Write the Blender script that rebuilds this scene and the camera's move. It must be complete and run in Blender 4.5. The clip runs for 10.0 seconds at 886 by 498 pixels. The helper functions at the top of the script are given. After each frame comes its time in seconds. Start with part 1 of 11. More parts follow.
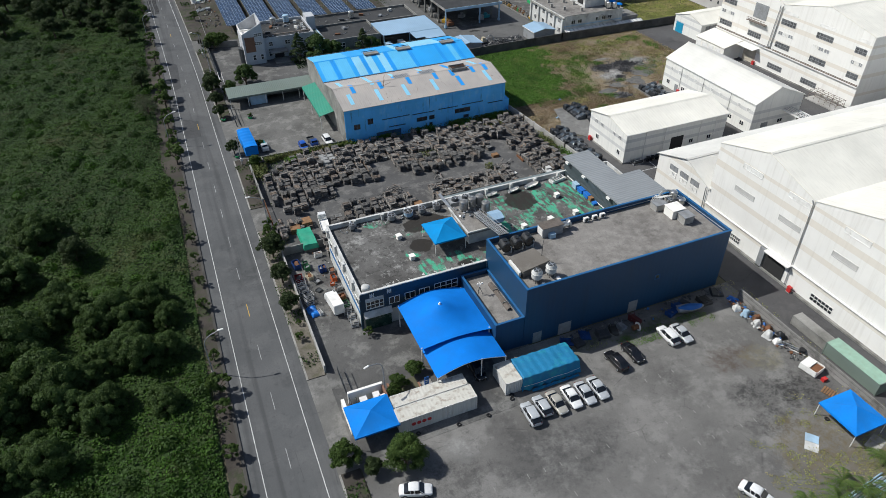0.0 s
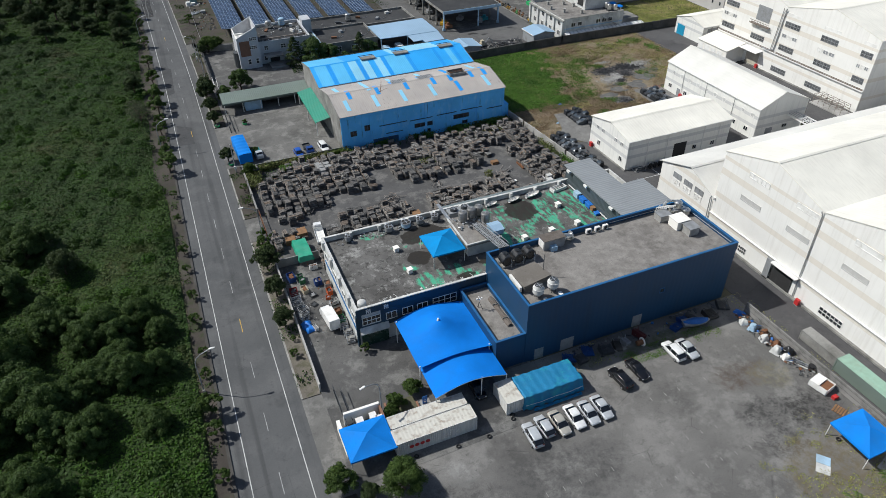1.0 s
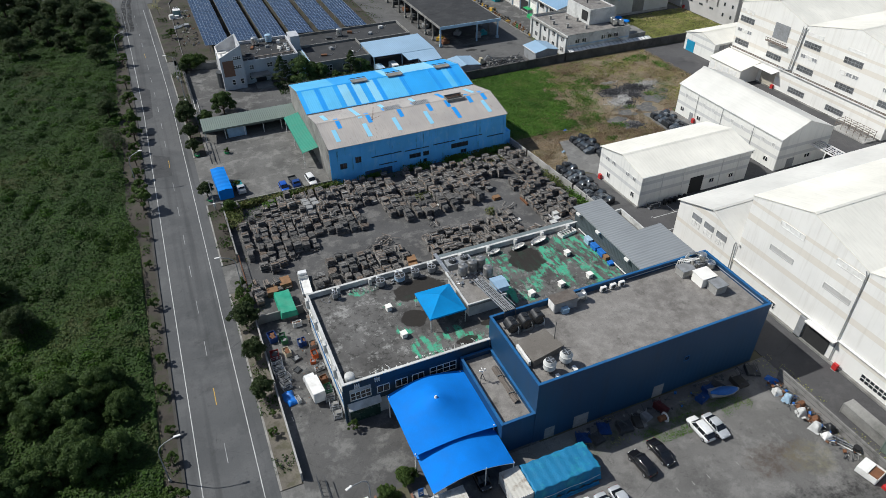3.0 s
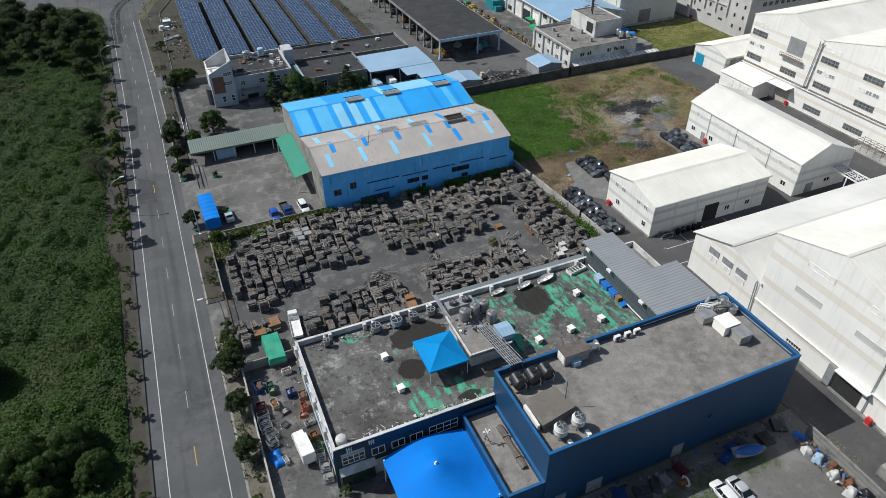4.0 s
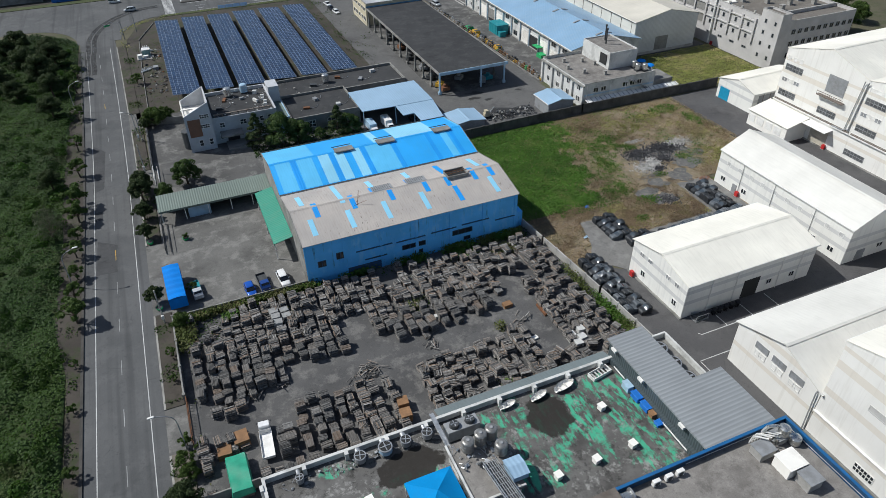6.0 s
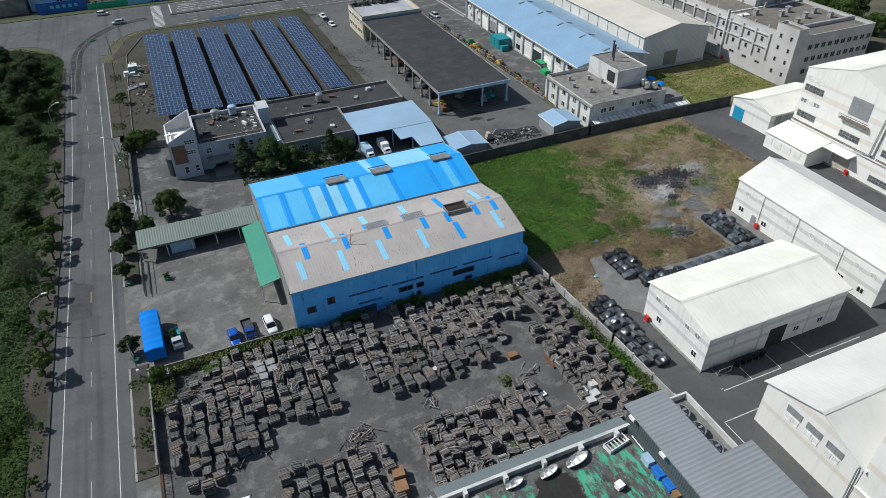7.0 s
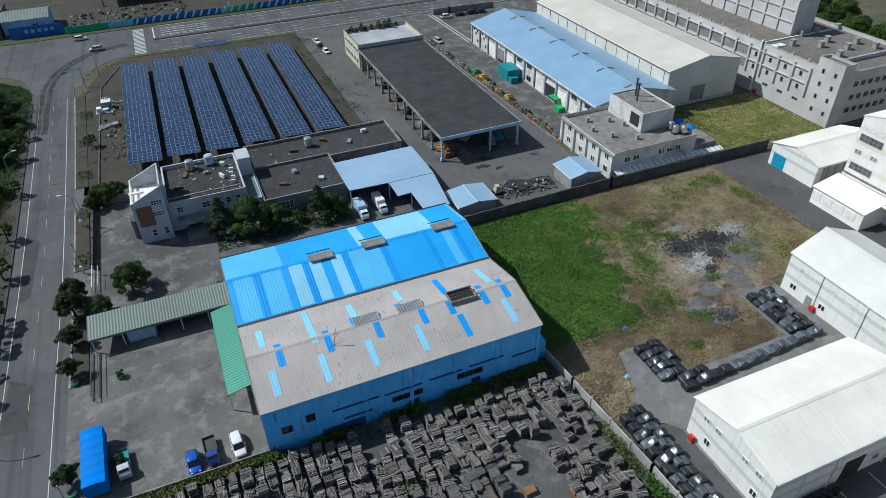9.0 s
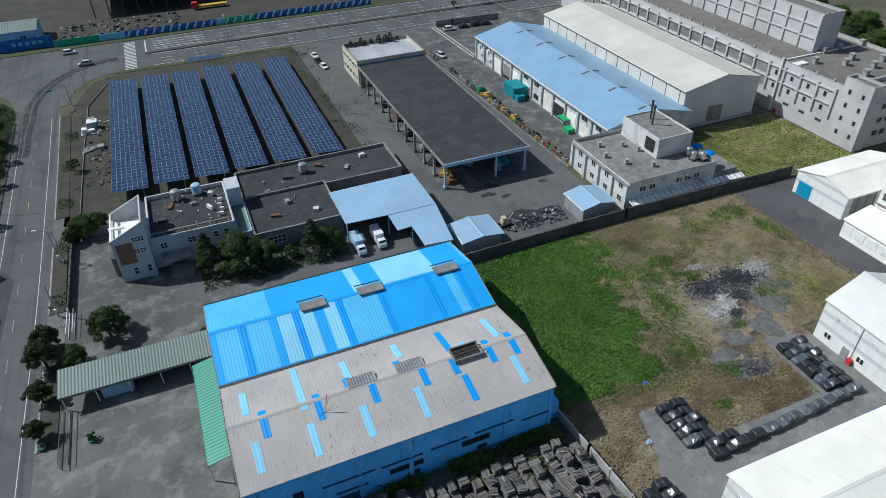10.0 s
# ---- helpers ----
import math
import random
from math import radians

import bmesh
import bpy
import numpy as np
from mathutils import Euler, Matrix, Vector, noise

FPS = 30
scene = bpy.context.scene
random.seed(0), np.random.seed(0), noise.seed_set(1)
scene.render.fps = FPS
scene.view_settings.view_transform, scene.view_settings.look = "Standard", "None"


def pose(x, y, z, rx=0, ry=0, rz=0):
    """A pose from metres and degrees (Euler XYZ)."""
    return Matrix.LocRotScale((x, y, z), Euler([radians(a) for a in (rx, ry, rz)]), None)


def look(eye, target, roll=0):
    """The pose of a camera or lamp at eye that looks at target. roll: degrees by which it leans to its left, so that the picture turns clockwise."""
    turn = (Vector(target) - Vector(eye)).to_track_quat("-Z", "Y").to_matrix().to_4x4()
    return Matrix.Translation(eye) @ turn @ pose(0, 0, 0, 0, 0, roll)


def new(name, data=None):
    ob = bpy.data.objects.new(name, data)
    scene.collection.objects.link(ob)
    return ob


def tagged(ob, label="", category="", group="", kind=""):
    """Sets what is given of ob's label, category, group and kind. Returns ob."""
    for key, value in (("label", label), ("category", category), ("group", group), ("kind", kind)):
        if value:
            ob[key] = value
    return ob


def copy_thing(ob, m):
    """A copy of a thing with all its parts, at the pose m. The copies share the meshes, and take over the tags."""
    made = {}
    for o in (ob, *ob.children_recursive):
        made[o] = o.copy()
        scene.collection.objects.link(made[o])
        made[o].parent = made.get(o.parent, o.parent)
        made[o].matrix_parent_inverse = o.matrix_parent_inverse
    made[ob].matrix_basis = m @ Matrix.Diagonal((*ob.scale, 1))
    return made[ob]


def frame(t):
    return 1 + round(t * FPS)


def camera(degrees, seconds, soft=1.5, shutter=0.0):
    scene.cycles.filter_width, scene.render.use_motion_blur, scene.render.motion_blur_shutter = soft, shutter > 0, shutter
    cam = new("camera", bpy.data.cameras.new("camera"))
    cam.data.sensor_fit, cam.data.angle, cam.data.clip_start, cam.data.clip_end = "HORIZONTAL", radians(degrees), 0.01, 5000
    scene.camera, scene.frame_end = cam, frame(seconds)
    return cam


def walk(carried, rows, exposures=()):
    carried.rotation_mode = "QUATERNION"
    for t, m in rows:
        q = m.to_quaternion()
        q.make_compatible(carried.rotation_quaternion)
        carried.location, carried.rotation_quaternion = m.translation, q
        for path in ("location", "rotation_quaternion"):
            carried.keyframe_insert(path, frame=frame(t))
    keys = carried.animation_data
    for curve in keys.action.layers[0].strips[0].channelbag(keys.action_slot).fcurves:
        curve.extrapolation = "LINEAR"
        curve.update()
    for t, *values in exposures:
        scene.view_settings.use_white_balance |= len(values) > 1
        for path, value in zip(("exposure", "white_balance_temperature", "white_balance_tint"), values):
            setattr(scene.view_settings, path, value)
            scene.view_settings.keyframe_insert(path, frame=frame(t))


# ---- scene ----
cam = camera(67.6, 10.0, soft=0.8)
PATH = [
    (0, (0.63, 0.143, 78.423), (1.237, 1.622, 77.221), -0.7),
    (0.5, (1.374, 1.714, 78.419), (1.981, 3.191, 77.215), -0.8),
    (1, (2.255, 3.785, 78.411), (2.864, 5.261, 77.207), -0.8),
    (1.5, (3.391, 6.535, 78.43), (4.002, 8.01, 77.225), -0.8),
    (2, (4.769, 9.875, 78.483), (5.382, 11.348, 77.277), -0.8),
    (2.5, (6.268, 13.7, 78.565), (6.885, 15.172, 77.359), -0.7),
    (4, (11.961, 27.536, 78.988), (12.582, 29.007, 77.784), -0.7),
    (4.5, (14.147, 32.561, 79.108), (14.768, 34.033, 77.906), -0.7),
    (5, (16.526, 37.664, 79.208), (17.146, 39.138, 78.007), -0.7),
    (5.5, (18.934, 42.848, 79.325), (19.553, 44.325, 78.127), -0.8),
    (7, (26.213, 58.951, 79.911), (26.83, 60.433, 78.718), -1.1),
    (7.5, (28.631, 64.524, 80.025), (29.249, 66.007, 78.833), -1.1),
    (8, (31.093, 70.133, 80.113), (31.71, 71.617, 78.922), -1.2),
    (8.5, (33.569, 75.762, 80.18), (34.181, 77.25, 78.992), -1.3),
    (9, (36.076, 81.372, 80.268), (36.684, 82.863, 79.081), -1.3),
    (9.5, (38.457, 87.018, 80.362), (39.062, 88.511, 79.177), -1.4),
    (10, (40.753, 92.64, 80.441), (41.355, 94.136, 79.258), -1.4),
]
walk(cam, [(t, look(eye, target, roll)) for t, eye, target, roll in PATH], [(0.0, 0.1, 6350, 8), (2.5, 0.07, 6350, 8), (5.0, 0.04, 6300, 8), (7.5, 0.0, 6150, 7), (10.0, -0.04, 5850, 5)])

# ---- light ----
SUN_WAY = Vector((0.77, -0.49, -1.0)).normalized()
world = bpy.data.worlds.new("sky")
scene.world = world
world.use_nodes = True
wn = world.node_tree
sky = wn.nodes.new("ShaderNodeTexSky")
sky.sky_type, sky.sun_disc = "NISHITA", False
sky.sun_elevation = math.asin(-SUN_WAY.z)
sky.sun_rotation = math.atan2(-SUN_WAY.x, -SUN_WAY.y)
sky.air_density, sky.dust_density = 1.0, 1.5
wn.nodes["Background"].inputs["Strength"].default_value = 0.078
wn.links.new(sky.outputs[0], wn.nodes["Background"].inputs["Color"])
sun = new("sun", bpy.data.lights.new("sun", "SUN"))
sun.data.energy, sun.data.angle, sun.data.color = 4.1, radians(0.6), (1.0, 0.975, 0.93)
sun.rotation_mode = "QUATERNION"
sun.rotation_quaternion = SUN_WAY.to_track_quat("-Z", "Y")
sun.location = (0, 0, 150)
scene.view_settings.exposure = 0.0


# ---- mesh helpers ----
class MB:
    """Gathers boxes, prisms, rods and sheets into one mesh."""

    def __init__(self):
        self.v, self.f, self.m = [], [], []

    def add(self, verts, faces, mi=0):
        o = len(self.v)
        self.v.extend(tuple(p) for p in verts)
        self.f.extend(tuple(i + o for i in f) for f in faces)
        self.m.extend([mi] * len(faces))
        return self

    def box(self, x0, y0, z0, x1, y1, z1, mi=0, m=None):
        vs = [(x0, y0, z0), (x1, y0, z0), (x1, y1, z0), (x0, y1, z0), (x0, y0, z1), (x1, y0, z1), (x1, y1, z1), (x0, y1, z1)]
        if m is not None:
            vs = [m @ Vector(p) for p in vs]
        return self.add(vs, [(3, 2, 1, 0), (4, 5, 6, 7), (0, 1, 5, 4), (1, 2, 6, 5), (2, 3, 7, 6), (3, 0, 4, 7)], mi)

    def cbox(self, cx, cy, cz, sx, sy, sz, mi=0, m=None):
        return self.box(cx - sx / 2, cy - sy / 2, cz - sz / 2, cx + sx / 2, cy + sy / 2, cz + sz / 2, mi, m)

    def prism(self, poly, z0, z1, mi=0, m=None):
        """A prism over a counter-clockwise outline (x, y)."""
        n = len(poly)
        vs = [(x, y, z0) for x, y in poly] + [(x, y, z1) for x, y in poly]
        if m is not None:
            vs = [m @ Vector(p) for p in vs]
        fs = [tuple(range(n - 1, -1, -1)), tuple(range(n, 2 * n))] + [(i, (i + 1) % n, n + (i + 1) % n, n + i) for i in range(n)]
        return self.add(vs, fs, mi)

    def extrude(self, prof, axis, a, b, mi=0, m=None):
        """A profile of (u, z) drawn out along x or y from a to b."""
        n = len(prof)
        put = (lambda u, z, w: (w, u, z)) if axis == "x" else (lambda u, z, w: (u, w, z))
        vs = [put(u, z, a) for u, z in prof] + [put(u, z, b) for u, z in prof]
        if m is not None:
            vs = [m @ Vector(p) for p in vs]
        fs = [tuple(range(n)), tuple(range(2 * n - 1, n - 1, -1))] + [(i, n + i, n + (i + 1) % n, (i + 1) % n) for i in range(n)]
        return self.add(vs, fs, mi)

    def cyl(self, p, r, h, n=14, mi=0, r2=None, m=None):
        r2 = r if r2 is None else r2
        ring = [(math.cos(2 * math.pi * i / n), math.sin(2 * math.pi * i / n)) for i in range(n)]
        vs = [(p[0] + r * c, p[1] + r * s, p[2]) for c, s in ring] + [(p[0] + r2 * c, p[1] + r2 * s, p[2] + h) for c, s in ring]
        if m is not None:
            vs = [m @ Vector(q) for q in vs]
        fs = [tuple(range(n - 1, -1, -1)), tuple(range(n, 2 * n))] + [(i, (i + 1) % n, n + (i + 1) % n, n + i) for i in range(n)]
        return self.add(vs, fs, mi)

    def dome(self, p, r, h, n=14, k=4, mi=0):
        rings = []
        for j in range(k):
            a = j / k * math.pi / 2
            rings.append([(p[0] + r * math.cos(a) * math.cos(2 * math.pi * i / n), p[1] + r * math.cos(a) * math.sin(2 * math.pi * i / n), p[2] + h * math.sin(a)) for i in range(n)])
        vs = [q for ring in rings for q in ring] + [(p[0], p[1], p[2] + h)]
        fs = [(j * n + i, j * n + (i + 1) % n, (j + 1) * n + (i + 1) % n, (j + 1) * n + i) for j in range(k - 1) for i in range(n)]
        fs += [((k - 1) * n + i, (k - 1) * n + (i + 1) % n, k * n) for i in range(n)]
        return self.add(vs, fs, mi)

    def rod(self, a, b, r, n=6, mi=0, r2=None):
        a, b = Vector(a), Vector(b)
        d = b - a
        if d.length < 1e-6:
            return self
        return self.cyl((0, 0, 0), r, d.length, n, mi, r2, Matrix.Translation(a) @ d.to_track_quat("Z", "Y").to_matrix().to_4x4())

    def path(self, pts, r, n=6, mi=0):
        for a, b in zip(pts[:-1], pts[1:]):
            self.rod(a, b, r, n, mi)
        return self

    def sheet(self, f, nu, nv, mi=0):
        vs = [f(i / nu, j / nv) for j in range(nv + 1) for i in range(nu + 1)]
        w = nu + 1
        return self.add(vs, [(j * w + i, j * w + i + 1, (j + 1) * w + i + 1, (j + 1) * w + i) for j in range(nv) for i in range(nu)], mi)

    def mesh(self, name="mesh"):
        me = bpy.data.meshes.new(name)
        me.from_pydata(self.v, [], self.f)
        if any(self.m):
            me.polygons.foreach_set("material_index", self.m)
        me.validate()
        me.update()
        return me


def shape(name, mb, mat, parent=None, label="", smooth=False, bevel=0.0):
    me = mb if isinstance(mb, bpy.types.Mesh) else mb.mesh(name)
    if bevel:
        bm = bmesh.new()
        bm.from_mesh(me)
        bmesh.ops.remove_doubles(bm, verts=bm.verts, dist=1e-5)
        bmesh.ops.bevel(bm, geom=list(bm.edges), offset=bevel, segments=1, affect="EDGES", clamp_overlap=True)
        bm.to_mesh(me)
        bm.free()
    if not me.materials:
        for one in (mat if isinstance(mat, (list, tuple)) else [mat]):
            me.materials.append(one)
    if smooth:
        me.shade_smooth()
    ob = new(name, me)
    if parent:
        ob.parent = parent
    if label:
        ob["label"] = label
    return ob


def part(name, mb, mat, parent, label="", smooth=False, bevel=0.0):
    return shape(name, mb, mat, parent, label, smooth, bevel)


def thing(name, at, label, category, group="", kind="", turn=0.0):
    ob = new(name)
    ob.empty_display_size = 0.3
    ob.location = at
    ob.rotation_euler = (0, 0, radians(turn))
    return tagged(ob, label, category, group, kind)


def setting(name, mb, mat, label, category, smooth=False):
    return tagged(shape(name, mb, mat, None, "", smooth), label, category, "", "structure")


# ---- materials ----
class Nodes:
    def __init__(self, name):
        self.mat = bpy.data.materials.new(name)
        self.mat.use_nodes = True
        self.t = self.mat.node_tree
        self.bsdf = self.t.nodes["Principled BSDF"]
        self.co = self.t.nodes.new("ShaderNodeTexCoord").outputs["Object"]

    def n(self, kind, **props):
        node = self.t.nodes.new("ShaderNode" + kind)
        for k, v in props.items():
            if k == "operation":
                node.operation = v
            elif k == "blend":
                node.blend_type = v
            elif k == "data":
                node.data_type = v
        return node

    def link(self, a, b):
        self.t.links.new(a, b)

    def noise(self, scale, detail=4.0, rough=0.55, stretch=None, off=0.0, rand=False):
        src = self.co
        if stretch or off or rand:
            mp = self.n("Mapping")
            self.link(src, mp.inputs["Vector"])
            mp.inputs["Scale"].default_value = stretch or (1, 1, 1)
            mp.inputs["Location"].default_value = (off, off * 0.7, off * 1.3)
            if rand:
                info = self.n("ObjectInfo")
                mul = self.n("Math", operation="MULTIPLY")
                self.link(info.outputs["Random"], mul.inputs[0])
                mul.inputs[1].default_value = 97.0
                self.link(mul.outputs[0], mp.inputs["Location"])
            src = mp.outputs[0]
        nz = self.n("TexNoise")
        self.link(src, nz.inputs["Vector"])
        nz.inputs["Scale"].default_value, nz.inputs["Detail"].default_value, nz.inputs["Roughness"].default_value = scale, detail, rough
        return nz.outputs["Fac"]

    def ramp(self, fac, lo, hi, a=0.0, b=1.0):
        r = self.n("MapRange")
        self.link(fac, r.inputs["Value"])
        r.inputs["From Min"].default_value, r.inputs["From Max"].default_value = lo, hi
        r.inputs["To Min"].default_value, r.inputs["To Max"].default_value = a, b
        return r.outputs["Result"]

    def mix(self, fac, a, b, blend="MIX"):
        mx = self.n("Mix", data="RGBA", blend=blend)
        mx.clamp_factor = True
        if isinstance(fac, (int, float)):
            mx.inputs["Factor"].default_value = fac
        else:
            self.link(fac, mx.inputs["Factor"])
        for key, v in (("A", a), ("B", b)):
            sock = [s for s in mx.inputs if s.name == key and s.type == "RGBA"][0]
            if isinstance(v, (tuple, list)):
                sock.default_value = (*v, 1)
            else:
                self.link(v, sock)
        return [s for s in mx.outputs if s.type == "RGBA"][0]

    def mul(self, a, b):
        m = self.n("Math", operation="MULTIPLY")
        self.link(a, m.inputs[0])
        if isinstance(b, (int, float)):
            m.inputs[1].default_value = b
        else:
            self.link(b, m.inputs[1])
        return m.outputs[0]

    def axis(self, k):
        s = self.n("SeparateXYZ")
        self.link(self.co, s.inputs[0])
        return s.outputs["XYZ".index(k)]

    def ribs(self, k, period):
        m = self.n("Math", operation="MULTIPLY")
        self.link(self.axis(k), m.inputs[0])
        m.inputs[1].default_value = 2 * math.pi / period
        s = self.n("Math", operation="SINE")
        self.link(m.outputs[0], s.inputs[0])
        return s.outputs[0]

    def bump(self, height, strength=0.3, distance=0.05):
        b = self.n("Bump")
        self.link(height, b.inputs["Height"])
        b.inputs["Strength"].default_value, b.inputs["Distance"].default_value = strength, distance
        self.link(b.outputs[0], self.bsdf.inputs["Normal"])

    def done(self, color, rough=0.8, metal=0.0, spec=0.5):
        if isinstance(color, (tuple, list)):
            self.bsdf.inputs["Base Color"].default_value = (*color, 1)
        else:
            self.link(color, self.bsdf.inputs["Base Color"])
        if isinstance(rough, (int, float)):
            self.bsdf.inputs["Roughness"].default_value = rough
        else:
            self.link(rough, self.bsdf.inputs["Roughness"])
        self.bsdf.inputs["Metallic"].default_value = metal
        self.bsdf.inputs["Specular IOR Level"].default_value = spec
        return self.mat


def plain(name, c, rough=0.7, metal=0.0, vary=0.25, scale=1.5, fine=14.0, bump=0.15, dirt=None, dirt_amt=0.5, rand=False, spec=0.4, dist=0.02):
    """A surface with large and small variation, and dirt in patches."""
    k = Nodes(name)
    big, small = k.noise(scale, 4, rand=rand), k.noise(fine, 3, off=7, rand=rand)
    col = k.mix(k.ramp(big, 0.3, 0.7), tuple(v * (1 - vary) for v in c), tuple(min(1, v * (1 + vary)) for v in c))
    col = k.mix(k.ramp(small, 0.3, 0.75, 0, 0.5), col, tuple(v * (1 - vary) for v in c))
    if dirt:
        col = k.mix(k.ramp(k.noise(scale * 0.6, 6, 0.65, off=31, rand=rand), 0.48, 0.72, 0, dirt_amt), col, dirt)
    if rand:
        info = k.n("ObjectInfo")
        col = k.mix(k.ramp(info.outputs["Random"], 0, 1, 0, 0.35), col, tuple(v * 0.55 for v in c))
    k.bump(small, bump, dist)
    return k.done(col, k.ramp(big, 0.3, 0.7, max(0.03, rough - 0.1), min(1, rough + 0.1)), metal, spec)


def sheeting(name, c, axis="x", period=0.6, rough=0.45, dirt=(0.2, 0.18, 0.15), dirt_amt=0.35, vary=0.1, strength=0.6, streak=None, island=0.0, tint=0.07):
    """Profiled metal sheet with ribs across one axis and weathered streaks along the other."""
    k = Nodes(name)
    big = k.noise(0.12, 5)
    st = streak or ((2.0, 0.15, 1.0) if axis == "x" else (0.15, 2.0, 1.0))
    run = k.noise(1.2, 4, 0.6, stretch=st, off=3)
    col = k.mix(k.ramp(big, 0.3, 0.7), tuple(v * (1 - vary) for v in c), tuple(min(1, v * (1 + vary)) for v in c))
    col = k.mix(k.ramp(run, 0.5, 0.78, 0, dirt_amt), col, dirt)
    rib = k.ribs(axis.upper(), period)
    col = k.mix(k.ramp(rib, 0.3, 1.0, 0, tint), col, tuple(v * 0.6 for v in c))
    if island:
        geo = k.n("NewGeometry")
        col = k.mix(k.ramp(geo.outputs["Random Per Island"], 0, 1, 0, island), col, tuple(v * 0.5 for v in c))
    k.bump(rib, strength, 0.04)
    return k.done(col, rough, 0.0, 0.5)


def spot(k, x, y, rx, ry, wob, soft=0.25):
    """An uneven round stain about a place on the roof."""
    d = []
    for sock, c, r in ((k.axis("X"), x, rx), (k.axis("Y"), y, ry)):
        a = k.n("Math", operation="SUBTRACT")
        k.link(sock, a.inputs[0])
        a.inputs[1].default_value = c
        b = k.n("Math", operation="MULTIPLY")
        k.link(a.outputs[0], b.inputs[0])
        b.inputs[1].default_value = 1.0 / r
        q = k.n("Math", operation="MULTIPLY")
        k.link(b.outputs[0], q.inputs[0])
        k.link(b.outputs[0], q.inputs[1])
        d.append(q.outputs[0])
    s_ = k.n("Math", operation="ADD")
    k.link(d[0], s_.inputs[0])
    k.link(d[1], s_.inputs[1])
    t = k.n("Math", operation="ADD")
    k.link(s_.outputs[0], t.inputs[0])
    k.link(wob, t.inputs[1])
    return k.ramp(t.outputs[0], 1.0 - soft, 1.0 + soft, 1, 0)


def ground_mat(name, base, tone, patch, scale=0.08, rough=0.92, lo=0.5, hi=0.62, amt=0.7, cracks=True, fine=6.0, tyre=None, spots=()):
    """Paving with broad tones, blotches, grain and long faint marks."""
    k = Nodes(name)
    col = k.mix(k.ramp(k.noise(scale, 6, 0.6), 0.32, 0.68), base, tone)
    col = k.mix(k.ramp(k.noise(scale * 3.7, 7, 0.68, off=11), lo, hi, 0, amt), col, patch)
    dark = tuple(v * 0.55 for v in base)
    col = k.mix(k.ramp(k.noise(scale * 2.1, 6, 0.7, off=23), 0.56, 0.7, 0, 0.6), col, dark)
    grain = k.noise(fine, 3, 0.7, off=5)
    col = k.mix(k.ramp(grain, 0.35, 0.75, 0, 0.35), col, dark)
    col = k.mix(k.ramp(k.noise(1.3, 6, 0.78, off=37), 0.56, 0.68, 0, 0.5), col, dark)
    col = k.mix(k.ramp(k.noise(0.8, 7, 0.8, off=53), 0.62, 0.72, 0, 0.45), col, patch)
    if cracks:
        vo = k.n("TexVoronoi")
        vo.feature = "DISTANCE_TO_EDGE"
        k.link(k.co, vo.inputs["Vector"])
        vo.inputs["Scale"].default_value = 0.13
        crack = k.mul(k.ramp(vo.outputs["Distance"], 0.0, 0.006, 1, 0), k.ramp(k.noise(0.3, 3, off=40), 0.5, 0.6, 0, 0.5))
        col = k.mix(crack, col, tuple(v * 0.4 for v in base))
    if tyre:
        tr = k.noise(0.5, 3, 0.5, stretch=tyre, off=9)
        col = k.mix(k.ramp(tr, 0.52, 0.68, 0, 0.45), col, tuple(v * 0.5 for v in base))
    if spots:
        wob = k.ramp(k.noise(0.35, 6, 0.7, off=61), 0.3, 0.7, -0.9, 0.9)
        speck = k.ramp(k.noise(1.1, 5, 0.75, off=71), 0.42, 0.6, 0.25, 1.0)
        for x, y, rx, ry, c, amt in spots:
            col = k.mix(k.mul(k.mul(spot(k, x, y, rx, ry, wob, 0.5), speck), amt), col, c)
    k.bump(grain, 0.25, 0.03)
    return k.done(col, rough, 0, 0.3)


M = {}
M["road"] = ground_mat("road_asphalt", (0.082, 0.085, 0.087), (0.125, 0.126, 0.127), (0.155, 0.155, 0.155), 0.05, amt=0.4, tyre=(1.4, 0.03, 1))
M["lot"] = ground_mat("lot_asphalt", (0.105, 0.102, 0.098), (0.215, 0.208, 0.198), (0.27, 0.263, 0.25), 0.07, amt=0.5, spots=((70, 44, 4, 3, (0.03, 0.03, 0.03), 0.8), (68.5, 39, 4.5, 2.2, (0.035, 0.034, 0.034), 0.7), (77, 41.5, 4, 3.4, (0.03, 0.029, 0.028), 0.9), (72, 51, 4.5, 2.6, (0.075, 0.055, 0.042), 0.7), (76, 49.5, 3.2, 2.4, (0.22, 0.2, 0.12), 0.35), (37, 46, 9, 5, (0.05, 0.05, 0.05), 0.6), (24.5, 52.5, 2.6, 2.0, (0.3, 0.3, 0.29), 0.6), (22, 48, 5, 4, (0.045, 0.044, 0.043), 0.6), (73, 32, 8, 6, (0.13, 0.105, 0.06), 0.8), (52, 63.5, 5, 1.6, (0.06, 0.08, 0.03), 0.7), (66, 62.5, 8, 1.6, (0.05, 0.07, 0.025), 0.7)))
M["lane"] = ground_mat("lane_asphalt", (0.074, 0.072, 0.074), (0.106, 0.104, 0.104), (0.14, 0.137, 0.135), 0.06, amt=0.35)
M["yard"] = ground_mat("yard_concrete", (0.1, 0.098, 0.093), (0.19, 0.185, 0.174), (0.31, 0.302, 0.283), 0.08, amt=0.5)
M["yard_dark"] = ground_mat("worn_concrete", (0.07, 0.069, 0.067), (0.135, 0.132, 0.128), (0.27, 0.265, 0.25), 0.07, amt=0.55)
M["pallet_yard"] = ground_mat("yard_dusty_asphalt", (0.072, 0.071, 0.071), (0.12, 0.118, 0.116), (0.25, 0.24, 0.225), 0.1, amt=0.5)
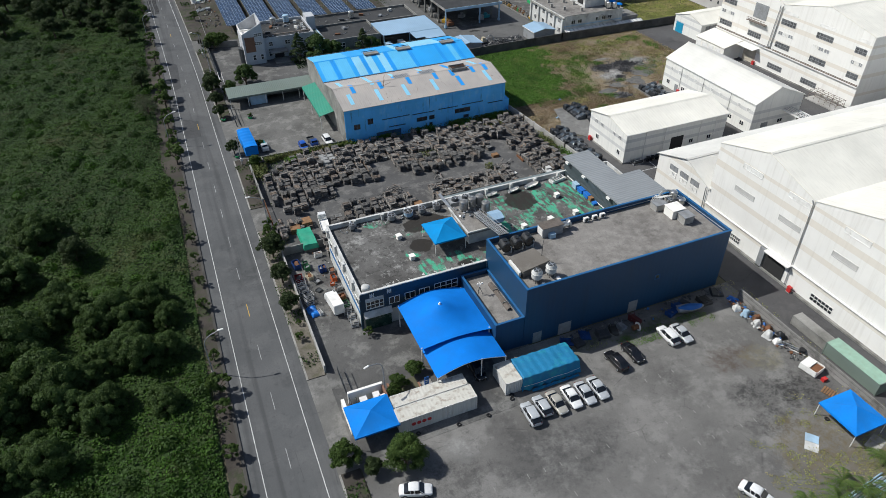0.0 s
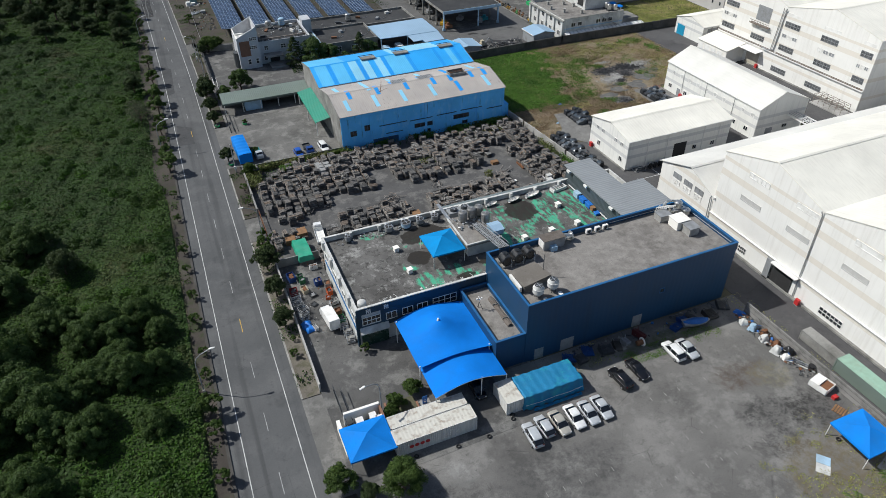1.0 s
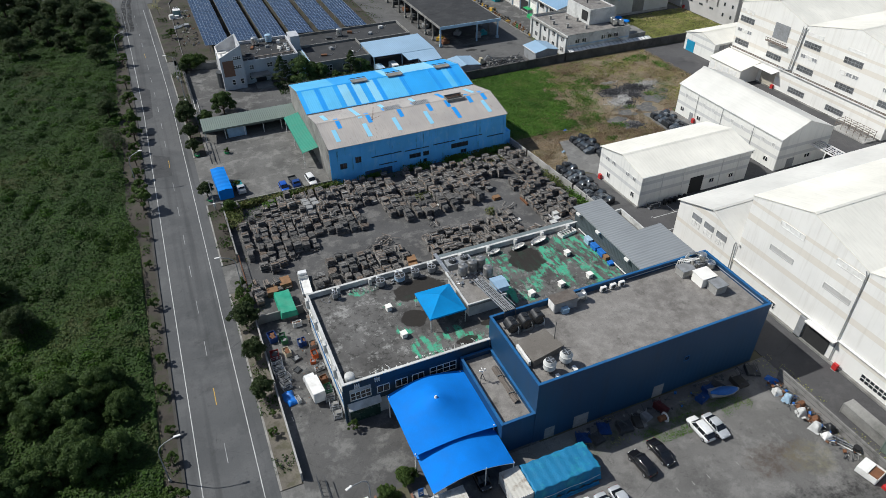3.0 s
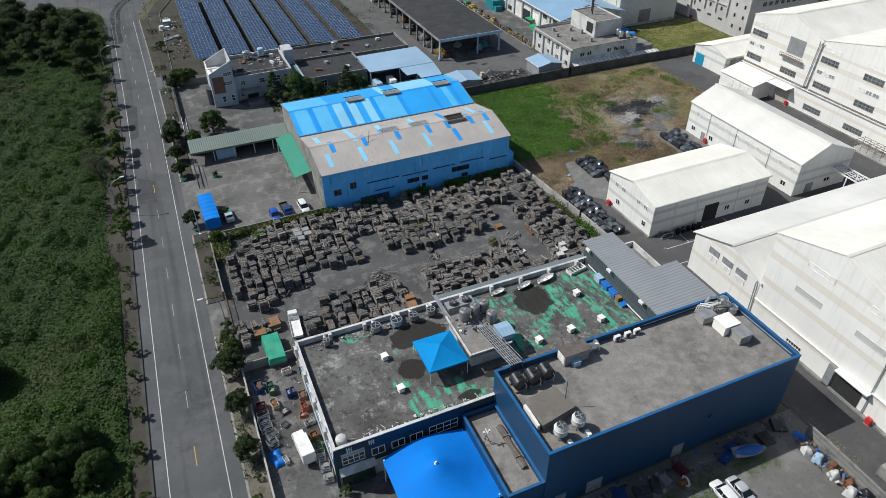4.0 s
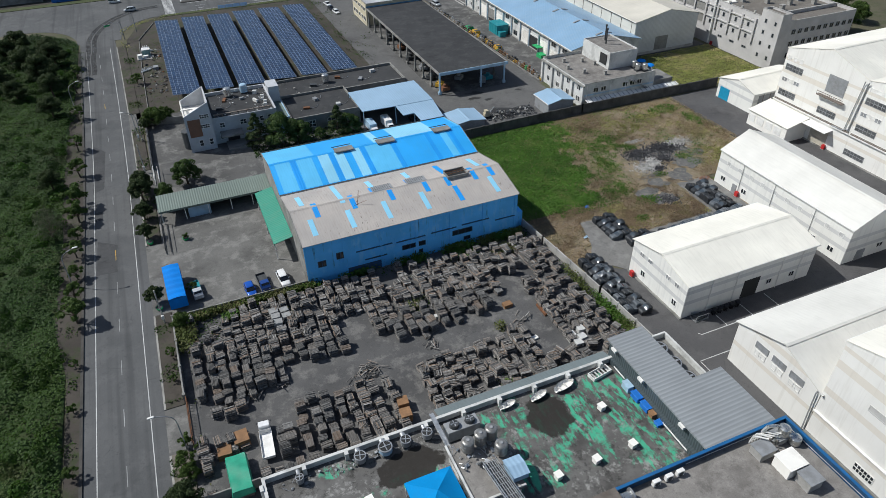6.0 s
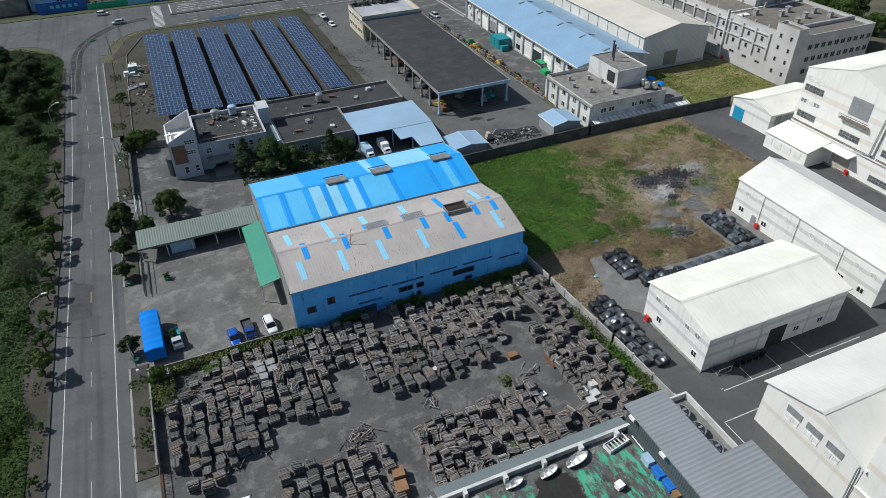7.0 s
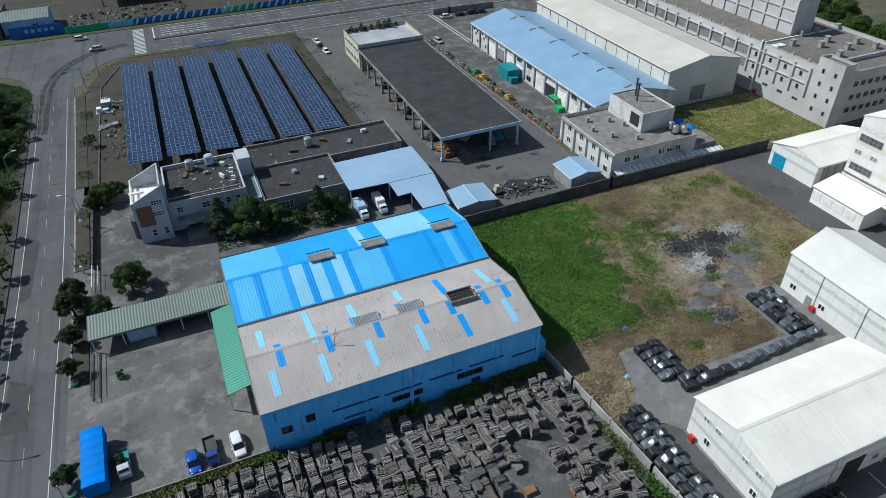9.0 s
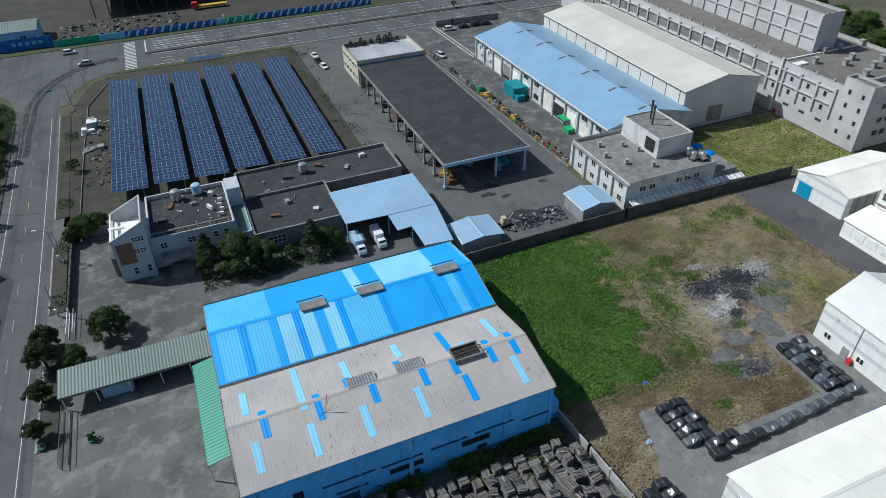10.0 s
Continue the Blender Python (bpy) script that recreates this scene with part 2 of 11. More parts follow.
M["apron"] = ground_mat("apron_concrete", (0.15, 0.147, 0.14), (0.22, 0.215, 0.205), (0.29, 0.285, 0.27), 0.1, amt=0.5)
M["verge"] = ground_mat("verge_earth", (0.05, 0.043, 0.037), (0.085, 0.074, 0.062), (0.04, 0.055, 0.02), 0.12, amt=0.8, cracks=False)
M["verge_stone"] = ground_mat("worn_footpath", (0.13, 0.115, 0.095), (0.2, 0.18, 0.15), (0.08, 0.08, 0.045), 0.2, amt=0.7)
M["earth"] = ground_mat("bare_earth", (0.085, 0.08, 0.05), (0.13, 0.12, 0.08), (0.06, 0.08, 0.028), 0.06, amt=0.7, cracks=False)
M["roof_slab"] = ground_mat("roof_concrete", (0.15, 0.139, 0.128), (0.25, 0.235, 0.218), (0.33, 0.312, 0.29), 0.15, lo=0.42, hi=0.68, amt=0.8, cracks=False)
M["concrete"] = plain("concrete", (0.4, 0.39, 0.37), 0.9, vary=0.2, scale=0.4, fine=5, dirt=(0.12, 0.115, 0.1), dirt_amt=0.7)
M["kerb"] = plain("kerb_concrete", (0.3, 0.29, 0.27), 0.9, vary=0.25, scale=0.5, fine=6, dirt=(0.1, 0.09, 0.07), dirt_amt=0.8)
# dirty kerb concrete, base darkened to include the shadow along the kerb's side
M["dark_kerb"] = plain("dark_kerb", (0.07, 0.066, 0.06), 0.92, vary=0.35, scale=0.5, fine=6, dirt=(0.03, 0.03, 0.025), dirt_amt=0.8)
M["old_wall"] = plain("stained_wall", (0.25, 0.245, 0.23), 0.92, vary=0.3, scale=0.35, fine=4, dirt=(0.07, 0.068, 0.06), dirt_amt=0.85)
M["white_wall"] = plain("white_wall", (0.84, 0.815, 0.76), 0.7, vary=0.06, scale=0.3, fine=3, dirt=(0.38, 0.35, 0.3), dirt_amt=0.6)
M["grey_wall"] = plain("grey_render", (0.5, 0.485, 0.475), 0.85, vary=0.12, scale=0.2, fine=3, dirt=(0.33, 0.315, 0.3), dirt_amt=0.6)
M["brown_roof"] = ground_mat("brown_roof_slab", (0.15, 0.135, 0.118), (0.2, 0.182, 0.16), (0.27, 0.25, 0.225), 0.1, amt=0.4, cracks=False)
M["paint"] = plain("road_paint", (0.55, 0.55, 0.54), 0.75, vary=0.12, scale=1.0, fine=9, dirt=(0.22, 0.22, 0.22), dirt_amt=0.75)
M["yellow_paint"] = plain("yellow_road_paint", (0.62, 0.4, 0.05), 0.75, vary=0.15, dirt=(0.2, 0.17, 0.1))
M["steel"] = plain("galvanised_steel", (0.5, 0.51, 0.52), 0.4, 0.7, vary=0.2, scale=2)
M["stainless"] = plain("brushed_steel", (0.62, 0.62, 0.6), 0.32, 0.85, vary=0.15, scale=2)
M["tank_steel"] = plain("tarnished_steel", (0.33, 0.325, 0.31), 0.4, 0.6, vary=0.25, scale=1.2, dirt=(0.15, 0.13, 0.11), dirt_amt=0.5)
M["dark_steel"] = plain("dark_steel", (0.07, 0.075, 0.08), 0.6, 0.3, vary=0.3, scale=2)
M["rust"] = plain("rusty_steel", (0.2, 0.09, 0.045), 0.85, 0.1, vary=0.4, scale=1.5, fine=10, dirt=(0.07, 0.045, 0.035))
M["white_metal"] = plain("white_painted_metal", (0.8, 0.79, 0.76), 0.5, vary=0.08, scale=1, dirt=(0.4, 0.37, 0.32), dirt_amt=0.4)
M["grey_metal"] = plain("grey_painted_metal", (0.3, 0.31, 0.32), 0.5, 0.1, vary=0.15, scale=1, dirt=(0.14, 0.13, 0.12))
M["black_plastic"] = plain("black_plastic", (0.02, 0.021, 0.023), 0.3, vary=0.3, scale=2, spec=0.5)
M["rubber"] = plain("rubber", (0.022, 0.022, 0.023), 0.85, vary=0.3, scale=4)
M["tent"] = plain("blue_canvas", (0.006, 0.185, 0.66), 0.8, vary=0.1, scale=0.5, fine=5, bump=0.1, spec=0.15)
M["tent_mid"] = plain("strong_blue_canvas", (0.008, 0.2, 0.66), 0.8, vary=0.12, scale=0.4, fine=4, bump=0.15, spec=0.15, dirt=(0.02, 0.17, 0.5), dirt_amt=0.5)
M["tent_pale"] = plain("sky_blue_canvas", (0.005, 0.23, 0.55), 0.8, vary=0.1, scale=0.5, fine=5, bump=0.1, spec=0.15)
M["tarp"] = plain("faded_blue_tarpaulin", (0.012, 0.18, 0.36), 0.7, vary=0.18, scale=0.6, fine=5, bump=0.5, dist=0.08, dirt=(0.03, 0.36, 0.36), dirt_amt=0.9)
M["green_tarp"] = plain("green_tarpaulin", (0.03, 0.32, 0.2), 0.6, vary=0.2, scale=0.7, fine=5, bump=0.5, dist=0.06, dirt=(0.12, 0.3, 0.22))
M["blue_wall"] = sheeting("dark_blue_cladding", (0.008, 0.05, 0.12), "x", 0.9, 0.5, dirt=(0.02, 0.04, 0.07), dirt_amt=0.5, strength=0.1, streak=(0.6, 0.6, 0.1))
M["blue_trim"] = plain("blue_trim", (0.015, 0.115, 0.29), 0.5, vary=0.12, scale=0.8, dirt=(0.03, 0.07, 0.15), dirt_amt=0.5)
M["dull_pane"] = plain("dusty_window_glass", (0.11, 0.115, 0.12), 0.3, vary=0.3, scale=0.5, bump=0.0, spec=0.6)
M["glass"] = plain("dark_window_glass", (0.03, 0.035, 0.04), 0.08, vary=0.3, scale=0.3, bump=0.0, spec=0.8)
M["dark_open"] = plain("unlit_interior", (0.03, 0.03, 0.03), 0.9, vary=0.3)
M["red"] = plain("red_paint", (0.5, 0.03, 0.03), 0.5, vary=0.15)
M["yellow"] = plain("yellow_paint", (0.6, 0.36, 0.04), 0.55, vary=0.2)
M["green"] = plain("green_paint", (0.03, 0.35, 0.12), 0.55, vary=0.2)
M["hoard_blue"] = plain("hoarding_blue", (0.02, 0.13, 0.42), 0.6, vary=0.3, scale=0.8, fine=4)
M["pale_pad"] = plain("pale_cement", (0.4, 0.39, 0.37), 0.9, vary=0.25, scale=0.8, dirt=(0.2, 0.19, 0.17), dirt_amt=0.6)
M["teal_grey"] = plain("grey_teal_paint", (0.16, 0.27, 0.28), 0.5, vary=0.2)
M["teal"] = plain("teal_paint", (0.02, 0.24, 0.28), 0.5, vary=0.15)
M["bright_blue"] = plain("bright_blue_plastic", (0.02, 0.16, 0.55), 0.45, vary=0.2)
M["pale_wood"] = plain("pale_grey_wood", (0.33, 0.33, 0.325), 0.9, vary=0.3, scale=1.5, fine=9, dirt=(0.12, 0.12, 0.118), dirt_amt=0.7, rand=True)
M["fresh_wood"] = plain("brown_wood", (0.27, 0.15, 0.075), 0.85, vary=0.3, scale=1.2, fine=9, rand=True)
M["bark"] = plain("bark", (0.1, 0.075, 0.055), 0.95, vary=0.35, scale=2, fine=9, bump=0.5)
M["terracotta"] = plain("brown_tiles", (0.22, 0.115, 0.075), 0.8, vary=0.15, scale=1.0)


# ---- ground, roads and yards ----
def slab(name, poly, top, mat, label, category, deep=0.4):
    return setting(name, MB().prism(poly, top - deep, top), mat, label, category)


def rect(x0, y0, x1, y1):
    return [(x0, y0), (x1, y0), (x1, y1), (x0, y1)]


def rough_edge(pts, amount, seed, step=1.2):
    """An outline broken up into short uneven runs, as worn paving and bare soil end."""
    rr = random.Random(seed)
    out = []
    for (xa, ya), (xb, yb) in zip(pts, pts[1:] + pts[:1]):
        n = max(1, int(math.hypot(xb - xa, yb - ya) / step))
        for i in range(n):
            q = i / n
            out.append((xa + (xb - xa) * q + rr.gauss(0, amount) * 0.6, ya + (yb - ya) * q + rr.gauss(0, amount) * 0.6))
    return out


def road_mid(y):
    """The road's middle: straight, then bending slightly west."""
    return 1.75 if y < 200 else 1.75 - 2.1 * ((y - 200) / 100) ** 1.3


def strip(a, b, y0, y1, step=10.0):
    """An outline that follows the road between two offsets from its middle."""
    n = max(1, round((y1 - y0) / step))
    ys = [y0 + (y1 - y0) * i / n for i in range(n + 1)]
    return [(road_mid(y) + b, y) for y in ys], [(road_mid(y) + a, y) for y in reversed(ys)]


def ribbon(a, b, y0, y1):
    right, left = strip(a, b, y0, y1)
    return right + left


setting("ground", MB().sheet(lambda u, v: (-2500 + 5000 * u, -2500 + 5000 * v, -0.08), 4, 4), M["earth"], "flat brown earth with thin dry grass", "ground")
slab("road", ribbon(-5.7, 5.7, -80, 308), 0.0, M["road"], "worn grey asphalt road with white edge lines", "road")
# the junction and the cross road to the north
curve = [(7.2 + 14 * (1 - math.cos(a)), 308 + 22 * math.sin(a)) for a in np.linspace(0, math.pi / 2, 9)]
curve_w = [(-7.0 - 18 * (1 - math.cos(a)), 308 + 22 * math.sin(a)) for a in np.linspace(math.pi / 2, 0, 9)]
slab("cross_road", [(-6.0, 308), (5.3, 308)] + curve + [(320, 331), (320, 362), (-250, 362), (-250, 330)] + curve_w, 0.004, M["road"], "wide grey asphalt cross road at a junction", "road")
M["median_grass"] = ground_mat("median_grass", (0.05, 0.065, 0.028), (0.075, 0.095, 0.036), (0.1, 0.095, 0.055), 0.3, cracks=False)
med = setting("median", MB().prism([(31.8, 344.5), (320, 342.9), (320, 344.9), (31.8, 346.3), (30.8, 345.4)], -0.2, 0.25), M["dark_kerb"], "raised concrete median between the carriageways", "median")
setting("median_lawn", MB().prism([(44, 344.9), (320, 343.3), (320, 344.5), (44, 345.9)], 0.1, 0.3), M["verge"], "thin dark grass and soil along the raised median", "grass")

# footpaths and verges, a kerb's step above the road
slab("pavement_west", ribbon(-8.15, -6.15, -80, 300), 0.13, M["verge"], "brown earthy footpath strip beside the road", "pavement")
slab("bare_strip_west", [(-8.6, 152), (-6.3, 138), (-6.3, 262), (-8.6, 250)], 0.14, M["verge"], "bare dark earth strip beside a field", "ground")
setting("kerb_west", MB().prism(ribbon(-6.15, -5.7, -80, 300), -0.3, 0.2), M["dark_kerb"], "stained concrete kerb along the road, darkened for its side's shadow", "kerb")
for y0, y1, mat, lab in ((73.5, 117, "verge_stone", "worn concrete footpath with planting pits"), (126, 149, "verge", "earthy verge strip with weeds"), (172, 196, "verge", "earthy verge strip with clipped shrubs"), (205, 228, "verge", "earthy verge strip with low hedges"), (240, 300, "verge", "earthy verge beside the solar field"), (-80, 55, "verge", "earthy verge with weeds")):
    slab("pavement_east", ribbon(6.0, 8.7, y0, y1), 0.14, M[mat], lab, "pavement")
    setting("kerb_east", MB().prism(ribbon(5.7, 6.0, y0, y1), -0.3, 0.15), M["kerb"], "pale concrete kerb at the roadside", "kerb")
for y0, y1 in ((55, 73.5), (117, 126), (149, 172), (196, 205), (228, 240)):
    slab("driveway", ribbon(5.7, 8.9, y0, y1), 0.02, M["yard"], "concrete driveway apron crossing the verge", "driveway")

# road paint
lines = MB()
for a, b in ((-3.93, -3.81), (3.63, 3.75)):
    ys = np.linspace(-80, 300, 39)
    for p, q in zip(ys[:-1], ys[1:]):
        if not (b > 0 and (55 < q < 60)):
            lines.add([(road_mid(p) + a, p, 0.006), (road_mid(p) + b, p, 0.006), (road_mid(q) + b, q, 0.006), (road_mid(q) + a, q, 0.006)], [(0, 1, 2, 3)])
setting("edge_line", lines, M["paint"], "thin white edge lines along the road", "road marking")
M["worn_dash"] = plain("worn_lane_paint", (0.36, 0.36, 0.36), 0.8, vary=0.2, scale=1.0, dirt=(0.13, 0.13, 0.13), dirt_amt=0.85)
for i in range(34):
    y = 92.0 + (i - 15) * 11.1
    mat = M["yellow_paint"] if i % 7 == 1 else M["worn_dash"]
    c = road_mid(y)
    setting("lane_dash", MB().prism([(c - 0.05, y), (c + 0.05, y), (road_mid(y + 3.6) + 0.05, y + 3.6), (road_mid(y + 3.6) - 0.05, y + 3.6)], -0.01, 0.007), mat, "short painted dash in the middle of the road", "road marking")
M["repair"] = ground_mat("asphalt_repair", (0.055, 0.056, 0.058), (0.075, 0.076, 0.078), (0.1, 0.1, 0.1), 0.2, amt=0.4, cracks=False)
for outline in ([(-1.9, 165.8), (1.9, 165.6), (2.2, 175.2), (-1.5, 177.9)], [(-2.4, 198.4), (0.0, 200.2), (0.6, 219.4), (-2.2, 224.0)], [(-2.1, 186.0), (-0.4, 186.4), (-0.5, 190.0), (-2.2, 189.8)]):
    slab("asphalt_patch", rough_edge(outline, 0.05, 3), 0.005, M["repair"], "darker repaired patch in the asphalt", "road", 0.2)
zeb = thing("zebra_crossing", (26, 345.3, 0), "white striped pedestrian crossing over the cross road", "crossing", kind="structure")
for i in range(19):
    y = -14.2 + i * 1.55
    part("stripe", MB().box(-1.9, y, -0.01, 1.9, y + 0.75, 0.011), M["paint"], zeb)
for i in range(24):
    for y, ln in ((352.5, 4), (356.5, 4), (338, 4), (334.5, 4)):
        setting("lane_dash", MB().box(36 + i * 11, y, -0.01, 36 + i * 11 + ln, y + 0.18, 0.012), M["paint"], "white dash between the lanes of the cross road", "road marking")
for y in (331.8, 343.6, 348.2, 361.2):
    setting("edge_line", MB().box(33, y, -0.01, 320, y + 0.2, 0.013), M["paint"], "white edge line of the cross road", "road marking")
setting("stop_line", MB().box(31.1, 346.9, -0.01, 31.6, 360, 0.013), M["paint"], "broad white stop line before the crossing", "road marking")
for k in range(4):
    setting("hatching", MB().box(34, 349.6 + k * 2.6, -0.01, 52, 349.9 + k * 2.6, 0.012), M["paint"], "long white guide lines before the crossing", "road marking")

# yards
M["works_ground"] = ground_mat("works_asphalt", (0.1, 0.099, 0.098), (0.135, 0.133, 0.13), (0.18, 0.177, 0.17), 0.06, amt=0.3)
slab("parking_lot", [(10.6, -60), (84.4, -60), (84.4, 66.6), (36, 66.6), (36, 56.2), (10.6, 55.6)], 0.0, M["lot"], "large stained asphalt parking lot", "parking lot")
slab("front_yard", [(10.6, 55.6), (36, 56.2), (36, 66.6), (43, 66.6), (43, 81), (19, 81), (19, 107), (10.6, 107)], 0.03, M["yard_dark"], "grey concrete factory forecourt", "yard")
slab("pallet_yard", [(10.6, 107), (19, 107), (19, 101.5), (83, 101.5), (83, 126), (82, 146), (10.6, 146)], 0.02, M["pallet_yard"], "dusty asphalt storage yard", "yard")
slab("hall_yard", rect(10.6, 146, 35.5, 184.5), 0.03, M["yard"], "pale stained concrete yard", "yard")
slab("villa_yard", rect(10.6, 184.5, 47, 236), 0.025, M["yard_dark"], "worn concrete yard with bare pale patches", "yard")
slab("north_yard", [(47, 188), (122, 188), (122, 330), (80, 330), (80, 240), (47, 236)], 0.015, M["works_ground"], "grey stained concrete works yard", "yard")
slab("solar_ground", [(8.9, 236), (47, 236), (80, 240), (80, 330), (22, 330), (14, 324), (8.9, 306)], 0.02, M["verge"], "dark weedy earth under solar tables", "ground")
slab("east_yard", rect(122, 212, 189, 330), 0.018, M["yard_dark"], "grey concrete yard along a long shed", "yard")
slab("factory_lane", [(84.4, -60), (210, -60), (210, 110), (168, 110), (168, 187), (150, 187), (150, 110.5), (130, 110.5), (130, 126), (92, 126), (84.8, 131), (84.0, 126)], 0.004, M["lane"], "dark smooth asphalt between white warehouses", "road")
slab("car_apron", rough_edge([(87.5, 131), (92, 126), (130, 126), (130, 147.5), (121.3, 147.5), (120.8, 135.6), (103.6, 134.9), (100.9, 137.6), (100.2, 143.0), (92.6, 143.2), (90.6, 136)], 0.3, 5), 0.02, M["apron"], "wet grey concrete apron with parked wrapped cars", "yard")
for i, (x0, y0, x1, y1) in enumerate(((92.6, 106.4, 93.0, 106.52), (88.5, 101.2, 95.5, 101.35), (88.5, 96.5, 88.65, 101.35), (92.8, 106.0, 104.5, 106.15), (110.5, 106.0, 122, 106.15), (110.5, 106.15, 110.65, 110), (104.4, 106.15, 104.55, 110), (98.5, 106.15, 98.65, 110))):
    setting("bay_line", MB().box(x0, y0, -0.01, x1, y1, 0.011), M["paint"], "white parking bay line on dark asphalt", "road marking")


# ---- building helpers ----
def win(parent, face, plane, u, z, w, h, nx=2, ny=1, edge="white_metal", glass="glass"):
    """A window on a wall that faces west (W), south (S), or on those facing east (E) and north (N)."""
    gm = MB()
    t = 0.05
    s = -1 if face in "WS" else 1

    def at(a, c, d):
        return (plane + s * d, a, c) if face in "WE" else (a, plane + s * d, c)

    us = [q for i in range(nx + 1) for q in (u - w / 2 + w * i / nx - t, u - w / 2 + w * i / nx + t)]
    zs = [q for j in range(ny + 1) for q in (z + h * j / ny - t, z + h * j / ny + t)]
    fm, nu, nz = MB(), len(us), len(zs)
    front = [at(a, c, 0.07) for c in zs for a in us]
    back = [at(a, c, -0.03) for c in zs for a in us]
    faces = []
    for j in range(nz - 1):
        for i in range(nu - 1):
            q = (j * nu + i, j * nu + i + 1, (j + 1) * nu + i + 1, (j + 1) * nu + i)
            if i % 2 and j % 2:
                faces += [(q[a], q[(a + 1) % 4], q[(a + 1) % 4] + nu * nz, q[a] + nu * nz) for a in range(4)]
            else:
                faces.append(q)
    rim = [i for i in range(nu)] + [j * nu + nu - 1 for j in range(1, nz)] + [(nz - 1) * nu + i for i in range(nu - 2, -1, -1)] + [j * nu for j in range(nz - 2, 0, -1)]
    faces += [(a, b, b + nu * nz, a + nu * nz) for a, b in zip(rim, rim[1:] + rim[:1])]
    fm.add(front + back, faces)
    lo, hi = sorted((plane - s * 0.04, plane + s * 0.02))
    if face in "WE":
        gm.box(lo, u - w / 2, z, hi, u + w / 2, z + h)
    else:
        gm.box(u - w / 2, lo, z, u + w / 2, hi, z + h)
    f = part("window", fm, M[edge], parent)
    part("pane", gm, M[glass], f, "dark glass" if glass == "glass" else "")
    return f


def shutter(parent, face, plane, u, w, h, mat, name="roller_door", z=0.0):
    n = max(3, int(h / 0.35))
    s = -1 if face in "WS" else 1
    prof = [(plane - s * 0.05, z)] + [(plane + s * (0.05 if i % 2 else 0.085), z + h * (i + d) / n) for i in range(n) for d in (0.0, 0.999)] + [(plane - s * 0.05, z + h)]
    mb = MB().extrude(prof, "y" if face in "WE" else "x", u - w / 2, u + w / 2)
    return part(name, mb, mat, parent)


def gable(name, x0, x1, y0, y1, eave, apex, along, wall, roof, label, category="warehouse", ridge=None, over=0.35, eave2=None, trim="white_metal", base=None):
    """A hall with a pitched roof whose ridge runs along x or y."""
    b = thing(name, (0, 0, 0), label, category)
    lo, hi = (y0, y1) if along == "x" else (x0, x1)
    a, c = (x0, x1) if along == "x" else (y0, y1)
    ridge = (lo + hi) / 2 if ridge is None else ridge
    eave2 = eave if eave2 is None else eave2
    prof = [(lo, -0.3), (hi, -0.3), (hi, eave2), (ridge, apex), (lo, eave)]
    part("wall", MB().extrude(prof, along, a, c), wall, b)
    for u0, z0 in ((lo, eave), (hi, eave2)):
        sl = (apex - z0) / (ridge - u0)
        e = u0 + (-over if u0 == lo else over)
        ze = apex + (e - ridge) * sl
        pr = [(e, ze + 0.06), (ridge, apex + 0.06), (ridge, apex + 0.2), (e, ze + 0.2)]
        part("roof", MB().extrude(pr, along, a - over, c + over), roof, b)
        g = MB()
        d = -0.12 if u0 == lo else 0.12
        lo_u, hi_u = sorted((e, e + d))
        if along == "x":
            g.box(a - over, lo_u, ze - 0.06, c + over, hi_u, ze + 0.16)
        else:
            g.box(lo_u, a - over, ze - 0.06, hi_u, c + over, ze + 0.16)
        part("gutter", g, M[trim], b)
    cap = MB().extrude([(ridge - 0.45, apex + 0.14), (ridge + 0.45, apex + 0.14), (ridge, apex + 0.29)], along, a - over - 0.03, c + over + 0.03)
    part("ridge_cap", cap, roof, b)
    return b


def flat(name, x0, x1, y0, y1, top, par, wall, roofmat, label, category="building", cap=None, t=0.25):
    """A flat-roofed block with a parapet that stands par above its roof."""
    b = thing(name, (0, 0, 0), label, category)
    part("wall", MB().box(x0, y0, -0.3, x1, y0 + t, top), wall, b)
    part("wall", MB().box(x0, y1 - t, -0.3, x1, y1, top), wall, b)
    part("wall", MB().box(x0, y0 + t, -0.3, x0 + t, y1 - t, top), wall, b)
    part("wall", MB().box(x1 - t, y0 + t, -0.3, x1, y1 - t, top), wall, b)
    part("roof", MB().box(x0 + t, y0 + t, top - par - 0.3, x1 - t, y1 - t, top - par), roofmat, b)
    if cap:
        e = 0.06
        for q in ((x0 - e, y0 - e, x1 + e, y0 + t + e), (x0 - e, y1 - t - e, x1 + e, y1 + e), (x0 - e, y0 + t + e, x0 + t + e, y1 - t - e), (x1 - t - e, y0 + t + e, x1 + e, y1 - t - e)):
            part("coping", MB().box(q[0], q[1], top, q[2], q[3], top + 0.12), cap, b)
    return b


# ---- buildings ----
M["w_roof"] = sheeting("white_roof_sheet", (0.8, 0.77, 0.685), "x", 0.75, 0.75, dirt=(0.5, 0.47, 0.4), dirt_amt=0.25, strength=0.1, tint=0.03)
M["w_roof_cool"] = sheeting("pale_roof_sheet", (0.66, 0.645, 0.6), "x", 0.75, 0.75, dirt=(0.45, 0.44, 0.4), dirt_amt=0.25, strength=0.1, tint=0.03)


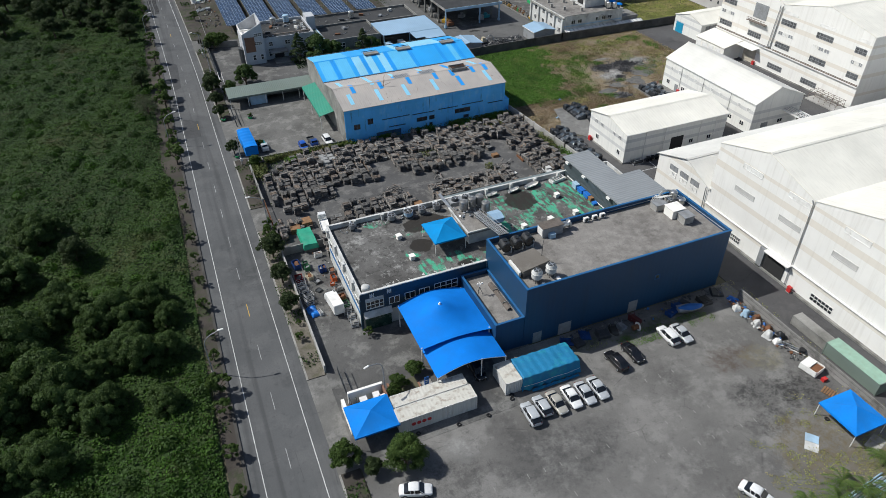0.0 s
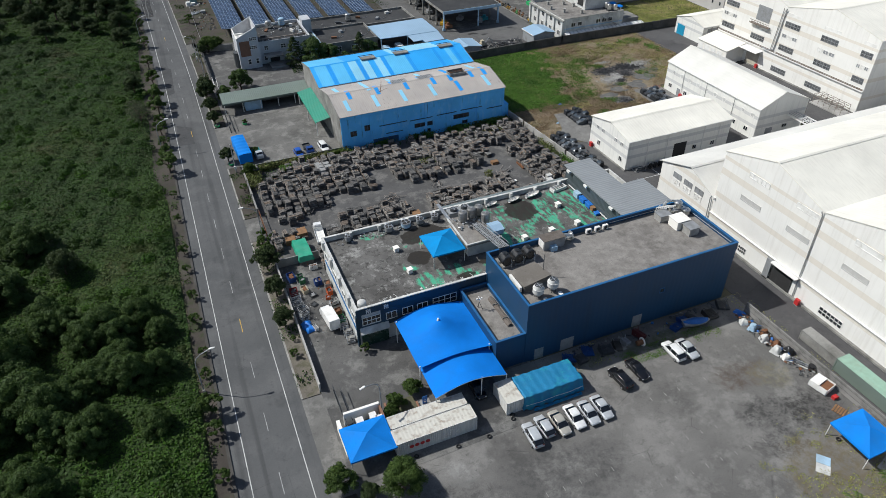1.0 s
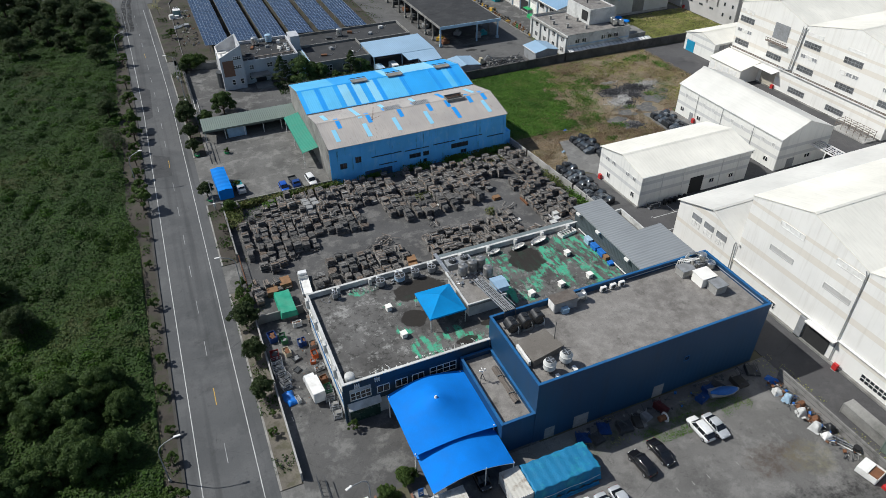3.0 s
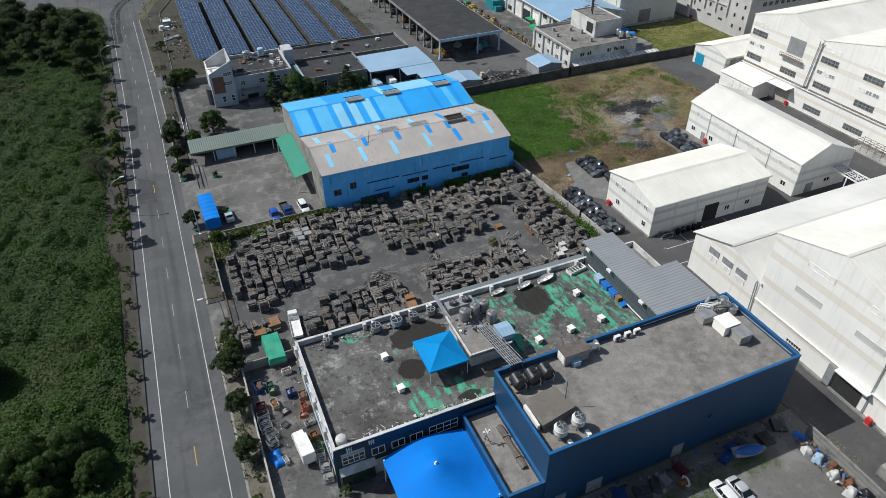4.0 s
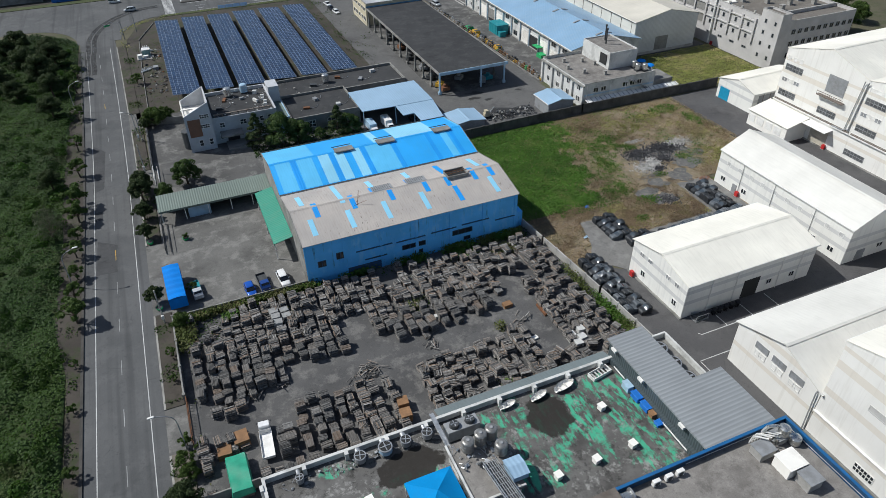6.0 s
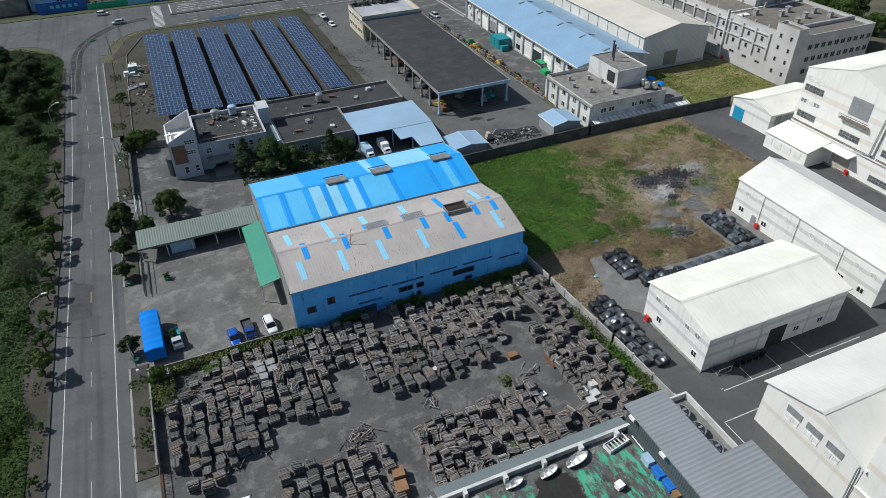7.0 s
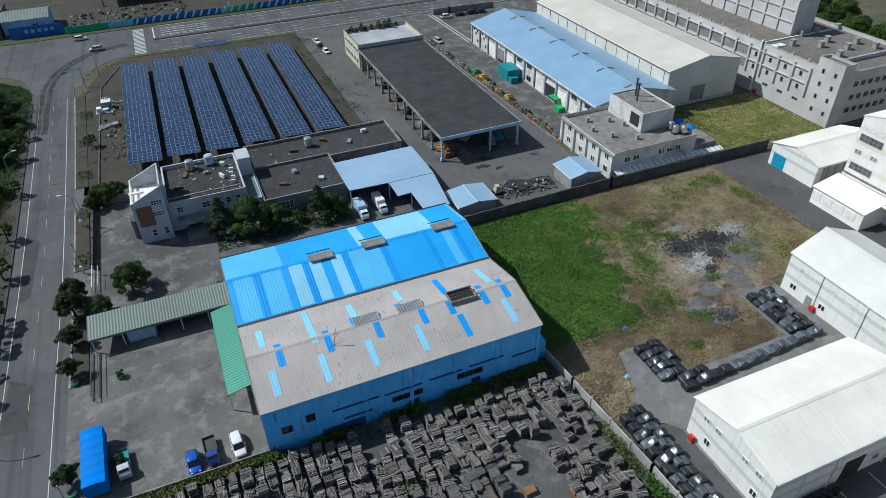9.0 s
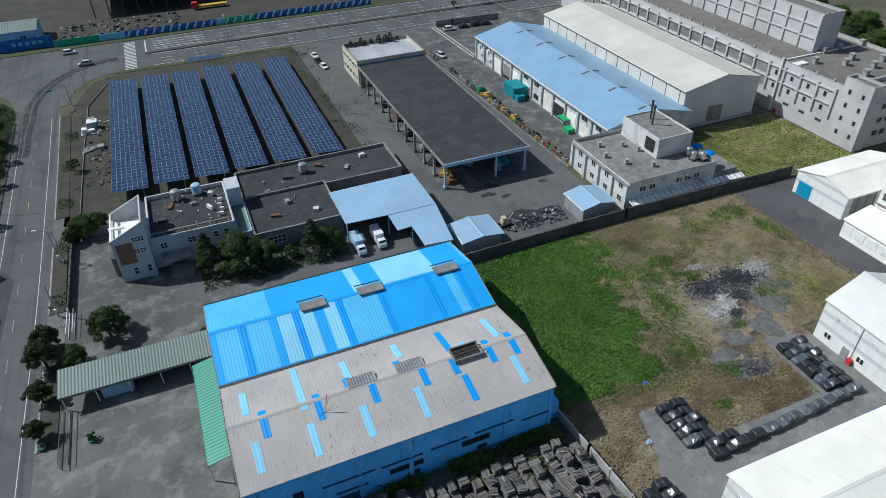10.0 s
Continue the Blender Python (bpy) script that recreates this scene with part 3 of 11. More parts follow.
def banded(name, c, band, zs, k_streak=(2, 2, 0.12)):
    """Wall cladding with broad tinted bands at set heights and rain streaks."""
    k = Nodes(name)
    z = k.axis("Z")
    col = k.mix(k.ramp(k.noise(0.25, 4), 0.3, 0.7), c, tuple(v * 0.93 for v in c))
    for a, b in zs:
        up = k.ramp(z, a, a + 0.05)
        dn = k.ramp(z, b, b + 0.05, 1, 0)
        col = k.mix(k.mul(k.mul(up, dn), 0.85), col, band)
    col = k.mix(k.ramp(k.noise(0.8, 5, 0.6, stretch=k_streak, off=2), 0.5, 0.75, 0, 0.3), col, tuple(v * 0.7 for v in band))
    k.bump(k.ribs("X", 0.9), 0.15, 0.02)
    return k.done(col, 0.55, 0, 0.4)


M["w_wall"] = banded("banded_white_cladding", (0.82, 0.805, 0.765), (0.7, 0.65, 0.57), ((3.6, 4.4), (8.5, 9.6), (13.5, 14.8), (16.6, 17.3)))
M["old_rail"] = plain("weathered_rail_steel", (0.22, 0.19, 0.165), 0.75, 0.2, vary=0.3, scale=2, dirt=(0.16, 0.08, 0.045), dirt_amt=0.6)
M["cream_door"] = plain("cream_roller_door", (0.5, 0.46, 0.38), 0.6, vary=0.1, scale=0.5, dirt=(0.25, 0.22, 0.18))
M["w1_wall"] = banded("banded_shed_cladding", (0.8, 0.79, 0.745), (0.56, 0.56, 0.55), ((2.9, 3.7), (5.2, 6.0)))

# blue factory block
b2 = flat("blue_factory", 42.0, 81.8, 66.9, 81.4, 12.0, 1.0, M["blue_wall"], M["roof_slab"], "tall dark blue clad factory with a flat concrete roof", "factory", M["blue_trim"])
for u, w, h in ((44.6, 1.6, 2.2), (49.8, 2.4, 2.4), (63.4, 1.8, 2.4)):
    shutter(b2, "S", 66.9, u, w, h, M["grey_metal"], "door")
win(b2, "S", 66.9, 67.5, 6.0, 0.9, 0.9, 1, 1, "blue_trim")
b2w = flat("blue_annex", 36.9, 41.98, 67.0, 80.6, 6.3, 0.8, M["blue_wall"], M["roof_slab"], "low dark blue annex with a concrete roof", "factory", M["blue_trim"])

# two-storey office factory with green-painted roof


def painted_roof():
    k = Nodes("roof_green_paint")
    col = k.mix(k.ramp(k.noise(0.14, 7, 0.65), 0.34, 0.66), (0.058, 0.055, 0.052), (0.16, 0.155, 0.148))
    col = k.mix(k.ramp(k.noise(0.45, 8, 0.78, off=4), 0.53, 0.62, 0, 0.8), col, (0.31, 0.305, 0.29))
    col = k.mix(k.ramp(k.noise(0.9, 6, 0.75, off=14), 0.52, 0.64, 0, 0.8), col, (0.035, 0.034, 0.031))
    wob = k.ramp(k.noise(0.6, 6, 0.7, off=8), 0.3, 0.7, -0.75, 0.75)
    streak = k.noise(1.0, 6, 0.65, stretch=(1.1, 0.28, 1), off=3)
    torn = k.noise(0.22, 6, 0.7, off=51)
    mask = None
    for x, y, rx, ry in ((62.5, 94.5, 9.5, 6.5), (52.5, 99.5, 6.0, 2.0), (50.5, 91.5, 4.5, 5.0), (33.4, 84.0, 2.6, 2.6), (37.8, 85.2, 2.0, 1.6), (36.0, 95.2, 5.2, 1.0), (28.0, 100.2, 2.6, 1.0), (40.2, 83.0, 2.0, 1.4), (31.5, 89.0, 1.6, 1.2), (66.5, 87.5, 3.5, 3.5), (45.5, 84.2, 2.2, 1.4)):
        one = spot(k, x, y, rx, ry, wob, 0.3)
        if mask is None:
            mask = one
        else:
            mx = k.n("Math", operation="MAXIMUM")
            k.link(mask, mx.inputs[0])
            k.link(one, mx.inputs[1])
            mask = mx.outputs[0]
    mask = k.mul(k.mul(mask, k.ramp(streak, 0.48, 0.55)), k.ramp(torn, 0.43, 0.52))
    col = k.mix(k.mul(mask, 0.82), col, (0.06, 0.42, 0.25))
    wob2 = k.ramp(k.noise(0.5, 5, 0.6, off=28), 0.3, 0.7, -0.4, 0.4)
    for x, y, rx, ry in ((57.1, 97.0, 2.9, 3.6), (36.8, 97.0, 4.6, 2.6), (33.6, 90.6, 2.2, 2.1), (39.0, 82.9, 1.9, 0.9), (44.2, 85.2, 1.6, 0.8)):
        col = k.mix(k.mul(spot(k, x, y, rx, ry, wob2, 0.1), 0.95), col, (0.024, 0.021, 0.018))
    k.bump(k.noise(5, 3), 0.2, 0.02)
    return k.done(col, 0.85, 0, 0.3)


M["green_roof"] = painted_roof()
M["green_glass"] = plain("dark_green_glazing", (0.025, 0.06, 0.045), 0.25, vary=0.3, scale=0.8, bump=0.0, spec=0.6)
M["off_white"] = plain("off_white_render", (0.6, 0.6, 0.58), 0.8, vary=0.12, scale=0.5, dirt=(0.2, 0.2, 0.19), dirt_amt=0.7)
M["pale_blue"] = plain("pale_blue_paint", (0.36, 0.52, 0.66), 0.75, vary=0.15, scale=0.5, dirt=(0.25, 0.28, 0.3), dirt_amt=0.7)
b1 = flat("office_factory", 19.0, 70.6, 80.9, 102.2, 7.8, 0.85, M["off_white"], M["green_roof"], "two-storey white and blue factory with patchy green roof paint", "factory", M["off_white"], t=0.3)
M["facade_slate"] = plain("slate_blue_facade", (0.016, 0.05, 0.085), 0.5, vary=0.15, scale=0.6, dirt=(0.03, 0.04, 0.05), dirt_amt=0.5)
part("blue_band", MB().box(18.9, 80.82, 6.6, 41.9, 80.9, 7.7), M["facade_slate"], b1)
part("blue_band", MB().box(18.92, 80.82, 3.4, 23.4, 80.9, 4.1), M["facade_slate"], b1)
part("corner_panel", MB().box(18.96, 80.84, 4.1, 19.8, 80.9, 6.6), M["facade_slate"], b1)
part("corner_panel", MB().box(23.0, 80.84, 4.1, 23.4, 80.9, 6.6), M["facade_slate"], b1)
part("blue_band", MB().box(23.4, 80.8, 3.2, 41.9, 80.89, 6.6), M["facade_slate"], b1)
part("corner_post", MB().box(18.8, 80.7, 0, 19.2, 81.1, 6.6), M["facade_slate"], b1)
M["eave_sheet"] = sheeting("grey_green_eave_sheet", (0.15, 0.18, 0.185), "x", 0.5, 0.6, strength=0.2, dirt=(0.1, 0.11, 0.11))
part("eave_sheet", MB().extrude([(102.2, 7.55), (104.2, 6.9), (104.2, 7.0), (102.2, 7.68)], "x", 43.0, 70.7), M["eave_sheet"], b1, "sloping grey-green metal eave")
win(b1, "S", 80.82, 21.4, 4.4, 3.0, 1.5, 4, 2)
for u in (24.8, 27.6, 30.2):
    win(b1, "S", 80.8, u, 4.3, 1.8, 1.4, 2, 1)
win(b1, "S", 80.8, 34.2, 4.2, 4.2, 1.7, 4, 2)
for i in range(7):
    y = 82.6 + i * 2.8
    win(b1, "W", 19.0, y + 0.4, 4.4, 1.7, 1.3, 2, 1)
    part("band", MB().box(18.9, y - 1.0, 3.0, 19.0, y + 1.8, 3.5), M["blue_trim"], b1)
for i in range(4):
    part("buttress", MB().box(18.55, 84 + i * 5.4, 6.4, 19.0, 84.9 + i * 5.4, 8.1), M["off_white"], b1)
for i in range(9):
    part("buttress", MB().box(24 + i * 5.5, 101.1, 6.95, 24.5 + i * 5.5, 101.9, 8.2), M["off_white"], b1)
# awning shade on the front
part("awning", MB().extrude([(80.0, 3.0), (80.9, 3.5), (80.9, 3.95), (80.0, 3.15)], "x", 19.3, 24.2), M["off_white"], b1, "pale sheet awning")
part("shopfront", MB().box(19.5, 80.45, 0.1, 24.0, 80.85, 2.95), M["green_glass"], b1, "dark green glazed front")

# grey metal annex on the factory's east side
M["slate"] = sheeting("slate_grey_sheet", (0.25, 0.265, 0.275), "y", 0.6, 0.5, strength=0.5, tint=0.3, dirt=(0.16, 0.165, 0.17))
M["slate_wall"] = sheeting("dark_green_grey_sheet", (0.06, 0.078, 0.085), "y", 0.4, 0.5, strength=0.5, dirt=(0.03, 0.03, 0.03))
ann = thing("metal_annex", (0, 0, 0), "dark grey profiled metal annex with a low roof", "shed")
part("wall", MB().box(70.75, 82.9, -0.3, 81.0, 91.8, 10.5), M["slate_wall"], ann)
part("wall", MB().box(70.75, 91.8, -0.3, 76.2, 103.0, 10.5), M["slate_wall"], ann)
part("roof", MB().extrude([(70.4, 10.5), (81.2, 10.85), (81.2, 11.0), (70.4, 10.65)], "y", 81.6, 92.0), M["slate"], ann)
part("roof", MB().extrude([(70.4, 10.48), (76.4, 10.65), (76.4, 10.8), (70.4, 10.63)], "y", 92.0, 103.3), M["slate"], ann)
part("flashing", MB().box(70.3, 81.6, 10.35, 70.42, 103.3, 10.62), M["slate"], ann)
part("inner_wall", MB().box(70.16, 81.26, 6.9, 70.74, 101.84, 7.98), M["slate_wall"], ann)
for y0, y1 in ((84.6, 89.4), (91.2, 96.4), (98.0, 100.6)):
    part("window_strip", MB().box(70.08, y0, 7.3, 70.16, y1, 7.5), M["white_metal"], ann, "long white strip window")
for y in (86.0, 94.6, 100.8):
    part("wall_lamp", MB().box(70.0, y, 9.9, 70.7, y + 1.0, 10.3), M["white_metal"], ann, "white floodlight box")
deck = thing("equipment_deck", (0, 0, 0), "white walled machine deck beside a grey annex", "deck")
part("deck", MB().box(76.4, 92.2, -0.3, 82.8, 104.6, 5.0), M["old_wall"], deck)
for q in ((76.4, 104.4, 82.8, 104.7), (82.55, 92.2, 82.85, 104.4)):
    part("parapet", MB().box(q[0], q[1], 5.0, q[2], q[3], 6.0), M["off_white"], deck)
for y in (95.4, 98.7, 102.0):
    f = thing("cooling_fan", (79.6, y, 5.0), "round grey cooling fan unit on a machine deck", "fan", "fans on the deck")
    part("housing", MB().cyl((0, 0, 0), 1.2, 1.0, 18), M["grey_metal"], f)
    part("rim", MB().cyl((0, 0, 1.0), 1.3, 0.18, 18), M["steel"], f)
    part("opening", MB().cyl((0, 0, 1.18), 1.1, 0.03, 18), M["dark_open"], f, "dark fan opening")
    for a in range(5):
        part("blade", MB().cbox(0.5, 0, 1.24, 0.95, 0.3, 0.04, m=Matrix.Rotation(a * 2 * math.pi / 5, 4, "Z")), M["steel"], f)

# large white factory to the east: a low bay and high bays
M["pale_louvre"] = plain("pale_grey_louvre", (0.5, 0.49, 0.47), 0.6, vary=0.1, scale=1.0)
low = gable("white_low_bay", 93.0, 205, 84.4, 100.0, 8.0, 10.8, "x", M["w_wall"], M["w_roof_cool"], "white clad factory bay with a pale pitched roof", "factory", ridge=91.6)
for u in (88.3, 91.6, 94.9):
    win(low, "W", 93.0, u, 6.4, 2.4, 1.1, 2, 1, "grey_metal", "grey_metal")
    for d in (-0.6, 0.6):
        win(low, "W", 93.0, u + d, 5.0, 0.8, 1.0, 1, 1, "white_metal", "white_metal")
for i in range(4):
    y1 = 84.3 - i * 22.5
    y0 = y1 - 22.45
    hb = gable("white_high_bay", 93.05 + 0.02 * i, 205, y0, y1, 18.0, 21.4, "x", M["w_wall"], M["w_roof"], "tall white clad factory bay with a white pitched roof", "factory", over=0.1)
    for u in (y1 - 8.8, y1 - 19.7):
        win(hb, "W", 93.05 + 0.02 * i, u, 16.1, 4.8, 1.0, 5, 1, "white_metal", "white_metal")
        win(hb, "W", 93.05 + 0.02 * i, u + 0.4, 11.1, 4.8, 0.95, 1, 1, "pale_louvre", "pale_louvre")
    win(hb, "W", 93.05 + 0.02 * i, y1 - (9.2 if i == 0 else 7.7), 1.0, 2.9 if i == 0 else 4.6, 1.4, 6, 2)
    part("ledge", MB().box(92.75, y0, 4.6, 93.1, y1, 4.75), M["white_metal"], hb)
    part("plinth", MB().box(92.6, y0, -0.2, 93.1, y1, 0.35), M["old_wall"], hb)
    part("downpipe", MB().path([(92.6, y0 + 0.3, 18.2), (92.85, y0 + 0.1, 17.4), (92.85, y0 - 0.2, 0.2)], 0.09, 8), M["grey_metal"], hb)
    if i == 0:
        part("doorway", MB().box(92.9, 62.7, 0, 93.15, 67.3, 4.2), M["dark_open"], hb, "dark open doorway")
        part("door_leaf", MB().box(92.6, 67.4, 0.1, 92.9, 68.6, 4.3), M["grey_metal"], hb)
        part("door_hood", MB().box(91.9, 61.6, 4.3, 93.1, 67.2, 4.5), M["white_metal"], hb)
part("downpipe", MB().path([(93.2, 84.9, 8.2), (92.7, 84.9, 7.6), (92.7, 84.6, 0.3)], 0.1, 8), M["grey_metal"], low)

# free-standing white sheds
w1 = gable("white_shed", 92.2, 121.6, 110.7, 125.6, 7.3, 9.0, "x", M["w1_wall"], M["w_roof"], "white clad storage shed with a pale low-pitched roof", "shed", over=0.25)
for u, z in ((113.0, 1.4), (121.8, 1.4), (113.2, 5.2), (115.6, 5.2), (120.6, 5.2), (122.9, 5.2)):
    win(w1, "W", 92.2, u, z, 1.1, 1.2 if z < 3 else 0.9, 2, 1, "white_metal", "glass" if z < 3 else "grey_metal")
part("doorway", MB().box(105.4, 110.62, 0, 109.0, 110.8, 4.1), M["dark_open"], w1, "dark open doorway")
for u in (97.6, 103.2, 113.6, 118.2):
    part("downpipe", MB().rod((u, 110.55, 0), (u, 110.55, 7.2), 0.08), M["white_metal"], w1)
for u in (111.6, 117.0):
    win(w1, "S", 110.7, u, 1.5, 1.2, 1.1, 2, 1)
part("plinth", MB().box(91.85, 110.5, -0.2, 92.2, 125.7, 0.25), M["old_wall"], w1)

w2 = gable("white_warehouse", 130.0, 145.5, 110.5, 145.2, 8.0, 11.3, "y", M["w1_wall"], M["w_roof_cool"], "white clad warehouse with a grey-white pitched roof", "warehouse", ridge=136.8, over=0.2)
for i in range(10):
    win(w2, "W", 130.0, 112.5 + i * 3.3, 5.4, 1.0, 0.9, 1, 1, "white_metal", "off_white")
for u in (113.5, 117.8, 122.0, 136.5, 142.8):
    win(w2, "W", 130.0, u, 1.3, 1.3, 1.1, 2, 1)
part("door", MB().box(129.88, 138.6, 0, 130.05, 139.8, 2.2), M["grey_metal"], w2)
for u in (119.0, 129.2, 138.0):
    part("downpipe", MB().rod((129.9, u, 0), (129.9, u, 8), 0.05), M["grey_metal"], w2)
shutter(w2, "S", 110.5, 134.5, 2.2, 2.4, M["grey_metal"], "door")
win(w2, "S", 110.5, 139.5, 1.6, 1.6, 1.0, 2, 1)

for y0, y1, ridge in ((140.9, 164.4, 152.2), (110.7, 140.85, 125.8)):
    pl = 165.0
    hb = gable("white_main_factory", pl, 240, y0, y1, 19.5, 23.0, "x", M["w_wall"], M["w_roof"], "four-storey white clad factory with rows of windows", "factory", ridge=ridge, over=0.1)
    for u, w in (((161.0, 5.2),) if y0 > 130 else ((137.6, 5.2), (124.9, 5.4), (113.4, 3.4))):
        for z in (14.4, 7.8):
            win(hb, "W", pl, u, z, w, 1.5, max(3, round(w)), 2, "grey_metal", "dull_pane")
        n = 3
        for k in range(n):
            win(hb, "W", pl, u + w * (k - 1) * 0.36, 11.4, w * 0.3, 1.0, 2, 1, "white_metal", "grey_metal" if (k + int(u)) % 3 else "white_metal")
        if y0 < 130:
            win(hb, "W", pl, u, 17.5, w * 0.95, 0.75, 1, 1, "white_metal", "white_metal")
            if u > 120:
                win(hb, "W", pl, u + 0.5, 1.3, 5.4, 1.4, 6, 2, "grey_metal", "dull_pane")
        else:
            for k in range(3):
                win(hb, "W", pl, u + 2.2 - k * 1.8, 17.0, 0.9, 0.9, 1, 1, "white_metal", "white_metal")
    if y0 > 130:
        win(hb, "W", pl, 148.7, 7.8, 5.2, 1.5, 6, 2, "grey_metal", "dull_pane")
        shutter(hb, "W", pl, 148.4, 5.2, 4.2, M["grey_metal"], "loading_door", 13.4)
        bal = MB().box(pl - 1.1, 144.9, 12.2, pl, 152.2, 12.4)
        for k in range(13):
            bal.box(pl - 1.1, 144.9 + k * 0.6, 12.4, pl - 1.04, 144.96 + k * 0.6, 13.2)
        part("balcony", bal.box(pl - 1.12, 144.9, 13.2, pl - 1.02, 152.2, 13.3), M["old_rail"], hb, "weathered steel loading balcony")
        part("downpipe", MB().path([(pl - 0.5, 140.6, 19.2), (pl - 0.25, 140.9, 18.4), (pl - 0.25, 141.6, 7.2), (pl - 0.35, 143.2, 6.6), (pl - 0.35, 146.0, 6.5)], 0.14, 8), M["grey_metal"], hb)
        part("downpipe", MB().path([(pl - 0.5, 141.6, 19.2), (pl - 0.25, 141.8, 18.4), (pl - 0.25, 142.6, 7.0)], 0.1, 8), M["grey_metal"], hb)
        shutter(hb, "W", pl, 148.6, 5.0, 4.4, M["cream_door"], "roller_door")
    part("ledge", MB().box(pl - 0.45, y0, 6.15, pl, y1, 6.4), M["white_metal"], hb)
    part("service_pipe", MB().rod((pl - 0.3, y0 + 0.2, 6.55), (pl - 0.3, y1 - 0.2, 6.55), 0.1, 6).rod((pl - 0.15, y0 + 0.2, 6.75), (pl - 0.15, y1 - 0.2, 6.75), 0.07, 6), M["old_rail"], hb, "stained pipes along a ledge")
    part("plinth", MB().box(pl - 0.3, y0, -0.2, pl, y1, 0.3), M["old_wall"], hb)
ext = thing("factory_lean_to", (0, 0, 0), "white lean-to with a flat pale roof on a factory", "lean-to")
part("wall", MB().extrude([(158.3, -0.3), (164.95, -0.3), (164.95, 5.4), (158.3, 3.9)], "y", 152.4, 165.0), M["white_wall"], ext)
part("roof", MB().extrude([(158.0, 3.9), (165.0, 5.5), (165.0, 5.62), (158.0, 4.02)], "y", 152.2, 165.3), M["w_roof"], ext)
part("canopy", MB().extrude([(162.3, 4.9), (164.95, 5.2), (164.95, 5.32), (162.3, 5.02)], "y", 145.3, 152.1), M["white_metal"], ext)
for k in range(4):
    part("panel", MB().box(158.22, 154.0 + k * 2.9, 1.2, 158.3, 156.2 + k * 2.9, 3.2), M["white_metal"], ext)
# pipe frame beside the factory and a pipe rack between two sheds
scf = thing("scaffold", (0, 0, 0), "rusty grey steel pipe scaffold beside a factory wall", "scaffold")
for k in range(6):
    y = 111.6 + k * 1.8
    for x in (160.6, 163.6):
        part("post", MB().rod((x, y, 0), (x, y, 2.6), 0.06, 5), M["old_rail"], scf)
    part("beam", MB().rod((160.6, y, 1.5), (163.6, y, 1.5), 0.06, 5).rod((160.6, y, 2.6), (163.6, y, 2.6), 0.05, 5), M["old_rail"], scf)
for x in (160.6, 161.6, 162.6, 163.6):
    for z in (1.5, 2.6):
        part("rail", MB().rod((x, 111.4, z), (x, 120.8, z), 0.05, 5), M["old_rail"], scf)
part("base", MB().box(160.0, 111.2, -0.1, 164.2, 121.0, 0.3), M["concrete"], scf)
rck = thing("pipe_rack", (0, 0, 0), "white steel pipe rack bridging two sheds", "pipe rack")
for x in (139.4, 142.9):
    part("beam", MB().box(x - 0.1, 101.0, 4.9, x + 0.1, 110.3, 5.15), M["white_metal"], rck)
    for y in (101.2, 106.0):
        part("post", MB().box(x - 0.1, y, 0, x + 0.1, y + 0.2, 4.9), M["white_metal"], rck)
for k in range(7):
    part("cross_bar", MB().box(139.5, 101.6 + k * 1.4, 4.95, 142.8, 101.75 + k * 1.4, 5.08), M["white_metal"], rck)
for k in range(4):
    part("pipe", MB().rod((140.0 + 0.75 * k, 101.0, 5.25), (140.0 + 0.75 * k, 110.4, 5.25), 0.1, 6), M["steel"], rck)
M["door_blue"] = plain("turquoise_roller_door", (0.02, 0.27, 0.44), 0.5, vary=0.12)
th = gable("white_store", 163.2, 185, 169.0, 182.2, 5.4, 7.2, "x", M["w1_wall"], M["w_roof"], "small white store with a teal roller door", "shed", over=0.2)
shutter(th, "W", 163.2, 179.4, 3.6, 3.4, M["door_blue"])
for k in range(3):
    part("wall_frame", MB().rod((166.5 + k * 2.4, 168.86, 0.3), (166.5 + k * 2.4, 168.86, 5.2), 0.07, 6), M["old_rail"], th)
part("side_mesh", MB().box(165, 168.9, 1.0, 172, 168.98, 4.8), M["grey_metal"], th)

# blue hall with two low gables
M["hall_blue"] = sheeting("blue_roof_sheet", (0.03, 0.36, 0.82), "x", 0.5, 0.45, dirt=(0.06, 0.34, 0.66), dirt_amt=0.35, strength=0.1, tint=0.03)
M["hall_pale"] = sheeting("pale_blue_roof_sheet", (0.11, 0.48, 0.8), "x", 0.5, 0.45, dirt=(0.06, 0.38, 0.68), dirt_amt=0.35, strength=0.16, tint=0.05)
M["hall_sky"] = sheeting("light_skylight_sheet", (0.27, 0.6, 0.8), "x", 0.5, 0.4, dirt=(0.2, 0.48, 0.66), dirt_amt=0.35, strength=0.2, tint=0.06)
M["hall_deep"] = sheeting("deep_blue_roof_sheet", (0.018, 0.3, 0.78), "x", 0.5, 0.45, dirt=(0.03, 0.25, 0.6), dirt_amt=0.3, strength=0.25)


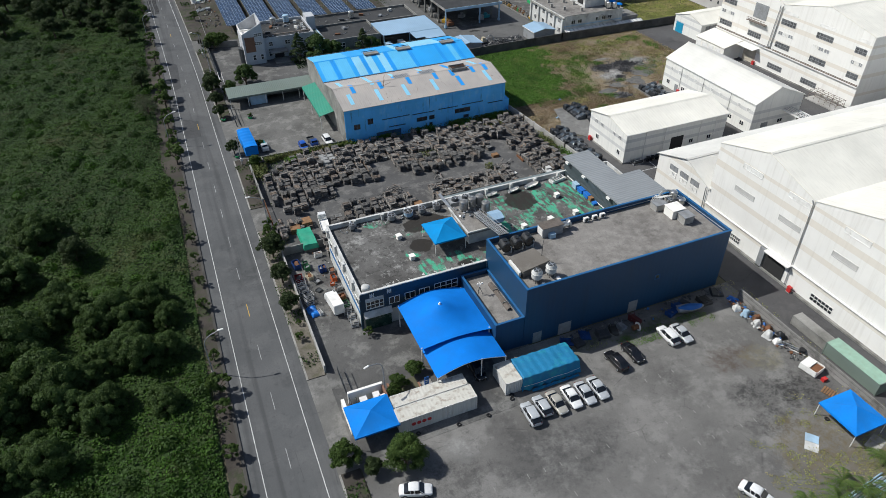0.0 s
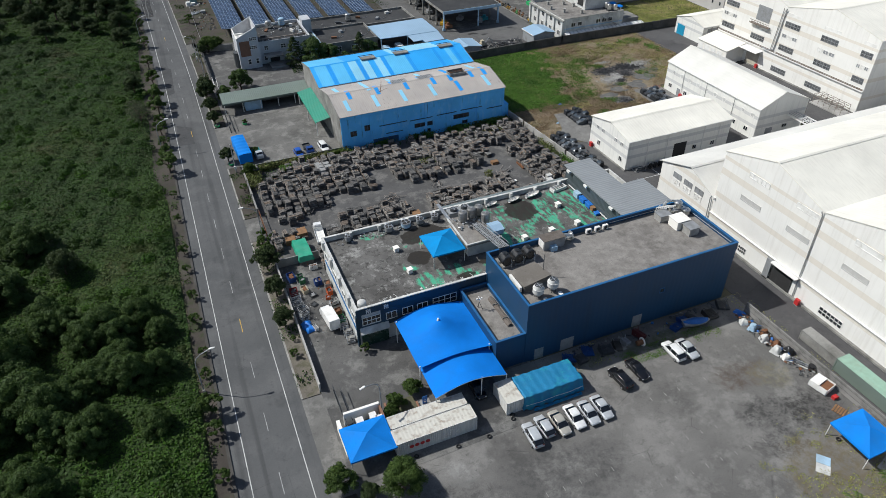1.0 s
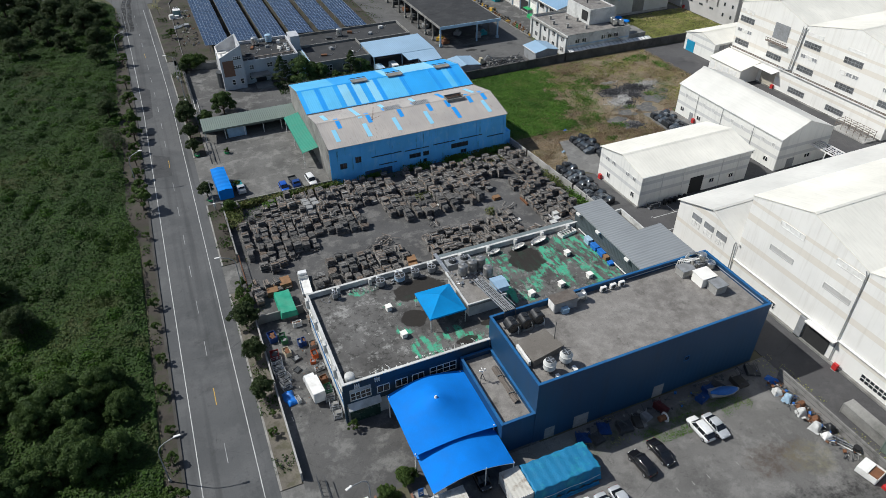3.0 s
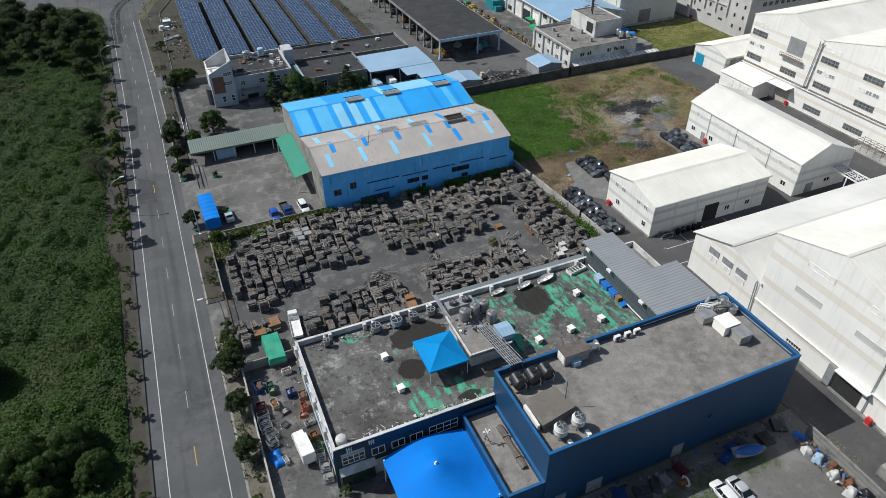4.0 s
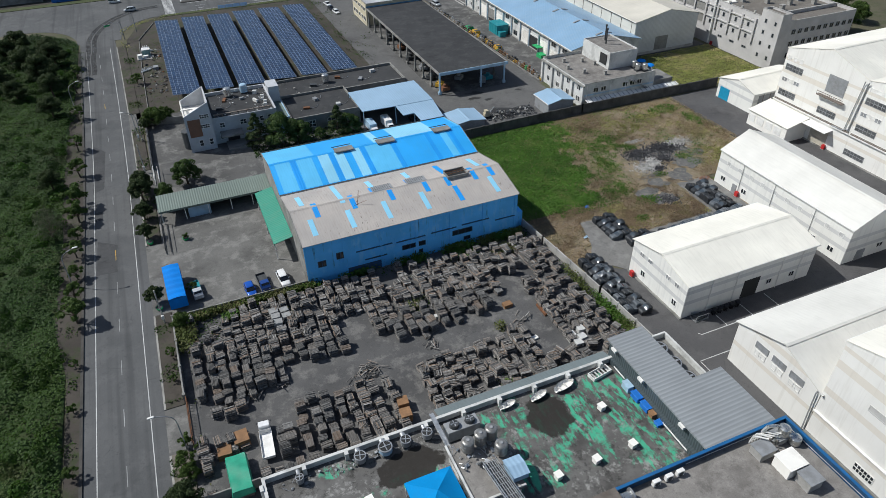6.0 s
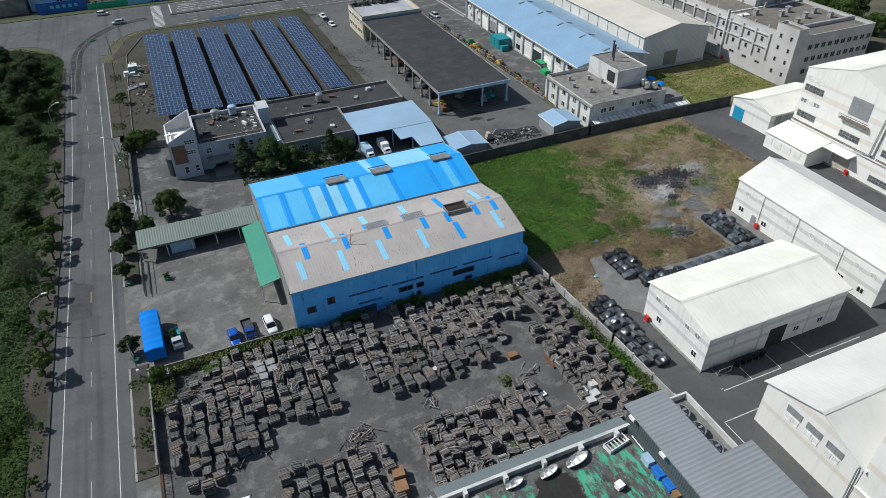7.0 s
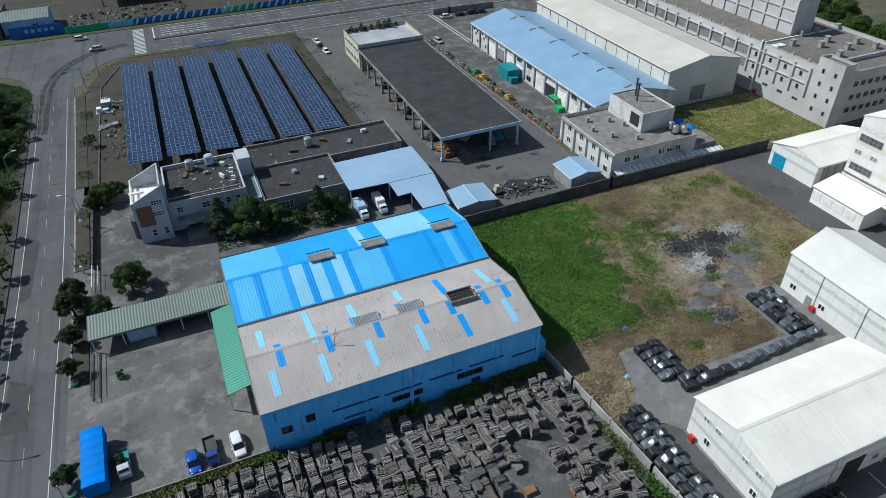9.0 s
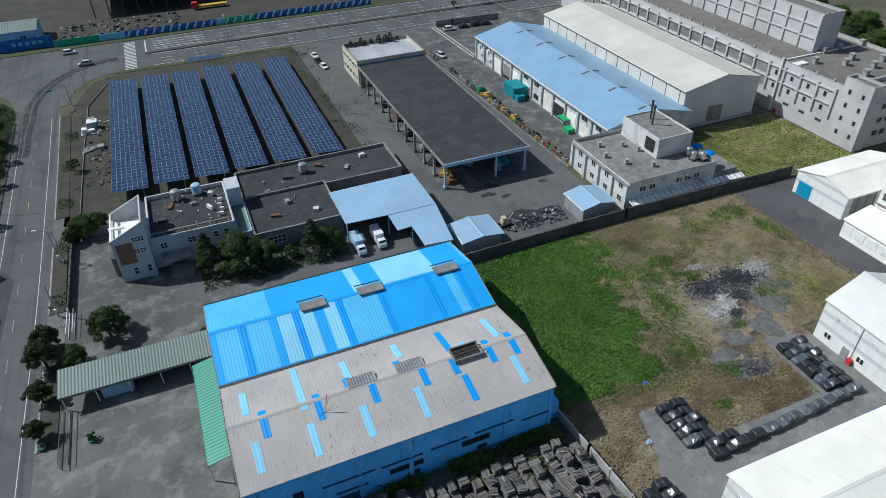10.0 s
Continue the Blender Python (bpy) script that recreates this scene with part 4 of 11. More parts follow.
def faded_roof():
    """Weathered grey sheets with thin ribs, warm fading and short rusty dashes down the slope."""
    k = Nodes("faded_grey_roof_sheet")
    col = k.mix(k.ramp(k.noise(0.15, 5), 0.32, 0.68), (0.37, 0.345, 0.325), (0.46, 0.42, 0.385))
    col = k.mix(k.ramp(k.noise(1.2, 4, 0.6, stretch=(2.5, 0.2, 1), off=3), 0.5, 0.75, 0, 0.4), col, (0.28, 0.235, 0.2))
    dash = k.mul(k.ramp(k.noise(1.0, 3, 0.6, stretch=(5.5, 0.75, 1), off=9), 0.63, 0.68, 0, 0.85), k.ramp(k.noise(0.12, 3, 0.6, off=27), 0.45, 0.6))
    col = k.mix(dash, col, (0.07, 0.055, 0.045))
    rib = k.ribs("X", 0.5)
    col = k.mix(k.ramp(rib, 0.5, 1.0, 0, 0.1), col, (0.2, 0.18, 0.17))
    k.bump(rib, 0.1, 0.04)
    return k.done(col, 0.75, 0, 0.4)


M["hall_grey"] = faded_roof()


def weathered_wall(name, c, pale, drip):
    """Painted wall with chalky bleaching, peeling flakes and thin runs of black mould."""
    k = Nodes(name)
    col = k.mix(k.ramp(k.noise(0.25, 5, 0.6), 0.35, 0.65), c, tuple(v * 0.86 for v in c))
    col = k.mix(k.ramp(k.noise(0.6, 6, 0.7, stretch=(1, 1, 0.5), off=12), 0.52, 0.7, 0, 0.6), col, pale)
    run = k.mul(k.ramp(k.noise(1.6, 4, 0.6, stretch=(1, 1, 0.07), off=5), 0.6, 0.7, 0, 0.8), k.ramp(k.noise(0.35, 4, 0.6, off=33), 0.45, 0.62))
    col = k.mix(run, col, drip)
    col = k.mix(k.ramp(k.noise(2.2, 6, 0.75, off=19), 0.66, 0.72, 0, 0.8), col, (0.45, 0.5, 0.52))
    k.bump(k.noise(4, 4), 0.2, 0.02)
    return k.done(col, 0.85, 0, 0.3)


M["hall_wall"] = weathered_wall("peeling_blue_wall", (0.13, 0.53, 1.0), (0.32, 0.66, 0.96), (0.03, 0.06, 0.1))
M["hall_dirty"] = plain("stained_blue_wall", (0.03, 0.1, 0.22), 0.85, vary=0.35, scale=0.7, dirt=(0.05, 0.05, 0.05), dirt_amt=0.8)
HX0, HX1, HY0, HV, HY1, HE, HR = 35.1, 78.8, 146.2, 165.2, 184.4, 9.0, 10.9
hall = thing("blue_hall", (0, 0, 0), "old blue walled industrial hall with a patched two-bay roof", "industrial hall")
R1, R2 = 155.6, 175.0
prof = [(HY0, -0.3), (HY1, -0.3), (HY1, HE), (R2, HR), (HV, 8.8), (R1, HR), (HY0, HE)]
part("wall", MB().extrude(prof, "x", HX0, HX1), M["hall_wall"], hall)
part("west_face", MB().extrude([(y, z if z < 5 else z - 0.1) for y, z in prof], "x", HX0 - 0.12, HX0), M["old_wall"], hall, "stained grey end wall")
for u0, z0, u1, z1, mat in ((HY0 - 0.25, HE - 0.05, R1, HR, "hall_grey"), (R1, HR, HV - 0.15, 8.82, "hall_grey"), (HV + 0.15, 8.86, R2, HR + 0.02, "hall_blue"), (R2, HR + 0.02, HY1 + 0.25, HE - 0.03, "hall_pale")):
    part("roof", MB().extrude([(u0, z0 + 0.02), (u1, z1 + 0.02), (u1, z1 + 0.12), (u0, z0 + 0.12)], "x", HX0 - 0.2, HX1 + 0.2), M[mat], hall)
part("valley_gutter", MB().box(HX0 - 0.2, HV - 0.28, 8.86, HX1 + 0.2, HV + 0.28, 9.02), M["dark_steel"], hall)
for u, z, mat in ((R1, HR, "hall_grey"), (R2, HR + 0.02, "hall_blue")):
    part("ridge_cap", MB().extrude([(u - 0.35, z + 0.08), (u + 0.35, z + 0.08), (u, z + 0.2)], "x", HX0 - 0.25, HX1 + 0.25), M[mat], hall)
for x in (HX0 - 0.32, HX1 + 0.2):
    e = MB().extrude([(y, z + (0.2 if z > 5 else 8.5 if False else 0.2)) for y, z in prof[2:]] + [(HY0, HE - 0.3), (R1, HR - 0.3), (HV, 8.5), (R2, HR - 0.3), (HY1, HE - 0.3)], "x", x, x + 0.12)
    part("verge_board", e, M["old_wall"], hall)
part("verge_board", MB().box(HX0 - 0.3, HY1 + 0.1, HE - 0.5, HX1 + 0.3, HY1 + 0.35, HE + 0.25), M["dark_steel"], hall)


def roof_z(y):
    pts = [(HY0 - 0.25, HE - 0.05), (R1, HR), (HV, 8.82), (R2, HR + 0.02), (HY1 + 0.25, HE - 0.03)]
    for (a, za), (b, zb) in zip(pts[:-1], pts[1:]):
        if a <= y <= b:
            return za + (zb - za) * (y - a) / (b - a)
    return HE


def roof_sheet(x0, x1, y0, y1, mat, lift=0.0):
    mb = MB()
    za, zb = roof_z(y0) + 0.12 + lift, roof_z(y1) + 0.12 + lift
    mb.add([(x0, y0, za), (x1, y0, za), (x1, y1, zb), (x0, y1, zb), (x0, y0, za + 0.03), (x1, y0, za + 0.03), (x1, y1, zb + 0.03), (x0, y1, zb + 0.03)], [(3, 2, 1, 0), (4, 5, 6, 7), (0, 1, 5, 4), (1, 2, 6, 5), (2, 3, 7, 6), (3, 0, 4, 7)])
    part("sheet", mb, M[mat], hall)


# patched and replaced roof sheets
for x0, y0, y1, mat in ((37.2, 157.0, 162.2, 1), (39.2, 152.4, 156.9, 0), (37.5, 148.0, 152.3, 1), (44.7, 154.6, 164.4, 1), (46.5, 152.4, 156.8, 0), (44.8, 147.7, 152.5, 1), (51.7, 158.0, 162.5, 1), (51.2, 155.7, 158.3, 0), (54.2, 152.3, 155.3, 0), (52.0, 147.8, 152.6, 1), (59.8, 159.2, 162.9, 1), (58.8, 155.5, 158.6, 0), (61.6, 152.4, 155.3, 0), (59.9, 147.8, 152.7, 1), (66.9, 157.0, 162.7, 0), (66.3, 152.6, 155.2, 0), (67.0, 147.9, 152.2, 0), (69.0, 156.0, 158.3, 1), (74.6, 157.0, 162.5, 1), (72.2, 152.6, 157.1, 0), (76.0, 152.7, 157.3, 0), (74.9, 147.9, 152.6, 1)):
    for ya, yb in ((y0, min(y1, R1 - 0.1)), (max(y0, R1 + 0.1), y1)):
        if yb - ya > 0.2:
            roof_sheet(x0, x0 + 1.0, ya, yb, "hall_sky" if mat else "hall_deep")
for x0, w, mat in ((36.0, 3.2, "hall_pale"), (39.4, 0.95, "hall_deep"), (40.6, 3.4, "hall_pale"), (44.2, 1.0, "hall_blue"), (45.3, 2.3, "hall_sky"), (47.8, 0.95, "hall_deep"), (48.9, 2.0, "hall_sky"), (52.6, 2.0, "hall_sky"), (54.8, 0.95, "hall_deep"), (55.9, 5.6, "hall_pale"), (61.7, 0.95, "hall_deep"), (70.0, 0.95, "hall_deep"), (73.4, 1.6, "hall_pale"), (75.6, 0.9, "hall_deep")):
    roof_sheet(x0, x0 + w, HV + 0.5, R2 - 0.4, mat)
for x0, w, mat in ((36.0, 8.6, "hall_pale"), (58.4, 1.6, "hall_sky"), (63.4, 9.4, "hall_sky"), (44.7, 13.5, "hall_blue"), (60.1, 3.2, "hall_blue"), (72.9, 5.6, "hall_blue")):
    roof_sheet(x0, x0 + w, R2 + 0.4, HY1 - 0.1, mat)
# ridge ventilators
for x, y, mat, op in ((51.2, 175.0, "old_wall", 0), (60.8, 175.0, "old_wall", 0), (74.2, 175.0, "old_wall", 0), (53.6, 156.5, "grey_metal", 0), (60.8, 156.5, "grey_metal", 0), (69.2, 155.4, "dark_steel", 1)):
    v = thing("roof_ventilator", (x, y, roof_z(y) + 0.1), "weathered box ventilator on the ridge of a hall" if not op else "broken open ventilator frame on a hall roof", "ventilator", "ridge ventilators")
    if op:
        part("frame", MB().box(-2.2, -1.3, -0.3, 2.2, -1.1, 0.5).box(-2.2, 1.1, -0.3, 2.2, 1.3, 0.7).box(-2.2, -1.1, -0.3, -2.0, 1.1, 0.5).box(2.0, -1.1, -0.3, 2.2, 1.1, 0.5), M["old_wall"], v)
        part("opening", MB().box(-2.0, -1.1, -0.2, 2.0, 1.1, 0.28), M["dark_open"], v, "dark opening")
        part("bar", MB().rod((-2.1, -0.3, 0.5), (2.4, -0.1, 0.6), 0.06).rod((-2.1, 0.4, 0.55), (2.1, 0.5, 0.6), 0.06).rod((1.5, -1.2, 0.5), (2.9, -0.6, 0.3), 0.05), M["rust"], v)
    else:
        part("body", MB().box(-1.9, -0.8, -0.5, 1.9, 0.8, 0.24), M[mat], v)
        part("cap", MB().extrude([(-1.05, 0.24), (1.05, 0.24), (0.9, 0.34), (-0.9, 0.34)], "x", -2.1, 2.1), M[mat], v)
        if mat == "grey_metal":
            for i in range(9):
                part("slat", MB().box(-1.8 + i * 0.42, -0.9, 0.34, -1.74 + i * 0.42, 0.9, 0.38), M["dark_steel"], v)
        else:
            part("rail", MB().box(-2.3, 1.3, 0.3, 2.0, 1.45, 0.42), M["dark_steel"], v)
# south wall: pilasters, openings and stains
for i in range(7):
    x = HX0 + 0.2 + i * (HX1 - HX0 - 0.6) / 6
    part("pilaster", MB().box(x - 0.3, HY0 - 0.14, -0.2, x + 0.3, HY0, HE - 0.3), M["hall_wall"], hall)
for u, z, w, h in ((38.0, 3.6, 1.5, 1.3), (41.6, 4.4, 1.5, 1.4), (56.2, 2.6, 4.8, 1.0), (66.4, 2.9, 4.6, 1.1), (57.2, 0.9, 1.6, 0.8), (67.6, 1.2, 1.4, 0.8)):
    win(hall, "S", HY0, u, z, w, h, 3 if w > 2 else 2, 1, "hall_dirty")
for x0, x1, z in ((44.6, 51.8, 4.9), (46.2, 50.6, 2.6), (52.6, 58.6, 4.7), (59.8, 65.2, 4.8), (66.4, 72.4, 4.9), (73.8, 78.2, 4.0)):
    part("ledge", MB().box(x0, HY0 - 0.22, z, x1, HY0, z + 0.16), M["hall_dirty"], hall)
part("plinth", MB().box(HX0 + 7.6, HY0 - 0.1, -0.2, 50.0, HY0, 1.7), M["hall_dirty"], hall, "dark stained base of the wall")
part("lean_to", MB().box(HX1, 147.4, 0, HX1 + 2.0, 151.0, 3.6), M["hall_wall"], hall, "small blue lean-to")
part("roof_stay", MB().path([(47.6, 153.2, 10.5), (48.2, 153.8, 13.4)], 0.05, 5).path([(47.2, 153.4, 10.5), (49.4, 152.8, 11.4)], 0.03, 4).path([(46.8, 153.0, 10.5), (48.6, 154.6, 11.6)], 0.03, 4), M["rust"], hall, "leaning aerial pole")
# green and grey canopies west of the hall
M["green_sheet"] = sheeting("green_roof_sheet", (0.03, 0.25, 0.17), "y", 0.6, 0.5, strength=0.4)
M["sage_sheet"] = sheeting("sage_roof_sheet", (0.15, 0.19, 0.165), "x", 0.5, 0.6, strength=0.5, dirt=(0.12, 0.13, 0.11))
gc = thing("green_canopy", (0, 0, 0), "green sheet canopy along a hall's end wall", "canopy")
part("roof", MB().extrude([(31.2, 3.9), (34.9, 4.7), (34.9, 4.8), (31.2, 4.0)], "y", 156.4, 176.8), M["green_sheet"], gc)
part("fascia", MB().box(31.1, 156.4, 3.6, 31.2, 176.8, 4.0), M["green_sheet"], gc)
for y in (156.8, 166.5, 176.4):
    part("post", MB().box(31.25, y - 0.08, 0, 31.41, y + 0.08, 3.8), M["white_metal"], gc)
cp = thing("long_carport", (0, 0, 0), "long sage green metal carport roof on posts", "carport")
part("roof", MB().extrude([(178.8, 3.2), (184.4, 4.0), (184.4, 4.1), (178.8, 3.3)], "x", 11.2, 34.9), M["sage_sheet"], cp)
part("fascia", MB().box(11.2, 178.65, 2.85, 34.9, 178.8, 3.3), M["sage_sheet"], cp)
for x in (11.6, 16.4, 21.2, 26.0, 30.6):
    part("post", MB().box(x - 0.08, 179.0, 0, x + 0.08, 179.16, 3.1), M["white_metal"], cp)
part("back_wall", MB().box(11.2, 184.2, 0, 34.9, 184.45, 3.6), M["old_wall"], cp)
part("office_box", MB().box(17.0, 179.4, 0, 21.6, 183.9, 2.8), M["pale_blue"], cp, "pale blue cabin under the roof")


# ---- northern works ----
M["panel"] = None


def solar_mat():
    k = Nodes("solar_cells")
    bx, by = k.ribs("X", 0.175), k.ribs("Y", 0.165)
    mx = k.n("Math", operation="MAXIMUM")
    k.link(bx, mx.inputs[0])
    k.link(by, mx.inputs[1])
    info = k.n("ObjectInfo")
    col = k.mix(k.ramp(info.outputs["Random"], 0, 1), (0.008, 0.022, 0.06), (0.016, 0.042, 0.1))
    col = k.mix(k.ramp(mx.outputs[0], 0.96, 1.0, 0, 0.2), col, (0.12, 0.15, 0.22))
    return k.done(col, 0.22, 0.0, 0.5)


M["panel"] = solar_mat()
M["panel_frame"] = plain("aluminium_frame", (0.27, 0.31, 0.38), 0.55, 0.2, vary=0.1)
PW, PL, COLS, ROWS_N = 1.09, 1.66, 7, 43
pm = MB().box(-PW / 2 + 0.035, -PL / 2 + 0.035, -0.02, PW / 2 - 0.035, PL / 2 - 0.035, 0.03)
for a, b, c, d in ((-PW / 2, -PL / 2, PW / 2, -PL / 2 + 0.035), (-PW / 2, PL / 2 - 0.035, PW / 2, PL / 2), (-PW / 2, -PL / 2 + 0.035, -PW / 2 + 0.035, PL / 2 - 0.035), (PW / 2 - 0.035, -PL / 2 + 0.035, PW / 2, PL / 2 - 0.035)):
    pm.box(a, b, -0.03, c, d, 0.04, 1)
panel_mesh = pm.mesh("solar_panel")
panel_mesh.materials.append(M["panel"])
panel_mesh.materials.append(M["panel_frame"])
for x0, y0 in ((19.7, 241.6), (28.9, 241.8), (38.1, 240.9), (47.4, 241.2), (56.8, 240.6), (66.2, 240.6)):
    tb = thing("solar_table", (x0 + 3.85, y0 + 35.9, 2.9), "long table of dark blue solar panels on steel posts", "solar panels", "solar tables in the field")
    tilt = Matrix.Rotation(radians(3.5), 4, "Y")
    for i in range(COLS):
        for j in range(ROWS_N):
            o = new("panel", panel_mesh)
            o.parent = tb
            o.matrix_basis = tilt @ pose((i - 3) * (PW + 0.02), (j - 21) * (PL + 0.02) + (0.12 if j > 21 else -0.12), 0)
    for sx in (-2.6, 2.6):
        rail = MB().box(sx - 0.06, -36.2, -0.2, sx + 0.06, 36.2, -0.06, m=tilt)
        part("rail", rail, M["steel"], tb)
        for j in range(9):
            y = -35.4 + j * 8.85
            z = -sx * math.sin(radians(3.5)) - 0.1
            part("post", MB().box(sx - 0.07, y - 0.07, -3.2, sx + 0.07, y + 0.07, z), M["steel"], tb)

M["dark_roof"] = ground_mat("dark_roof_felt", (0.036, 0.037, 0.039), (0.056, 0.057, 0.059), (0.095, 0.095, 0.093), 0.08, amt=0.35, cracks=False)
sh = thing("open_shed", (0, 0, 0), "large open shed with a dark flat roof on concrete posts", "shed")
part("roof", MB().box(91.0, 215.6, 6.3, 112.8, 283.5, 6.75), M["dark_roof"], sh)
for q in ((90.85, 215.4, 91.05, 283.5), (112.7, 215.4, 112.95, 283.5)):
    part("fascia", MB().box(q[0], q[1], 6.15, q[2], q[3], 6.9), M["old_wall"], sh)
part("fascia", MB().box(90.85, 215.2, 6.1, 112.95, 215.4, 6.95), M["pale_blue"], sh)
part("beam", MB().box(91.2, 216.0, 5.7, 112.6, 216.4, 6.3), M["pale_blue"], sh)
for i in range(11):
    for x in (91.4, 112.3):
        part("post", MB().box(x - 0.22, 216.2 + i * 6.6 - 0.22, 0, x + 0.22, 216.2 + i * 6.6 + 0.22, 6.3).box(x - 0.4, 216.2 + i * 6.6 - 0.4, 0, x + 0.4, 216.2 + i * 6.6 + 0.4, 0.9), M["pale_blue"] if i == 0 else M["old_wall"], sh)
part("post", MB().box(104.4, 216.0, 0, 104.8, 216.4, 5.7), M["pale_blue"], sh)
part("floor", MB().box(91.0, 215.6, -0.1, 112.8, 283.5, 0.12), M["yard_dark"], sh)
M["faded_blue"] = plain("faded_blue_band", (0.12, 0.27, 0.42), 0.7, vary=0.15, scale=0.5)
M["cream_wall"] = plain("cream_render", (0.56, 0.5, 0.36), 0.8, vary=0.12, scale=0.4, dirt=(0.25, 0.22, 0.17), dirt_amt=0.6)
M["pale_wet"] = plain("pale_wet_roof", (0.46, 0.46, 0.48), 0.35, vary=0.2, scale=0.15, fine=3, dirt=(0.25, 0.25, 0.26), dirt_amt=0.7)
nb = flat("yellowed_office", 91.0, 113.2, 283.6, 300.5, 8.0, 1.0, M["cream_wall"], M["pale_wet"], "two-storey cream office with a pale wet flat roof", "office", M["old_wall"])
part("band", MB().box(90.9, 283.5, 7.2, 113.3, 283.6, 7.7), M["cream_wall"], nb)
part("band", MB().box(90.9, 283.48, 6.3, 113.3, 283.6, 7.2), M["faded_blue"], nb, "faded blue band")
part("band", MB().box(90.86, 283.6, 6.2, 91.0, 300.5, 6.5), M["old_wall"], nb)
for u in (285.8, 288.6, 292, 295.4, 298.4):
    win(nb, "W", 91.0, u, 5.2, 2.0, 1.3, 2, 1, "white_metal")
    win(nb, "W", 91.0, u, 1.6, 2.0, 1.5, 2, 1, "white_metal")
# fence with machines along it
M["fence_tan"] = plain("faded_tan_rail", (0.26, 0.2, 0.12), 0.7, vary=0.3, scale=2, dirt=(0.12, 0.08, 0.05))
fence = thing("yard_fence", (0, 0, 0), "low faded tan railing between two works yards", "fence")
FA, FB = Vector((122.9, 213.0, 0)), Vector((119.8, 300.0, 0))
part("plinth", MB().prism([(FA.x - 0.12, FA.y), (FA.x + 0.12, FA.y), (FB.x + 0.12, FB.y), (FB.x - 0.12, FB.y)], -0.1, 0.35), M["old_wall"], fence)
for i in range(41):
    p = FA.lerp(FB, i / 40)
    part("post", MB().box(p.x - 0.06, p.y - 0.06, 0, p.x + 0.06, p.y + 0.06, 1.7), M["fence_tan"], fence)
for z in (0.9, 1.65):
    part("rail", MB().rod(FA + Vector((0, 0, z)), FB + Vector((0, 0, z)), 0.045), M["fence_tan"], fence)
rng = random.Random(4)
for i in range(64):
    p = FA.lerp(FB, (i + 0.3) / 66)
    mat = M[rng.choice(["rust", "dark_steel", "grey_metal", "yellow", "dark_steel", "rust", "green", "steel"])] if i < 40 else M[rng.choice(["dark_steel", "grey_metal", "steel"])]
    w, d, h = rng.uniform(0.8, 1.7), rng.uniform(0.8, 1.5), rng.uniform(0.7, 1.6)
    mb = MB().box(-w / 2, -d / 2, 0, w / 2, d / 2, h * 0.6).cyl((0.1, 0, h * 0.6), min(w, d) * 0.3, h * 0.5, 8).box(-w / 2 - 0.15, -0.1, 0.1, w / 2 + 0.15, 0.1, 0.35)
    o = tagged(shape("machine", mb, mat), "small used pump or machine parked along a railing", "machine", "machines by the railing")
    o.location, o.rotation_euler = (p.x + rng.uniform(0.8, 1.5), p.y, 0.018), (0, 0, rng.uniform(0, 3))
for y, mat, w, d, h in ((264.8, "green", 2.2, 2.4, 1.1), (259.2, "yellow", 2.0, 2.8, 1.3), (253.4, "dark_steel", 1.6, 2.0, 1.2), (250.4, "yellow", 1.2, 1.3, 0.9), (247.6, "yellow", 1.4, 1.6, 1.0), (245.0, "hoard_blue", 1.0, 1.2, 0.9), (242.0, "yellow", 1.7, 2.0, 1.4)):
    o = thing("crate_machine", (123.6, y, 0.018), "painted steel machine housing beside a railing", "machine", "machines by the railing", turn=4)
    part("housing", MB().box(-w / 2, -d / 2, 0.15, w / 2, d / 2, h), M[mat], o, bevel=0.05)
    part("skid", MB().box(-w / 2, -d / 2 - 0.1, 0, -w / 2 + 0.2, d / 2 + 0.1, 0.15).box(w / 2 - 0.2, -d / 2 - 0.1, 0, w / 2, d / 2 + 0.1, 0.15), M["dark_steel"], o)
    part("lid", MB().box(-w / 2 + 0.1, -d / 2 + 0.15, h, w / 2 - 0.15, d * 0.1, h + 0.12), M["dark_steel"], o)
# low walls at the workshop's north end
for x0, x1 in ((132.1, 132.6), (133.5, 134.0)):
    setting("white_kerb", MB().prism([(x0 + 1.2, 291.4), (x1 + 1.2, 291.4), (x1, 326.5), (x0, 326.5)], -0.1, 0.18), M["pale_pad"], "low white painted kerb in a works yard", "kerb")
# long blue-roofed shed
M["long_blue"] = sheeting("pale_blue_long_roof", (0.23, 0.37, 0.52), "y", 0.7, 0.38, strength=0.4, dirt=(0.33, 0.4, 0.46), dirt_amt=0.6)
bl = gable("long_blue_shed", 134.5, 159.4, 214.6, 291.0, 7.0, 10.0, "y", M["off_white"], M["long_blue"], "long white workshop with a pale blue metal roof", "workshop", ridge=147.0, over=0.4)
BAYS = [291.0 - 6.3 * i for i in range(12)] + [214.8]
for i, y in enumerate(BAYS):
    part("pilaster", MB().box(134.05, max(y, 214.9) - 0.32, 0, 134.5, y + 0.05, 6.7), M["off_white"], bl)
    part("downpipe", MB().rod((134.2, y - 0.5, 0.1), (134.2, y - 0.5, 6.7), 0.09), M["pale_blue"], bl)
part("eave_gutter", MB().box(133.7, 214.4, 6.62, 134.1, 291.2, 6.85), M["old_wall"], bl)
part("plinth", MB().box(134.3, 214.7, 0, 134.5, 290.9, 0.35), M["concrete"], bl)
